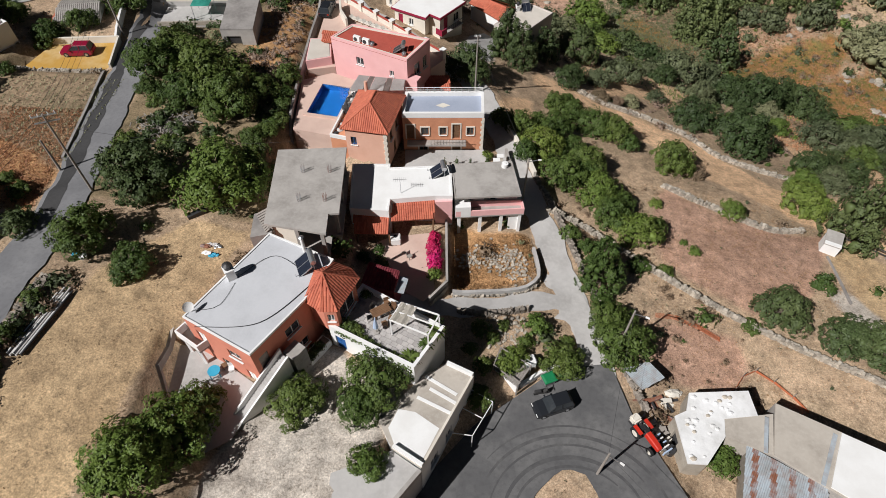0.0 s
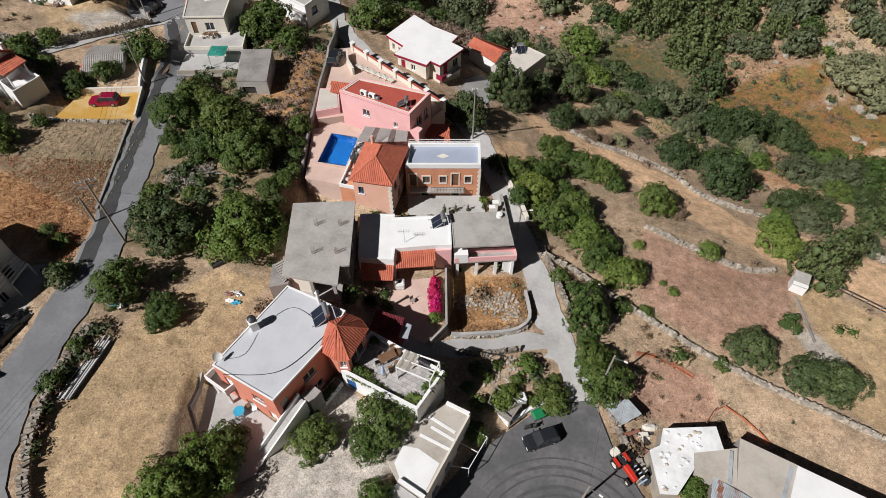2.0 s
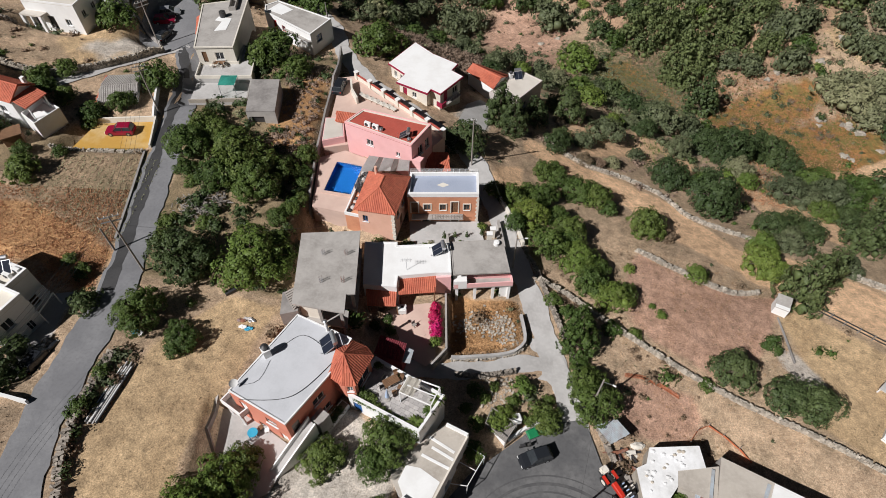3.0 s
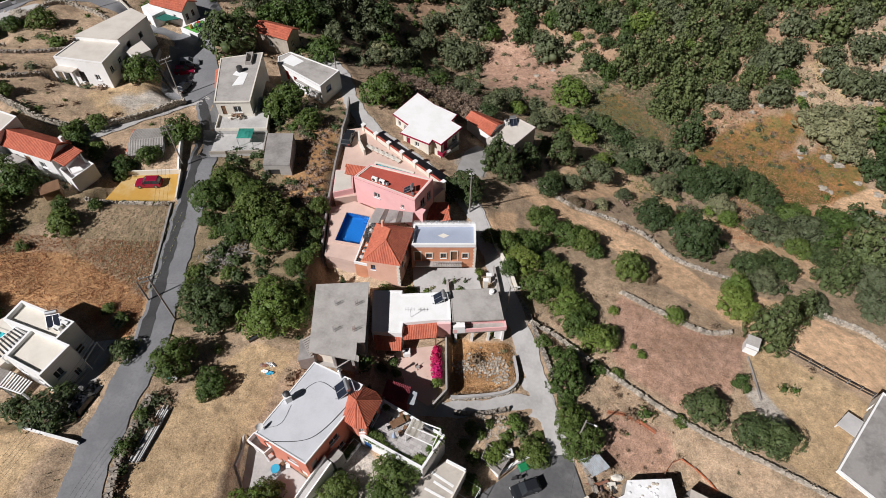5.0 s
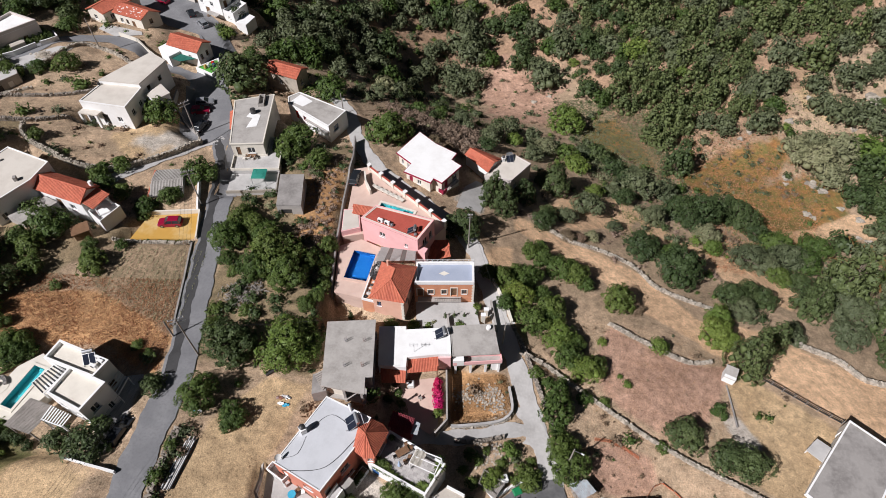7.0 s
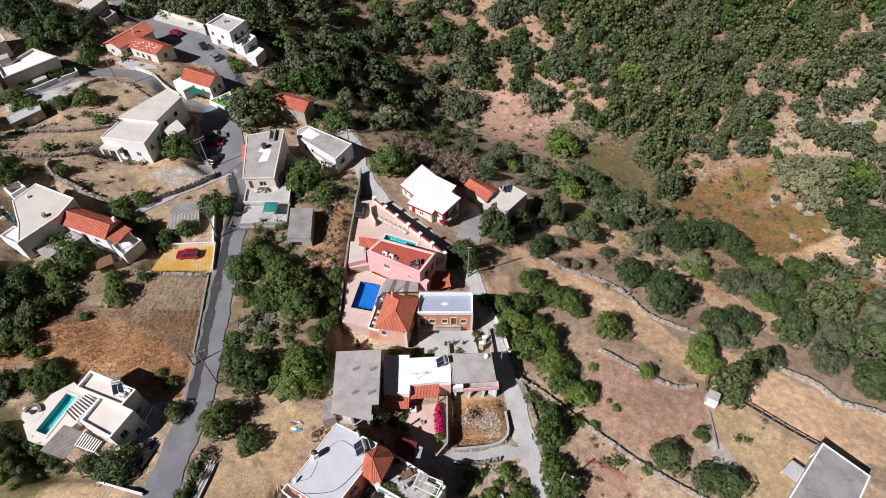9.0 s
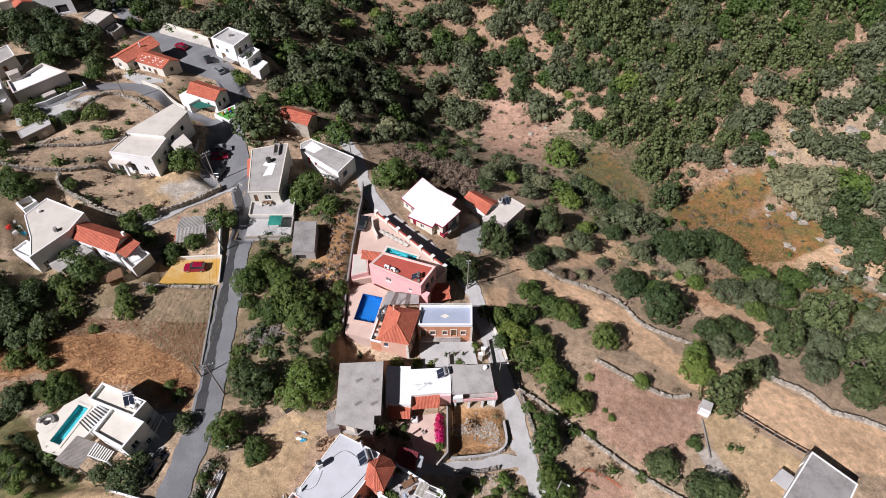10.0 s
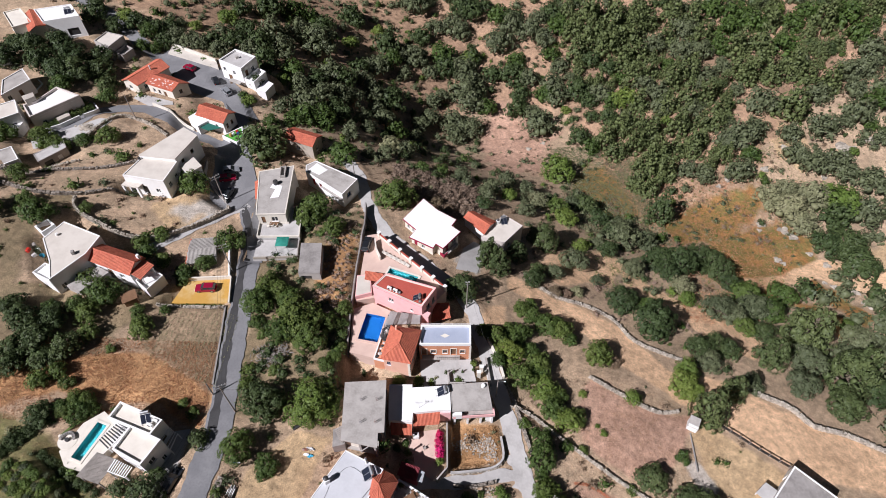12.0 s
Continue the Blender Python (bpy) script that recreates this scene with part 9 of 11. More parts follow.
def cloud_mesh(name, quads, blobs, material):
    nq = len(quads)
    vs = [quads.reshape(-1, 3)]
    tris, off = [], nq * 4
    for v, f in blobs:
        vs.append(v)
        tris.append(f + off)
        off += len(v)
    tris = np.concatenate(tris) if tris else np.zeros((0, 3), int)
    co = np.concatenate(vs)
    me = bpy.data.meshes.new(name)
    me.vertices.add(len(co))
    me.vertices.foreach_set("co", co.ravel())
    loops = np.r_[np.arange(nq * 4), tris.ravel()]
    me.loops.add(len(loops))
    me.loops.foreach_set("vertex_index", loops)
    me.polygons.add(nq + len(tris))
    me.polygons.foreach_set("loop_start", np.r_[np.arange(0, nq * 4, 4), nq * 4 + np.arange(0, len(tris) * 3, 3)])
    me.update()
    me.materials.append(M[material])
    return me


def lobes_of(rng, kind):
    """The masses that make up a crown of radius 1: x, y, z, radius."""
    if kind == "cypress":
        return [(rng.uniform(-0.1, 0.1), rng.uniform(-0.1, 0.1), 0.35 + 0.36 * k, 0.52 * (1.1 - k / 10)) for k in range(9)]
    if kind == "conifer":
        out = []
        for k in range(7):
            h = 0.3 + 0.27 * k
            ring_r = 0.66 * (1 - k / 7.6)
            n = max(1, int(7 * ring_r / 0.66))
            for q in range(n):
                a = (q + rng.uniform(-0.25, 0.25)) / n * 6.283 + k
                out.append((ring_r * math.cos(a), ring_r * math.sin(a), h + rng.uniform(-0.08, 0.08), rng.uniform(0.24, 0.34) * (1.15 - k / 12)))
        return out
    tall = 0.5 if kind == "low" else 1.0
    out = [(0.0, 0.0, 0.66 * tall, 0.46)]
    turn = rng.uniform(0, 6.28)
    for k in range(7):
        a, q = turn + k * 0.8976 + rng.uniform(-0.3, 0.3), rng.uniform(0.48, 0.68)
        out.append((q * math.cos(a), q * math.sin(a), rng.uniform(0.3, 0.62) * tall, rng.uniform(0.28, 0.42)))
    for k in range(4):
        a, q = turn + k * 1.571 + rng.uniform(-0.4, 0.4), rng.uniform(0.22, 0.4)
        out.append((q * math.cos(a), q * math.sin(a), rng.uniform(0.72, 0.92) * tall, rng.uniform(0.22, 0.32)))
    return out


def crown_parts(rng, kind, tufts, per, size, fine=True):
    """Sprays of leaves over the lobes of a crown: leaf corners, inner masses and the sprays' places."""
    lobes = np.array(lobes_of(rng, kind))
    share = lobes[:, 3] ** 2 / (lobes[:, 3] ** 2).sum()
    k = rng.choice(len(lobes), size=tufts * 3, p=share)
    d = rng.normal(size=(tufts * 3, 3))
    d[:, 2] = np.abs(d[:, 2]) * 1.1 - 0.42
    d /= np.linalg.norm(d, axis=1)[:, None]
    c = lobes[k, :3] + d * (lobes[k, 3] * rng.uniform(0.82, 1.22, tufts * 3))[:, None]
    gap = np.linalg.norm(c[:, None, :] - lobes[None, :, :3], axis=2) / lobes[None, :, 3]
    good = (gap.min(1) > 0.84) & (c[:, 2] > 0.04)
    c, d = c[good][:tufts], d[good][:tufts]
    m = len(c)
    spread = 1.25 * math.sqrt(4.5 / tufts) * rng.uniform(0.6, 1.15, (m, 1, 1))
    off = rng.normal(size=(m, per, 3)) * 0.42
    out = off - (off * d[:, None, :]).sum(2, keepdims=True) * d[:, None, :]
    rho = np.linalg.norm(out, axis=2, keepdims=True)
    at = c[:, None, :] + spread * (out + d[:, None, :] * (0.42 - 0.75 * rho ** 2 + rng.normal(size=(m, per, 1)) * 0.10))
    nrm = d[:, None, :] + out * 0.75 + rng.normal(size=(m, per, 3)) * 0.36 + np.array([0, 0, 0.25])
    nrm /= np.linalg.norm(nrm, axis=2, keepdims=True)
    a = np.cross(nrm, out + rng.normal(size=(m, per, 3)) * 0.25)
    a /= np.linalg.norm(a, axis=2, keepdims=True) + 1e-9
    b = np.cross(nrm, a)
    z = size * rng.uniform(0.6, 1.35, (m, per, 1))
    a, b = a * z * 0.27, b * z * 0.5
    quads = np.stack([at - b, at - a, at + b, at + a], 2).reshape(-1, 4, 3)
    blobs = [blob(rng, q[:3], q[3] * 0.64, fine and kind != "conifer") for q in lobes]
    return quads, blobs, [tuple(q) for q in c]


def trunk_bm(rng, clumps, kind):
    bm = bmesh.new()
    top = 0.5 if kind in ("broad", "olive", "low") else 1.6
    tube(bm, (0, 0, -0.12), (rng.uniform(-0.05, 0.05), rng.uniform(-0.05, 0.05), top * 0.6), 0.085, 0.055, 8)
    tube(bm, (0, 0, top * 0.55), (0.03, 0, top), 0.055, 0.035, 7)
    for c in clumps[::12]:
        tube(bm, (0, 0, min(top * 0.8, c[2] * 0.6)), (c[0] * 0.8, c[1] * 0.8, c[2]), 0.03, 0.012, 5)
    return bm


PROTO = {}


def tree_meshes(kind, leaf, variant, dense):
    key = (kind, leaf, variant, dense)
    if key not in PROTO:
        rng = np.random.default_rng(11 + variant * 7 + len(kind) * 31 + len(leaf))
        tufts_n, per, size = {"near": (230, 26, 0.078), "mid": (130, 15, 0.13), "small": (52, 20, 0.18)}[dense]
        quads, blobs, cl = crown_parts(rng, kind, tufts_n, per, size)
        crown = cloud_mesh("crown", quads, blobs, leaf)
        bm = trunk_bm(rng, cl, kind)
        tm = bpy.data.meshes.new("trunk")
        bm.to_mesh(tm)
        bm.free()
        tm.materials.append(M["bark"])
        PROTO[key] = (crown, tm)
    return PROTO[key]


TREE_LABELS = {"broad": "leafy green tree with a rounded uneven crown", "olive": "grey-green olive tree with a loose crown", "low": "low spreading green shrub", "cypress": "narrow dark green cypress tree", "conifer": "dark green pine tree with tiered branches"}
SHADES = {"leaf": "mid green", "leaf_garden": "fresh green", "leaf_light": "bright yellow-green", "leaf_dark": "dark green", "leaf_olive": "grey-green", "leaf_dry": "dry brown", "leaf_pale": "pale yellowish green", "leaf_pine": "soft pine green", "flower": "magenta"}


def tree(kind, leaf, x, y, r, tall=1.0, dense="near", z=None, name=None, label=None):
    dense = "small" if r < 1.5 else dense
    crown, tm = tree_meshes(kind, leaf, random.randrange(4), dense)
    name = name or ("shrub" if kind == "low" else "tree")
    root = thing(name, x, y, hz(x, y) if z is None else z, label or ("%s, %s foliage" % (TREE_LABELS[kind], SHADES[leaf])), name, rz=random.uniform(0, 360))
    root.scale = (r, r, r * tall)
    for n, me in (("trunk", tm), ("crown", crown)):
        o = new(n, me)
        o.parent = root
    return root


def grow(kind, leaf, rows, tall=1.0, dense="near"):
    for x, y, r in rows:
        tree(kind, leaf, x, y, r, tall * random.uniform(0.9, 1.12), dense)


grow("broad", "leaf", [(-37.2, 66.7, 3.7), (-28.6, 63.0, 4.9), (-25.9, 58.8, 3.7), (-20.1, 66.2, 1.9), (-34.4, 36.9, 3.2), (-21.1, 47.7, 3.1), (-54.3, 74.1, 2.4), (-50.6, 76.5, 2.2)])
grow("broad", "leaf_dark", [(-32.1, 45.5, 4.1)])
grow("broad", "leaf", [(-12.6, 21.9, 2.6), (11.9, 28.4, 2.3)])
grow("broad", "leaf_light", [(-23.4, 44.9, 4.8), (-6.2, 16.9, 1.7), (9.7, 32.3, 1.4), (7.1, 28.4, 1.5), (25.8, 19.0, 1.7)])
grow("broad", "leaf_garden", [(-21.9, 18.6, 3.8), (-23.9, 15.9, 3.6)])
grow("broad", "leaf", [(-20.8, 20.9, 2.5), (-25.6, 14.4, 1.6), (-6.0, 23.6, 3.1), (-7.0, 21.4, 2.2), (3.4, 24.1, 1.5), (3.9, 31.3, 1.1), (3.8, 27.4, 1.0), (-8.8, 52.3, 1.7), (-5.2, 51.4, 1.0)])
grow("low", "leaf", [(-29.6, 34.0, 2.4)])
grow("broad", "leaf", [(18.4, 30.2, 3.2), (17.5, 32.8, 2.6)])
grow("conifer", "leaf", [(17.5, 38.5, 2.8), (18.1, 41.4, 2.2)])
grow("broad", "leaf_light", [(13.0, 60.2, 2.8), (19.6, 52.4, 3.0), (23.2, 46.2, 2.8)])
grow("broad", "leaf", [(15.3, 55.0, 3.3), (20.6, 48.6, 2.9), (16.1, 65.6, 2.4), (32.4, 62.4, 3.4), (19.0, 58.0, 3.0), (8.1, 64.7, 1.8)])
grow("broad", "leaf_dark", [(3.8, 74.9, 3.7), (20.6, 83.0, 2.7)])
grow("broad", "leaf_pine", [(37.2, 35.6, 3.1), (42.6, 31.6, 2.9), (45.6, 30.6, 3.2)])
grow("broad", "leaf", [(44.3, 40.0, 1.4)])
grow("broad", "leaf", [(-92.8, 109.6, 2.9), (-82.6, 113.6, 3.0), (-58.5, 99.3, 3.7), (-84.8, 84.0, 3.5), (-88.8, 87.7, 1.9), (-77.3, 87.8, 1.7), (-61.3, 83.8, 2.2), (-64.3, 81.0, 2.1), (-46.6, 83.2, 3.4), (-49.8, 77.3, 1.7), (-54.4, 73.2, 1.8), (-12.0, 101.8, 4.9), (-29.6, 95.0, 3.9), (-31.6, 91.7, 3.2), (-25.0, 88.8, 2.8), (-57.9, 59.9, 2.6), (-66.8, 67.3, 3.3)], dense="mid")
grow("broad", "leaf_dark", [(-46.2, 116.8, 6.4), (-78.7, 59.5, 3.1), (-74.8, 56.5, 3.3), (-73.4, 60.3, 3.0), (-77.5, 53.9, 3.1), (-72.1, 52.1, 2.8), (-69.4, 54.7, 2.9), (-81, 62, 3.0), (-77.1, 50.6, 2.8), (-68.7, 41.6, 2.6), (-41.4, 38.3, 1.9), (-46.9, 29.7, 3.5), (-51.6, 30.5, 2.2), (-32.8, 90.9, 2.0)], dense="mid")


# the strip along the path walls
grow("broad", "leaf", [(17.0, 72.6, 2.2), (19.3, 70.7, 2.4), (22.2, 69.0, 2.9), (25.3, 68.0, 2.7), (26.8, 65.9, 1.9), (19.1, 74.7, 1.5), (10.5, 63.7, 2.3)])
grow("broad", "leaf_olive", [(38.1, 87.9, 1.9)])
grow("broad", "leaf_dark", [(21.6, 84.7, 2.1)], dense="mid")


grow("broad", "leaf", [(-68.3, 62.2, 2.6), (-70.7, 64.1, 2.2), (-66.2, 66.8, 2.6), (-75.1, 62.5, 2.0), (-66.8, 58.4, 2.0), (-71.4, 48.2, 2.2), (-69.0, 50.1, 1.8), (-66.8, 48.1, 1.5), (-65.2, 42.8, 1.6), (-63.6, 43.8, 1.8), (-62.3, 44.9, 1.6), (-63.2, 41.6, 1.4), (-60.7, 43.4, 1.3), (-57.3, 43.4, 0.9), (-58.6, 60.7, 1.9), (-62.1, 55.5, 1.0)], dense="mid")
for x, y, r in ((-66.2, 35.4, 0.9), (-64.4, 34.3, 1.0), (-62.4, 33.1, 1.0), (-60.8, 32.2, 1.0), (-59.1, 31.3, 1.0), (-57.5, 30.5, 0.9), (-55.8, 29.8, 0.8), (-70.8, 38.3, 1.3), (-71.5, 37.1, 1.3), (-69.7, 39.2, 1.0), (-68.7, 40.0, 1.0)):
    tree("low", "leaf_dark", x, y, r, 1.4, "mid", name="shrub", label="dark green clipped hedge shrub round the villa")
for x, y, r in ((-66.9, 32.3, 0.6), (-64.9, 31.3, 0.6), (-63.6, 30.8, 0.6), (-61.9, 30.1, 0.6), (-67.9, 31.8, 0.6), (-67.7, 30.0, 0.7), (-64.7, 29.1, 0.7), (-63.0, 28.8, 0.7), (-67.7, 33.6, 0.5), (-60.2, 29.3, 0.5), (-58.6, 28.6, 0.5), (-62, 27.4, 0.6), (-65.6, 27.6, 0.6), (-60, 26.4, 0.6)):
    tree("low", "leaf_light", x, y, r, 1.0, "mid", name="shrub", label="bright green garden bush on the terraced slope")


for x, y, r in ((-70.9, 36.6, 1.1), (-69.9, 37.4, 1.0), (-69.2, 38.9, 1.2), (-68.6, 40.4, 1.1), (-67.4, 40.9, 1.0), (-66.3, 35.6, 0.9), (-65.3, 34.9, 0.9), (-63.7, 34.1, 0.9), (-62.6, 33.4, 0.8), (-72.4, 35.4, 1.3), (-73.6, 34.2, 1.4)):
    tree("low", "leaf_dark", x, y, r, 1.2, "mid", name="shrub", label="dark green hedge shrub round the villa's lawn")
for k in range(26):
    u, row = (k % 9) / 8, k // 9
    x, y = -70.0 + 9.5 * u - 0.4 * row + random.uniform(-0.3, 0.3), 33.6 - 2.9 * u - 1.7 * row + random.uniform(-0.3, 0.3)
    tree("low", ("leaf", "leaf_light", "leaf_olive")[k % 3], x, y, random.uniform(0.6, 1.05), 0.9, "mid", name="shrub", label="green bush in a row on the villa's terraced slope")
grow("broad", "leaf", [(-65.7, 43.4, 1.7), (-64.0, 45.2, 1.8), (-61.9, 43.3, 1.7)])
# landmark trees on the far slope
# more of the village's trees
grow("broad", "leaf_dark", [(-104, 138, 4.2), (-100, 139, 4.4), (-95, 142, 4.2), (-109, 141, 4.2), (-103, 145, 4.4), (-97, 148, 4.0), (-92, 137, 3.4), (-114, 147, 4.2), (-108, 151, 4.0), (-118, 140, 4.2), (-120, 150, 4)], dense="mid")
grow("broad", "leaf", [(-101, 133, 3.4), (-89, 131, 2.6), (-88, 112, 2.2), (-98, 113, 3.0), (-106, 112, 3.2), (-94, 96, 2.6), (-100, 90, 3.0), (-94, 84, 3.2), (-60, 64, 1.6), (-55, 64.5, 1.2), (-70.5, 70, 2.6), (-62.5, 78.5, 2.2), (-58.6, 76.6, 2.0)], dense="mid")
for k in range(15):
    tree("low", "leaf", -54.6 + 0.74 * k, 66.9, random.uniform(0.7, 1.0), 1.5, "small", z=6.5, name="shrub", label="green hedge shrub below the ochre terrace")
grow("low", "leaf", [(-20.0, 58.0, 1.2), (-20.1, 60.4, 1.3), (-20.0, 63.0, 1.2), (-21.0, 55.6, 1.5), (-22.6, 54.0, 1.7), (-36.3, 52.0, 1.4), (-36.0, 49.0, 1.5), (-35.2, 60.0, 1.3), (-36.8, 62.4, 1.6), (-31.6, 52.2, 1.3)])
grow("broad", "leaf", [(-33.6, 69.5, 2.6), (-31.0, 67.5, 3.0), (-36.0, 71.0, 2.8), (-22.8, 62.6, 2.4), (-31.6, 60.0, 3.0)])
grow("cypress", "leaf_dark", [(-15.6, 54.2, 0.75), (0.2, 54.8, 0.5), (1.7, 54.9, 0.5), (3.4, 55.0, 0.45), (5.6, 55.4, 0.5)])
grow("low", "leaf_light", [(-5.0, 53.0, 1.1), (-2.6, 52.8, 0.9), (2.6, 53.2, 0.9), (5.6, 57.0, 0.8), (30.2, 44.4, 0.8), (29.2, 45.8, 0.5), (27.4, 52.6, 0.9)])
grow("broad", "leaf", [(17.4, 61.4, 2.0), (14.2, 63.6, 2.2), (18.4, 56.2, 2.4), (22.4, 51.6, 2.0), (13.4, 66.2, 1.8), (25.4, 47.0, 2.0), (10.6, 58.0, 1.8)])
grow("low", "leaf", [(15.0, 45.2, 1.3), (16.8, 43.6, 1.2), (19.4, 44.4, 1.0), (17.2, 35.6, 1.5), (22.6, 41.4, 1.4), (25.6, 40.8, 1.0), (33.4, 33.6, 1.0), (7.6, 46.0, 0.6)])
grow("low", "leaf_dry", [(35.6, 61.2, 1.8), (33.6, 62.8, 1.5), (25.6, 80.4, 1.8), (28.4, 80.6, 1.6), (22.0, 70.2, 1.4), (-9.6, 104.6, 1.8), (-6.4, 102.6, 1.9), (-3.0, 100.6, 1.9), (-12.6, 107.8, 2.0), (-7.8, 108.4, 2.0), (-2.6, 105.0, 2.0), (0.6, 102.6, 1.7)])
grow("low", "leaf", [(-36.4, 29.4, 1.1), (-37.0, 25.2, 1.2), (-46.0, 45.0, 1.0), (-43.6, 43.0, 1.2), (8.4, 30.4, 0.9), (5.0, 30.6, 0.8), (6.2, 32.2, 0.7), (12.8, 31.0, 0.8), (2.6, 29.2, 0.8)])
grow("broad", "leaf_light", [(27.6, 15.0, 0.9), (6.0, 27.4, 1.1)])


SLOPE = []
# trees of the far slope and the wood, one by one
SLOPE.append(("broad", "leaf_olive", [(65.7, 58.2, 2.6), (78.2, 59.4, 3.7), (58.1, 63.5, 3.1), (84.1, 66.9, 4.5), (96.4, 71.3, 3.8), (104.4, 76.3, 5.1), (72.5, 81.1, 3.6), (68.7, 83.2, 4.2), (79.7, 85.2, 5.1), (26.7, 87.5, 2.3), (32.8, 93.4, 3.7), (49.8, 95.5, 3.3), (41.8, 105, 2.3), (50.5, 110.6, 5.2), (57.7, 110.8, 3.9), (22.6, 113.5, 3), (51.6, 116.7, 3.6), (11.6, 117.1, 3), (13.7, 122.8, 3.1), (-21.1, 123.8, 2.3), (4.7, 124.8, 3.1), (-16.8, 126, 3), (39.3, 127.2, 2.6), (24.7, 128.6, 2.9), (134.6, 129.4, 6), (18.8, 131.3, 3.3), (-26.8, 133.2, 3.1), (-11.8, 133.6, 3.2), (-45.7, 138, 3.2), (-40.9, 141.5, 4.7), (141.3, 141.9, 6.2), (-23.3, 142.8, 2.9)]))
SLOPE.append(("broad", "leaf_olive", [(134.8, 145.3, 4.3), (87.5, 146.7, 3.9), (99.7, 147.9, 5.3), (132.1, 149.5, 5.2), (124.6, 149.6, 5.2), (82.6, 149.7, 3.9), (-25.8, 150.2, 3.4), (-37.4, 152.4, 3.8), (-44.2, 153.3, 3.8), (120.3, 153.7, 4.7), (-9.8, 156.6, 3.2), (-33.3, 157.5, 4.3), (-20, 159, 3.6), (-29.4, 159.4, 4), (150.8, 159.8, 3.6), (-68, 160.5, 3.4), (-22.8, 161.2, 4), (104.1, 162.1, 6.8), (99, 162.6, 4.6), (-78.1, 162.9, 3), (-74.8, 162.9, 3.4), (121.4, 163.7, 4.8), (-81.4, 165, 3.3), (133, 165, 5.9), (-60.2, 165.2, 4), (111.1, 167.7, 3.8), (141.5, 168.4, 3.6), (-37.4, 169.2, 4.9), (3.9, 169.2, 4.4), (-9.3, 169.3, 3.9), (-51.7, 170, 4.5), (-69.6, 170.3, 3.7)]))
SLOPE.append(("broad", "leaf_olive", [(146.4, 170.6, 6.2), (-24.6, 171.5, 4.2), (-82.4, 172.1, 2.1), (9.2, 174.5, 5.3), (-5.4, 175.3, 4), (-28.6, 176.1, 3.8), (2.9, 176.3, 5.3), (35.4, 176.5, 6.8), (-56.3, 177.6, 5.3), (115.9, 179, 6.5), (91.4, 179.7, 4.3), (79.6, 181.3, 4.3), (136.4, 182.6, 5.2), (32.9, 182.9, 4.6), (149.5, 183, 4.8), (-43.5, 183.2, 6.8), (-4.5, 184.2, 3.6), (-49.9, 184.5, 5.4), (9.4, 188.1, 6), (109.1, 188.1, 3.5), (81, 188.4, 4.9), (-24.9, 188.5, 4.9), (-1.3, 188.5, 3.2), (43.3, 191, 5.2), (59.8, 191.2, 4.8), (-15.1, 192.7, 3.2), (8.4, 192.8, 6.8), (151.3, 193.7, 5.5), (76.8, 194, 4.4), (157.5, 194.3, 5.6), (10.7, 195.6, 5.2), (165.1, 197.4, 4.5)]))
SLOPE.append(("broad", "leaf_olive", [(-5.7, 197.8, 3.3), (100.9, 197.8, 5.1), (41.8, 198.6, 4.9), (33.1, 200.5, 4.4), (108.4, 201.2, 4.2), (7.5, 201.6, 5.8), (-14.4, 203.2, 4.8), (-11.2, 203.2, 4.8), (164.4, 204.7, 6.3), (45.9, 207.3, 4.5), (102.1, 211.5, 4.8), (94.3, 211.8, 5.3), (83.9, 215.6, 5.3), (21.4, 217.6, 6.8), (40, 219.8, 5.1), (6.6, 222.1, 4.6), (-3.7, 223.1, 4.6), (35.5, 223.6, 5.7), (98, 224.7, 5.5), (3.1, 225.1, 5.6), (27.5, 226, 5.7), (-11.8, 231.1, 6.2), (38.4, 231.4, 4.2)]))
SLOPE.append(("broad", "leaf_dark", [(85.5, 54, 4.3), (95.3, 60, 4.6), (57.2, 67.7, 3.2), (64.9, 68.1, 3), (61.9, 69.3, 3.3), (48.6, 73.6, 5.5), (77.6, 75.9, 3.3), (42.5, 81, 4.1), (22.3, 87.1, 2), (10.3, 91, 2), (78.2, 96.5, 3.2), (60, 96.9, 3.4), (25.3, 99.4, 4.6), (64.6, 101.9, 5.9), (59.1, 102.3, 4.8), (76.1, 102.5, 5.1), (44.5, 102.9, 3), (72, 105.3, 5.4), (10.4, 109.8, 2.5), (124.3, 109.9, 6.8), (47.9, 112.6, 3.2), (125.1, 118.5, 6.2), (118.1, 118.5, 5.2), (46.1, 119.6, 3.6), (43.3, 126.9, 4.1), (125.2, 128.4, 5.8), (-30.4, 142.5, 3.6), (-53.8, 144.9, 2.2), (-33.3, 146, 3.7), (-54.6, 159.9, 4.3), (-40.3, 160.2, 3.5), (-84.4, 162.9, 3.1)]))
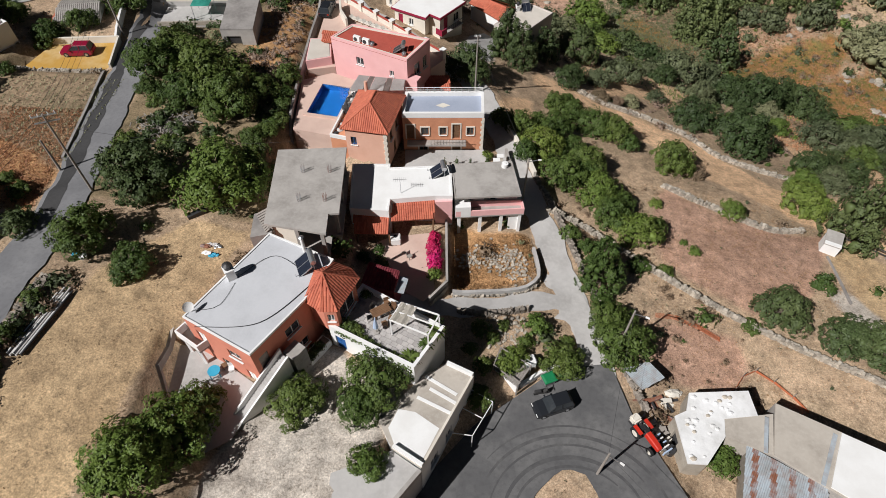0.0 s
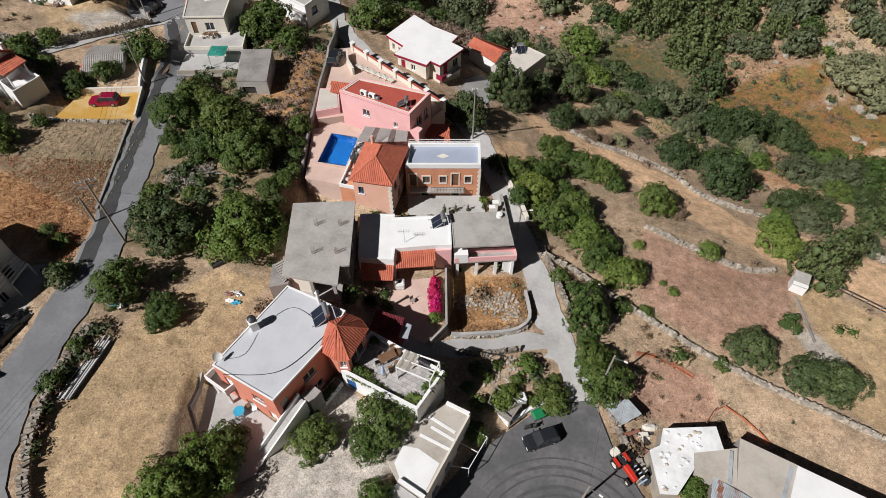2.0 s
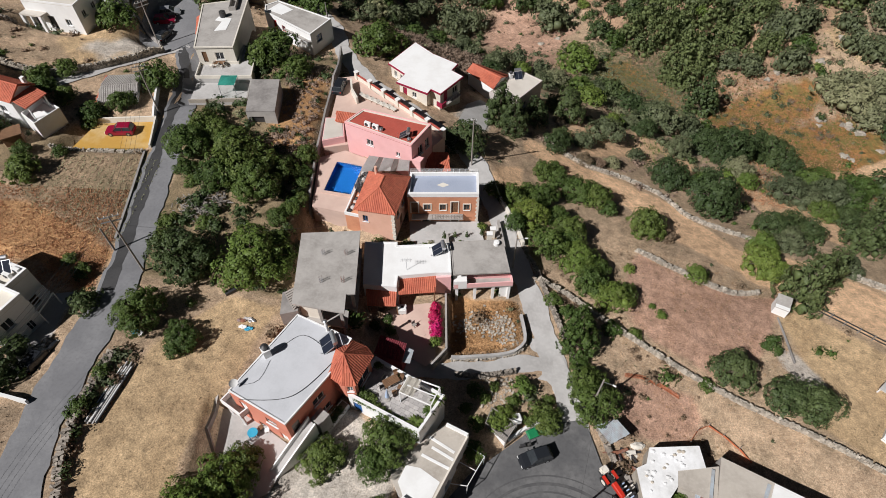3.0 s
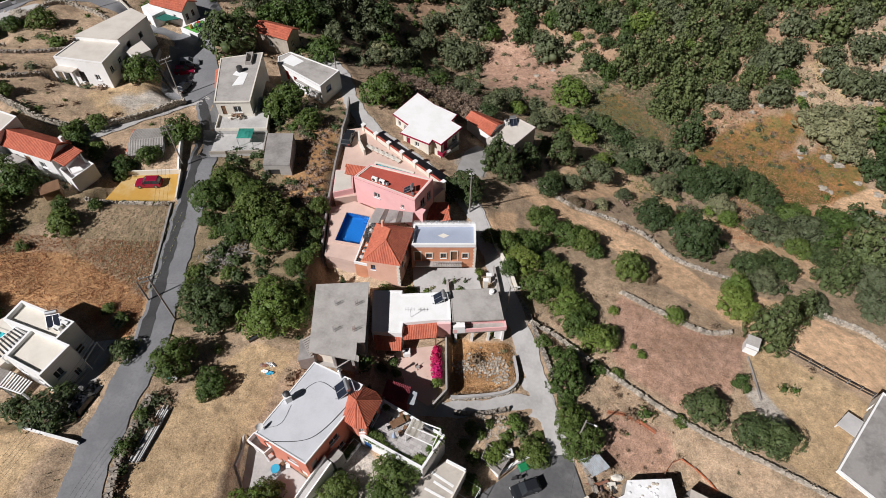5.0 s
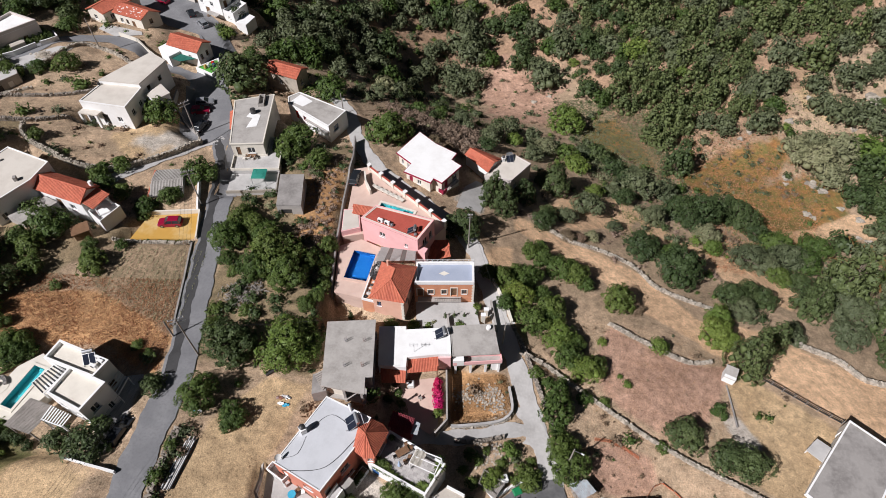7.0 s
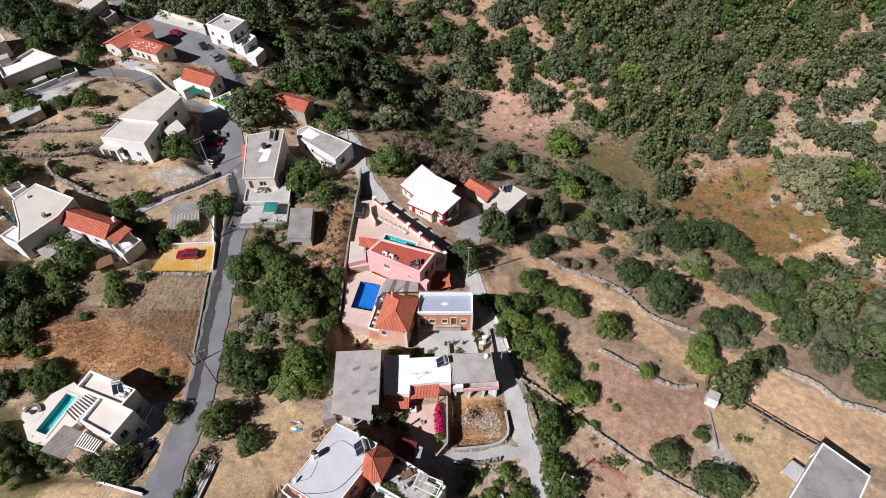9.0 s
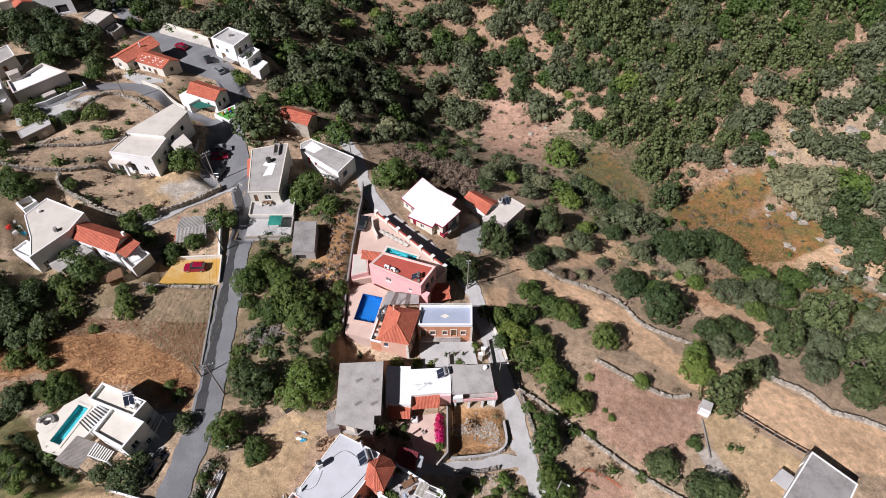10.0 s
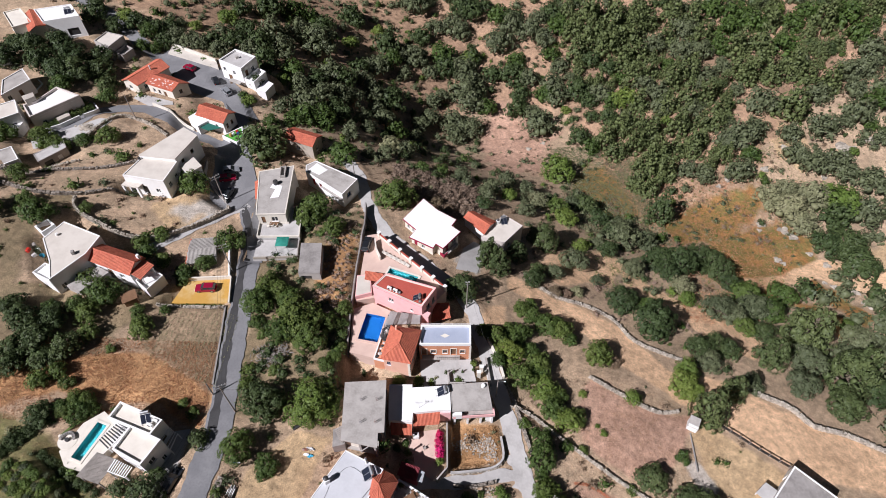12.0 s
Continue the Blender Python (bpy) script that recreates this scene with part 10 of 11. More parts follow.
SLOPE.append(("broad", "leaf_dark", [(-98.4, 163.2, 2.9), (-72.1, 165.5, 3.5), (-87.3, 166, 3.1), (-93, 166.2, 3.8), (-105.3, 166.5, 3.6), (-65.5, 166.8, 4.1), (-33.8, 168, 4.5), (-57.8, 168.2, 5.1), (-84.6, 169.6, 2.7), (49.3, 169.9, 4.5), (-105.2, 171.2, 2.8), (-19.1, 173.2, 6), (-64, 175, 4), (60.7, 178, 4.2), (55, 180.7, 3.3), (-31, 182.6, 3.9), (27.8, 185.7, 5.1), (-67.8, 187.7, 4), (54.8, 187.8, 3.8), (29.4, 193.3, 4.3), (51, 193.3, 5.3), (-60.4, 194.1, 6.3), (-43.9, 197.6, 4.6), (-0.3, 201.7, 4.8), (26.4, 202.2, 5.8), (18.7, 202.4, 4.8), (-21.7, 202.7, 5.9), (64.5, 204.8, 4), (58.4, 209.5, 4.6), (11, 210.1, 4.4), (-33.5, 212.4, 3.4), (-36, 213.8, 5.4)]))
SLOPE.append(("broad", "leaf_dark", [(-9.3, 215.4, 4.5), (10.2, 231.7, 5.7), (27.8, 232, 4.7), (6.7, 232.8, 5.8), (44.3, 233.7, 5.3), (16.2, 235.8, 4.2)]))
SLOPE.append(("broad", "leaf", [(73.9, 77.4, 2.9), (49.6, 79.8, 3.3), (107.5, 83.1, 3), (84.2, 85.4, 4.5), (80.7, 91.5, 4.6), (93.4, 94.5, 4.5), (-26.9, 118.9, 4.4), (33.1, 120.7, 3.5), (-6.5, 123.7, 2.3), (-1, 125.8, 2.4), (-47, 128.4, 2.7), (-42.3, 131.9, 3.1), (-38.9, 134.2, 4.5), (-34, 136.1, 4.2), (-56.2, 138.7, 1.6), (-15.6, 149.4, 4.2), (105.6, 154.7, 3.7), (-89.6, 158.3, 2.2), (-86.3, 159.7, 2.4), (-46.7, 160.5, 4.3), (-89.3, 163.4, 2.9), (52.5, 163.9, 3.5), (149.4, 165.7, 2.6), (155.2, 175.8, 5.3), (15.9, 185.7, 4.2), (63.2, 187, 3.8), (38, 192.9, 4.8), (-20.4, 196.2, 4.2), (-54.1, 197.8, 5), (68.1, 198.8, 3.5), (-48.9, 199.4, 4.6), (-1.4, 207.9, 5.8)]))
SLOPE.append(("broad", "leaf", [(28, 210.1, 4.5), (133.2, 211, 6.1), (109, 212.8, 4.9), (43, 213.3, 4), (162.9, 214.1, 5.9), (114.4, 221.9, 5.6), (140.5, 224.2, 5.8), (125.2, 225.4, 6.3), (162.4, 225.6, 6.8), (46.2, 226.5, 5.8), (149.1, 230.4, 5.4), (119.7, 230.9, 6.3), (21.9, 231.4, 5.2), (111.6, 235.3, 5.7)]))
SLOPE.append(("broad", "leaf_light", [(37.7, 52.2, 1.8), (51.1, 55.2, 2.4), (49.5, 56.2, 3.2), (51.8, 60.5, 2.8), (61.7, 86, 2.3), (36.1, 101.5, 2.3), (34.5, 114.7, 3.4), (18.5, 120.5, 2.4), (128.8, 135.1, 6.8), (-54.5, 136.9, 2.1), (37.7, 147.1, 6.1), (-48.6, 152.7, 2.7), (140.4, 155.3, 2), (-96.1, 168.8, 3.2), (-77.9, 171.7, 2.1), (-70, 179.4, 3.6), (46.2, 185.3, 2.1), (68.2, 186.9, 5.3), (-34.3, 196, 3.2), (9.9, 210.1, 3.9), (-25.9, 211.6, 2.9)]))
SLOPE.append(("broad", "leaf_pale", [(31.6, 82.2, 1.7), (62, 91.4, 3.3), (27.2, 122.3, 3.5), (113.6, 126, 5.2), (111, 131.4, 6.8), (-15.9, 134.1, 3.5), (106.4, 135.7, 5.7), (120.5, 136.8, 6.3), (111.9, 138.3, 5.3)]))
SLOPE.append(("conifer", "leaf_pine", [(52.1, 49.1, 3.9), (59.7, 55.1, 3), (90.4, 62.2, 5.8), (74.5, 66.9, 4), (86.6, 74.7, 6.6), (67.3, 126.6, 4.7), (67.5, 139.8, 3.7), (63.6, 142.8, 3.7), (71, 147.6, 4.6), (75, 147.9, 4.3), (67.5, 151.7, 3.8), (74.1, 157.2, 4.8), (80.1, 158.3, 4.4), (86, 159, 4.5), (60.3, 159.6, 3.9), (67.6, 162.7, 4.4), (73.2, 166.4, 4.5), (57.5, 166.8, 4.4), (83.4, 169.1, 4.6), (91.5, 170, 4.2), (97.5, 170.7, 4.2), (64.3, 171.9, 4.5), (70.4, 172.5, 4.6), (125, 175.2, 6.8), (101.2, 177.6, 4.3), (82, 181.2, 4.7), (72.4, 183.2, 4.3), (89.5, 183.2, 4.8), (97, 184.4, 4.4), (141.6, 186.8, 5.3), (124, 193.1, 4.7), (136.2, 193.3, 4.8)]))
SLOPE.append(("conifer", "leaf_pine", [(86.7, 193.5, 4.5), (114.9, 193.9, 4.6), (130.9, 196.5, 5.3), (92.6, 197.1, 5), (72.8, 198.2, 4.4), (121.5, 199.3, 5.3), (113.3, 199.3, 4.7), (79.6, 200.7, 4.5), (70.6, 205.6, 5), (76.7, 209.8, 5.1), (115, 210.2, 5.4), (123.3, 210.2, 6), (52.7, 212.7, 5.1), (65.1, 214.4, 5.6), (73.2, 218, 6.2), (58.9, 219.2, 5.7), (89.6, 219.4, 4.8), (104.4, 220.2, 4.9), (151.7, 222.3, 5.8), (52.5, 222.8, 5.2), (67.3, 224.2, 6.3), (78, 226.2, 5.9), (132.3, 226.6, 5.7), (84.4, 229.1, 4.9), (101.5, 229.3, 5.5), (59.9, 230.2, 6.4), (51, 231.8, 4.8), (94.1, 232.7, 5.5), (70.9, 233, 5.4), (80.4, 234.6, 5.5)]))
SLOPE.append(("conifer", "leaf_dark", [(12.6, 84.0, 2.9), (10.3, 85.9, 3.3), (17.5, 90.5, 2.8)]))
for kind, leaf, rows in SLOPE:
    for x, y, r in rows:
        if y < 128 or leaf in ("leaf_light", "leaf_pale"):
            grow(kind, leaf, [(x, y, r)], 1.25 if kind == "conifer" else 0.95, "near" if y < 108 else "mid")


for k in range(9):
    tree("low", "leaf", -98.8 + 0.9 * k, 117.4 + 0.97 * k, random.uniform(0.9, 1.4), 1.5, "small", name="shrub", label="green garden hedge shrub before the pale house")


def spiky(x, y, z, r, label, leaf="leaf", n=26, name="cycad"):
    """A rosette of arching fronds."""
    root = thing(name, x, y, z, label, "plant")
    part("stem", tube(bmesh.new(), (x, y, z - 0.05), (x, y, z + 0.3 * r), 0.16 * r, 0.12 * r, 8), "bark", root)
    bm = bmesh.new()
    for k in range(n):
        a, up = k * 2.4, random.uniform(0.25, 1.1)
        d, side = Vector((math.cos(a), math.sin(a), 0)), Vector((-math.sin(a), math.cos(a), 0))
        pts = [Vector((x, y, z + 0.28 * r)) + d * (r * s) + Vector((0, 0, r * (up * s - 0.9 * s * s))) for s in (0, 0.35, 0.7, 1.0)]
        ws = (0.03 * r, 0.10 * r, 0.08 * r, 0.01)
        row = [(bm.verts.new(p - side * w), bm.verts.new(p + side * w)) for p, w in zip(pts, ws)]
        for p, q in zip(row, row[1:]):
            bm.faces.new((p[0], p[1], q[1], q[0]))
    part("fronds", bm, leaf, root)
    return root


for x, y, r in ((-2.9, 24.9, 1.1), (-1.5, 26.3, 0.8), (-0.6, 27.6, 1.0)):
    spiky(x, y, 7.66, r, "green cycad palm in the terrace border")
for x, y, r in ((-9.4, 27.9, 0.5), (-8.7, 27.5, 0.55), (-8.0, 27.1, 0.5), (-7.3, 26.8, 0.6), (-6.5, 26.3, 0.55), (-5.8, 25.9, 0.5), (-5.0, 25.5, 0.4), (-7.2, 31.7, 0.55), (-4.6, 30.6, 0.5), (-9.7, 28.7, 0.6), (-9.0, 28.5, 0.7), (-8.3, 28.0, 0.65), (-7.6, 27.6, 0.6), (-4.4, 25.2, 0.5), (-3.6, 24.9, 0.45), (-0.5, 28.6, 0.6)):
    tree("low", "leaf", x, y, r, 1.2, z=7.62, name="shrub", label="small green shrub in the terrace border")
for x, y, r in ((-12.5, 25.6, 0.6), (-12.0, 26.4, 0.6), (-11.5, 27.2, 0.6), (-13.0, 24.8, 0.5)):
    tree("low", "leaf_dark", x, y, r, 1.1, z=5.6, name="shrub", label="dark green shrub in the white planter")
for k in range(5):
    tree("low", "flower", -1.0 + 0.1 * math.sin(k), 38.0 + 0.95 * k, 0.85, 1.5, z=3.25, name="bougainvillea", label="magenta flowering bougainvillea along the patio wall")
tree("broad", "leaf_light", -0.9, 37.0, 0.8, 1.2, z=3.25, label="small bright green tree beside the patio")
for x, y, r in ((-7.0, 40.4, 0.8), (-6.6, 38.6, 0.7), (-6.9, 36.6, 0.9), (-8.6, 39.4, 0.8)):
    tree("low", "leaf", x, y, r, 1.3, z=3.2, name="shrub", label="green garden shrub beside the patio")

# ---- woods ----
OPEN = [z for z, soft in ZONES["red"][2:3] + ZONES["straw"][4:] + ZONES["green"]]
OPEN.append([(14, 84), (24, 80), (33, 77), (44, 67), (52, 58.5), (66, 57), (92, 44), (92, 0), (14, 0)])
DENSE = [(48, 236), (44, 205), (62, 178), (60, 163), (68, 146), (86, 148), (106, 160), (106, 188), (140, 196), (190, 236)]
EDGE_Y, EDGE_X = (40, 60, 77, 84, 95, 104, 112, 117, 130, 151, 160, 164, 170, 176, 300), (62, 50, 33, 22, 22, 16, -2, -26, -40, -49, -64, -92, -104, -118, -118)


def dome(rng, spire, tufts, per, size, solid=True):
    """A small crown for planting in masses: leaf corners and its inner mass."""
    quads, blobs, cl = crown_parts(rng, "conifer" if spire else "broad", tufts, per, size, False)
    if not solid:
        return quads.reshape(-1, 3), LUMP_SMALL[0] * 0.62 + np.array([0, 0, 0.4]), LUMP_SMALL[1]
    v, f, n = [], [], 0
    for bv, bf in blobs:
        v.append((bv - bv.mean(0)) * (1.1 if spire else 1.2) + bv.mean(0))
        f.append(bf + n)
        n += len(bv)
    return quads.reshape(-1, 3), np.concatenate(v), np.concatenate(f)


def plant_many(name, label, category, sp, rows, stock, rng, sink=0.15, tall=(0.75, 1.15)):
    """One sheet of foliage of a kind: rows of x, y, radius, stock number."""
    quads, blobs = [], []
    for a, b, r, k in rows:
        q, v, f = stock[k]
        c, s = math.cos(a * 7), math.sin(a * 7)
        turn = np.array([(c, s, 0), (-s, c, 0), (0, 0, rng.uniform(*tall))]) * r
        at = np.array([a, b, float(levels(np.array([a]), np.array([b]))[0]) - sink * r])
        quads.append((q @ turn + at).reshape(-1, 4, 3))
        blobs.append((v @ turn + at, f))
    return tagged(new(name, cloud_mesh(name, np.concatenate(quads), blobs, sp)), label, category, kind="stuff")


def levels(x, y):
    i, j = np.clip((x + 130) / GRID, 0, len(GX) - 1.01), np.clip((y + 20) / GRID, 0, len(GY) - 1.01)
    a, b = i.astype(int), j.astype(int)
    u, v = i - a, j - b
    z = LEVELS
    return (z[b, a] * (1 - u) + z[b, a + 1] * u) * (1 - v) + (z[b + 1, a] * (1 - u) + z[b + 1, a + 1] * u) * v


def woods():
    """Trees between and beyond the single ones: pines where the wood is dense, low growth in the gaps."""
    rng = np.random.default_rng(5)
    known = np.array([row for kind, leaf, rows in SLOPE for row in rows])
    spots = {k: [] for k in ("leaf_dark", "leaf_olive", "leaf", "leaf_pine", "leaf_light")}
    gx, gy = (v.ravel() for v in np.meshgrid(np.arange(-118, 215, 4.2), np.arange(40, 288, 4.2)))
    x, y = gx + rng.uniform(-2.4, 2.4, gx.shape), gy + rng.uniform(-2.4, 2.4, gx.shape)
    shut = np.minimum.reduce([sdf(p, x, y) for p in OPEN])
    keep = (x > np.interp(y, EDGE_Y, EDGE_X)) & (x < 72 + y * 0.8) & (shut > 0.8)
    room = (np.hypot(x[:, None] - known[None, :, 0], y[:, None] - known[None, :, 1]) - known[None, :, 2]).min(1)
    dense = sdf(DENSE, x, y) < 0
    for kind, leaf, rows in SLOPE:
        if leaf not in ("leaf_light", "leaf_pale"):
            spots[leaf] += [(a, b, r, int(rng.integers(0, 5) if kind == "conifer" else rng.integers(5, 12))) for a, b, r in rows if b >= 128]
    away = (y > 236) | (x > 0.66 * y + 36)
    for a, b, free, thick, out in zip(x[keep], y[keep], room[keep], dense[keep], away[keep]):
        w = rng.uniform()
        pine = thick and rng.uniform() < 0.75
        if thick or out:
            r = min(rng.uniform(2.2, 4.0), free + 1.1)
            if r < 1.3 or (out and w > 0.6):
                continue
        else:
            r = min(rng.uniform(0.6, 2.0), free + 0.6)
            if r < 0.5 or w > (0.62 if b > 120 else 0.25):
                continue
            w /= 0.62 if b > 120 else 0.25
        sp = "leaf_pine" if pine else "leaf_olive" if w < 0.45 else "leaf_dark" if w < 0.72 else "leaf" if w < 0.9 else "leaf_light"
        spots[sp].append((a, b, r, int(rng.integers(0, 5) if pine else rng.integers(5, 12)) + (0 if r > 2.2 and not out else 12)))
    for sp, rows in spots.items():
        stock = [dome(rng, k < 5, 80, 10, 0.16) for k in range(12)] + [dome(rng, k < 5, 24, 7, 0.3, False) for k in range(12)]
        plant_many("far_woods", "dense hillside wood of %s trees and scrub" % SHADES[sp], "woods", sp, rows, stock, rng, 0.12, (1.0, 1.35))


woods()


# ---- dry grass, weeds and scrub ----
def clear_of_built(x, y, gap):
    ok = sdf(BEND, x, y) > gap
    for w, mm, line, lz in ROADS.values():
        ok &= line_dist(line[::4], x, y)[0] > w + gap
    for poly in FOOT:
        ok &= sdf(poly, x, y) > gap * 0.5
    for poly in (YEL, DECK, UP, TERR, BEND):
        ok &= sdf(poly, x, y) > gap * 0.5
    for poly, soft in ZONES["pale"]:
        ok &= sdf(poly, x, y) > -0.4
    return ok


def tufts(name, label, leaf, n, size, blades, where, seed, keep=1.0):
    """Small upright sprays of blades on the open ground."""
    rng = np.random.default_rng(seed)
    x, y = rng.uniform(where[0], where[1], n), rng.uniform(where[2], where[3], n)
    ok = (wobble(x, y, 3.0, seed) + 0.6 * wobble(x, y, 11.0, seed + 1) > rng.uniform(-0.9, 0.9, n) * 1.1 - keep + 0.6) & (x > -50 - 0.62 * y) & (x < 25 + 0.72 * y)
    if where[4]:
        ok &= np.minimum.reduce([sdf(q, x, y) for q, soft in ZONES["straw"] + ZONES["sand"]]) > 0.3
    x, y = x[ok], y[ok]
    ok = clear_of_built(x, y, 0.5)
    x, y = x[ok], y[ok]
    z = levels(x, y)
    m = len(x)
    s = size * rng.uniform(0.5, 1.5, (m, 1))
    a = rng.uniform(0, 6.28, (m, blades))
    lean = rng.uniform(0.3, 1.1, (m, blades))
    root = np.stack([x, y, z - 0.03], -1)[:, None, :] + np.stack([np.cos(a) * s * 0.2, np.sin(a) * s * 0.2, a * 0], -1)
    tip = root + np.stack([np.cos(a) * lean * s * 0.6, np.sin(a) * lean * s * 0.6, s * rng.uniform(0.4, 0.9, (m, blades))], -1)
    side = np.stack([-np.sin(a), np.cos(a), a * 0], -1) * (s * 0.14)[..., None]
    mid = (root + tip) / 2
    q = np.stack([root, mid - side, tip, mid + side], 2).reshape(-1, 4, 3)
    return tagged(new(name, cloud_mesh(name, q, [], leaf)), label, "grass", kind="stuff")


def scrub(name, label, leaf, n, where, sizes, seed, keep):
    """Low bushes scattered over the open ground."""
    rng = np.random.default_rng(seed)
    x, y = rng.uniform(where[0], where[1], n), rng.uniform(where[2], where[3], n)
    ok = (wobble(x, y, 4.0, seed) + 0.7 * wobble(x, y, 13.0, seed + 1) > rng.uniform(-1.2, 1.2, n) - keep) & (x > -50 - 0.62 * y) & (x < 25 + 0.78 * y)
    ok &= np.minimum.reduce([sdf(q, x, y) for q, soft in ZONES["straw"][:2] + ZONES["sand"] + ZONES["pale"] + ZONES["red"][:1] + ZONES["rust"][:1]]) > 0.4
    ok &= sdf([(-58, 44), (-58, 66), (-38, 66), (-38, 44)], x, y) > 0
    x, y = x[ok], y[ok]
    ok = clear_of_built(x, y, 0.9)
    x, y = x[ok], y[ok]
    stock = [dome(rng, False, 16, 6, 0.36, False) for k in range(8)]
    rows = [(a, b, sizes[0] + (sizes[1] - sizes[0]) * rng.uniform() ** 2.2, int(rng.integers(0, 8))) for a, b in zip(x, y)]
    return plant_many(name, label, "scrub", leaf, rows, stock, rng, 0.3)


WIDE = (-125, 190, 8, 240)
scrub("scrub", "low grey-green thorny scrub on the dry slope", "leaf_olive", 1900, WIDE, (0.3, 1.5), 31, -0.25)
scrub("scrub", "brown dried-out thorn bushes on the slope", "leaf_dry", 1900, WIDE, (0.25, 1.2), 32, -0.2)
scrub("scrub", "small green bushes among dry grass", "leaf", 1500, WIDE, (0.3, 1.6), 33, -0.4)
scrub("scrub", "pale yellowish low bushes among dry grass", "leaf_pale", 1300, WIDE, (0.2, 0.9), 34, -0.2)
scrub("scrub", "bushes at the foot of the trees beside the road", "leaf_dark", 420, (-38, -19, 42, 96), (0.4, 1.5), 35, 0.2)
scrub("scrub", "dark weeds and thorn bushes round the pipes", "leaf_dark", 160, (-37.6, -33.5, 17, 33), (0.3, 1.0), 37, 0.5)
scrub("scrub", "dry thorn bushes round the pipes", "leaf_dry", 160, (-37.6, -33.5, 15, 33), (0.25, 0.8), 38, 0.5)
scrub("scrub", "dry weeds along the lane's edge", "leaf_dry", 260, (13, 34, 24, 56), (0.2, 0.6), 39, 0.2)
scrub("scrub", "green bushes in the village gardens", "leaf", 480, (-118, -30, 70, 165), (0.4, 1.9), 36, -0.15)
scrub("scrub", "dry brush and small bushes on the far wooded slope", "leaf_dry", 2600, (-60, 150, 110, 238), (0.3, 1.1), 43, 0.2)
scrub("scrub", "small grey-green bushes on the far wooded slope", "leaf_olive", 1500, (-60, 150, 110, 238), (0.3, 1.2), 44, 0.0)
scrub("scrub", "dry brush among the village gardens", "leaf_dry", 420, (-118, -30, 70, 165), (0.3, 1.0), 41, -0.1)
scrub("thicket", "pinkish-brown dry thorn thicket behind the white house", "twig", 900, (-14, 9, 101, 122), (0.4, 1.2), 45, 0.9)
scrub("thicket", "dry brown brush on the plot beside the pink house", "twig", 320, (-27, -18.8, 64, 92), (0.25, 0.8), 46, 0.5)
scrub("thicket", "dry brown brush between the path walls", "twig", 420, (14, 60, 72, 104), (0.3, 0.9), 47, 0.1)
tufts("dry_grass", "tufts of dry straw-coloured grass and weeds", "straw_blade", 46000, 0.14, 4, (-105, 95, 8, 135, 0), 21)
tufts("dry_weeds", "brown dead weeds on open ground", "leaf_dry", 40000, 0.17, 4, (-105, 130, 8, 180, 1), 22)
tufts("green_weeds", "low green weeds and thistles", "leaf_olive", 16000, 0.2, 5, (-105, 130, 8, 180, 1), 23, 0.75)
tufts("meadow_weeds", "tall yellow-green weeds in the hillside meadow", "leaf_pale", 16000, 0.42, 4, (38, 68, 112, 166, 0), 27, 1.4)
tufts("meadow_weeds", "tall green weeds in the hillside meadow", "leaf_light", 12000, 0.42, 4, (38, 122, 84, 166, 0), 28, 0.8)
tufts("rusty_grass", "rusty dry grass over the fallow plot", "orange_grass", 26000, 0.2, 4, (-78, -41.2, 41, 58, 0), 24, 1.5)
tufts("rusty_grass", "rusty dry grass in the far clearing", "orange_grass", 26000, 0.34, 4, (60, 122, 78, 145, 0), 25, 1.0)
tufts("rusty_grass", "rusty dry grass over the rubble plot", "orange_grass", 4000, 0.18, 5, (0.8, 10.4, 36, 44.6, 0), 29, 1.6)
tufts("rusty_grass", "rusty dry grass below the path wall", "orange_grass", 9000, 0.14, 4, (21, 52, 25, 57, 0), 26, 0.7)


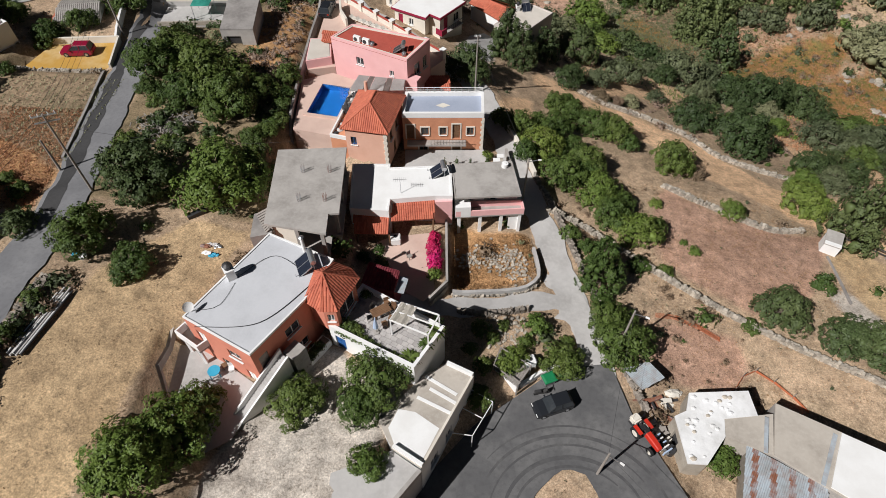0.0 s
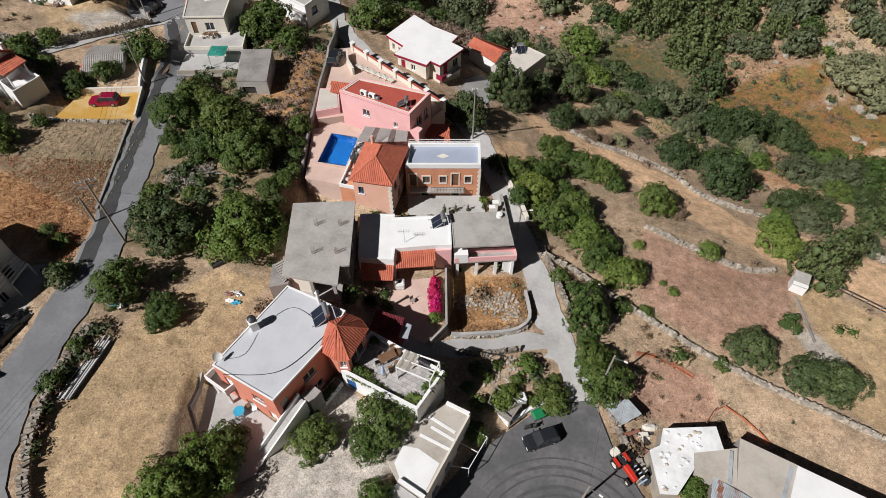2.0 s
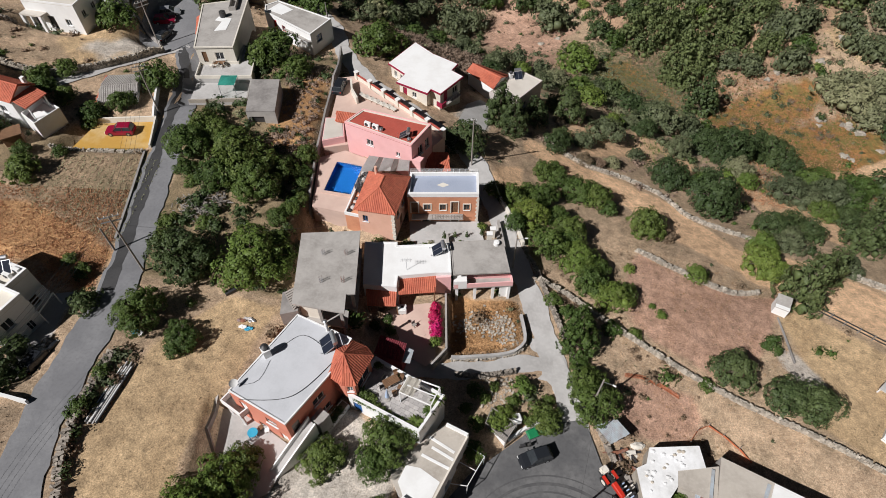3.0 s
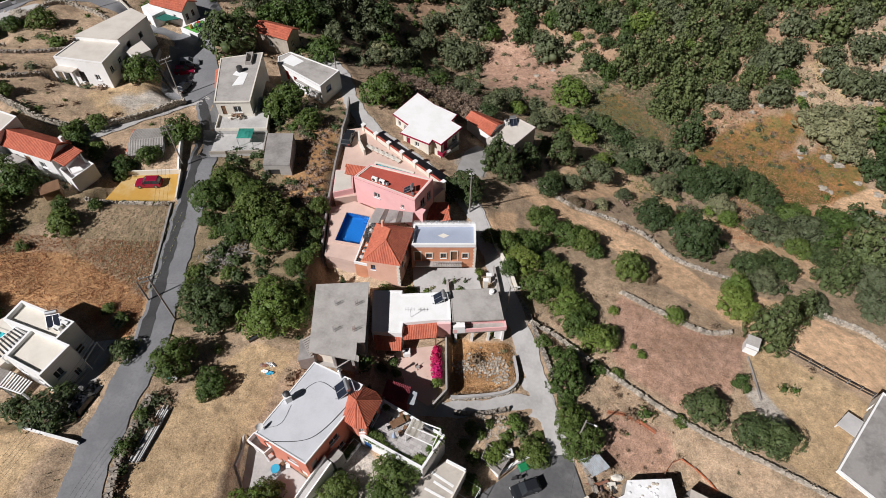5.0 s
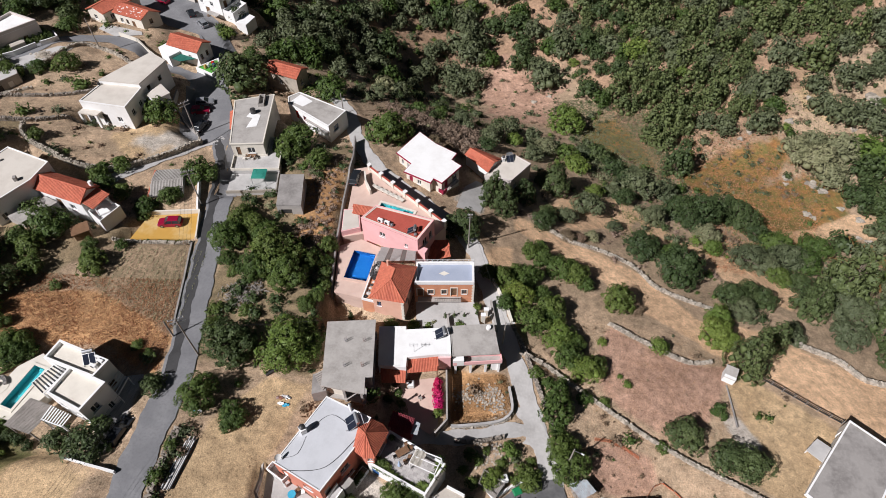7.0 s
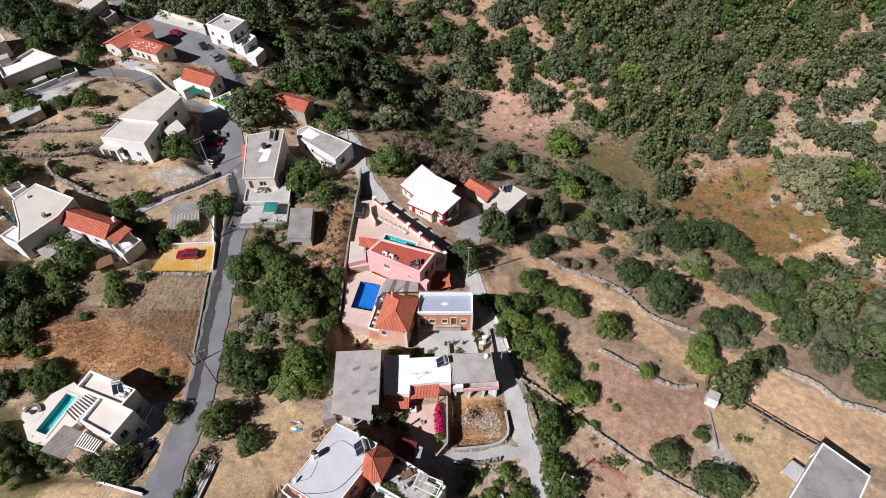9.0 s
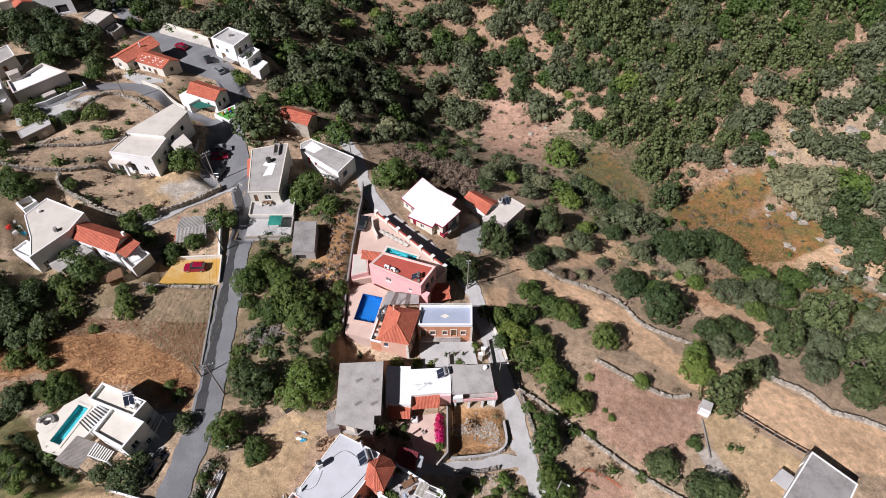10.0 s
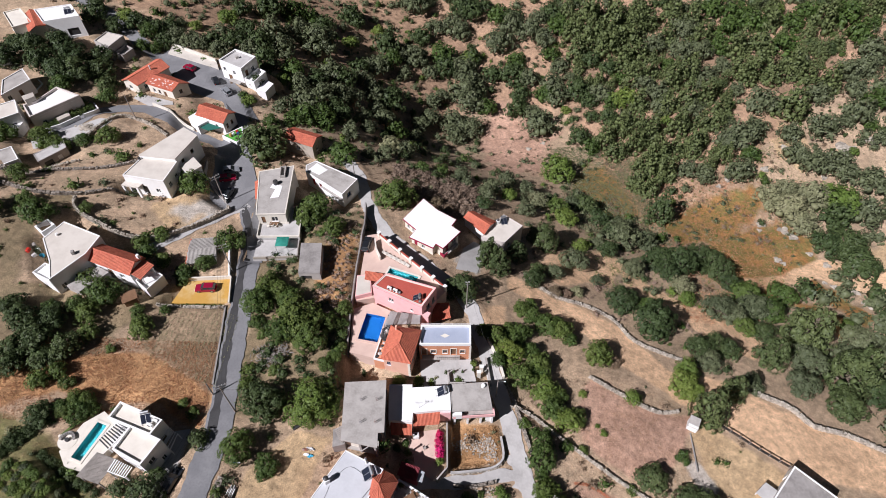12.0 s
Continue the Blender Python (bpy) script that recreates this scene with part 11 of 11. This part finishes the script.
def grass_rows():
    """Dry grass grown in the faint lines of an old ploughed plot."""
    rng = np.random.default_rng(40)
    quads = []
    for k in range(15):
        y = np.arange(53.4 - 0.36 * k, 64.6, 0.09)
        x = -54.4 + 0.95 * k + (y - 58) * 0.06 + rng.normal(0, 0.09, y.shape)
        ok = rng.uniform(size=y.shape) < 0.75
        x, y = x[ok], y[ok] + rng.normal(0, 0.1, ok.sum())
        root = np.stack([x, y, levels(x, y)], -1)
        a, s = rng.uniform(0, 6.28, x.shape), rng.uniform(0.12, 0.34, x.shape)
        tip = root + np.stack([np.cos(a) * s * 0.8, np.sin(a) * s * 0.8, s * 0.8], -1)
        side = np.stack([-np.sin(a), np.cos(a), a * 0], -1) * (s * 0.22)[:, None]
        mid = (root + tip) / 2
        quads.append(np.stack([root, mid - side, tip, mid + side], 1))
    return tagged(new("grass_rows", cloud_mesh("grass_rows", np.concatenate(quads), [], "leaf_pale")), "dry pale weeds in the faint rows of a ploughed plot", "grass", kind="stuff")


grass_rows()

# ---- paving pieces, last ----
def flag_mesh():
    bm = box(bmesh.new(), (0, 0, 0), (0.54, 0.44, 0.05))
    me = bpy.data.meshes.new("flagstone")
    bm.to_mesh(me)
    bm.free()
    me.materials.append(M["paving"])
    return me


FLAG = flag_mesh()
ang = math.atan2(TERR[1][1] - TERR[0][1], TERR[1][0] - TERR[0][0])
inner_floor = inset(TERR, 0.55)
for i in range(-2, 20):
    for j in range(-2, 14):
        u, v = i * 0.57 + (0.28 if j % 2 else 0.0), j * 0.47
        x = TERR[0][0] + u * math.cos(ang) - v * math.sin(ang)
        y = TERR[0][1] + u * math.sin(ang) + v * math.cos(ang)
        if float(sdf(inner_floor, np.array([x]), np.array([y]))[0]) < -0.1:
            ob = new("flagstone", FLAG)
            ob.parent = terrace
            ob.matrix_parent_inverse = terrace.matrix_world.inverted()
            ob.matrix_basis = pose(x, y, 7.615 + random.uniform(0, 0.012), 0, 0, math.degrees(ang) + random.uniform(-2, 2))
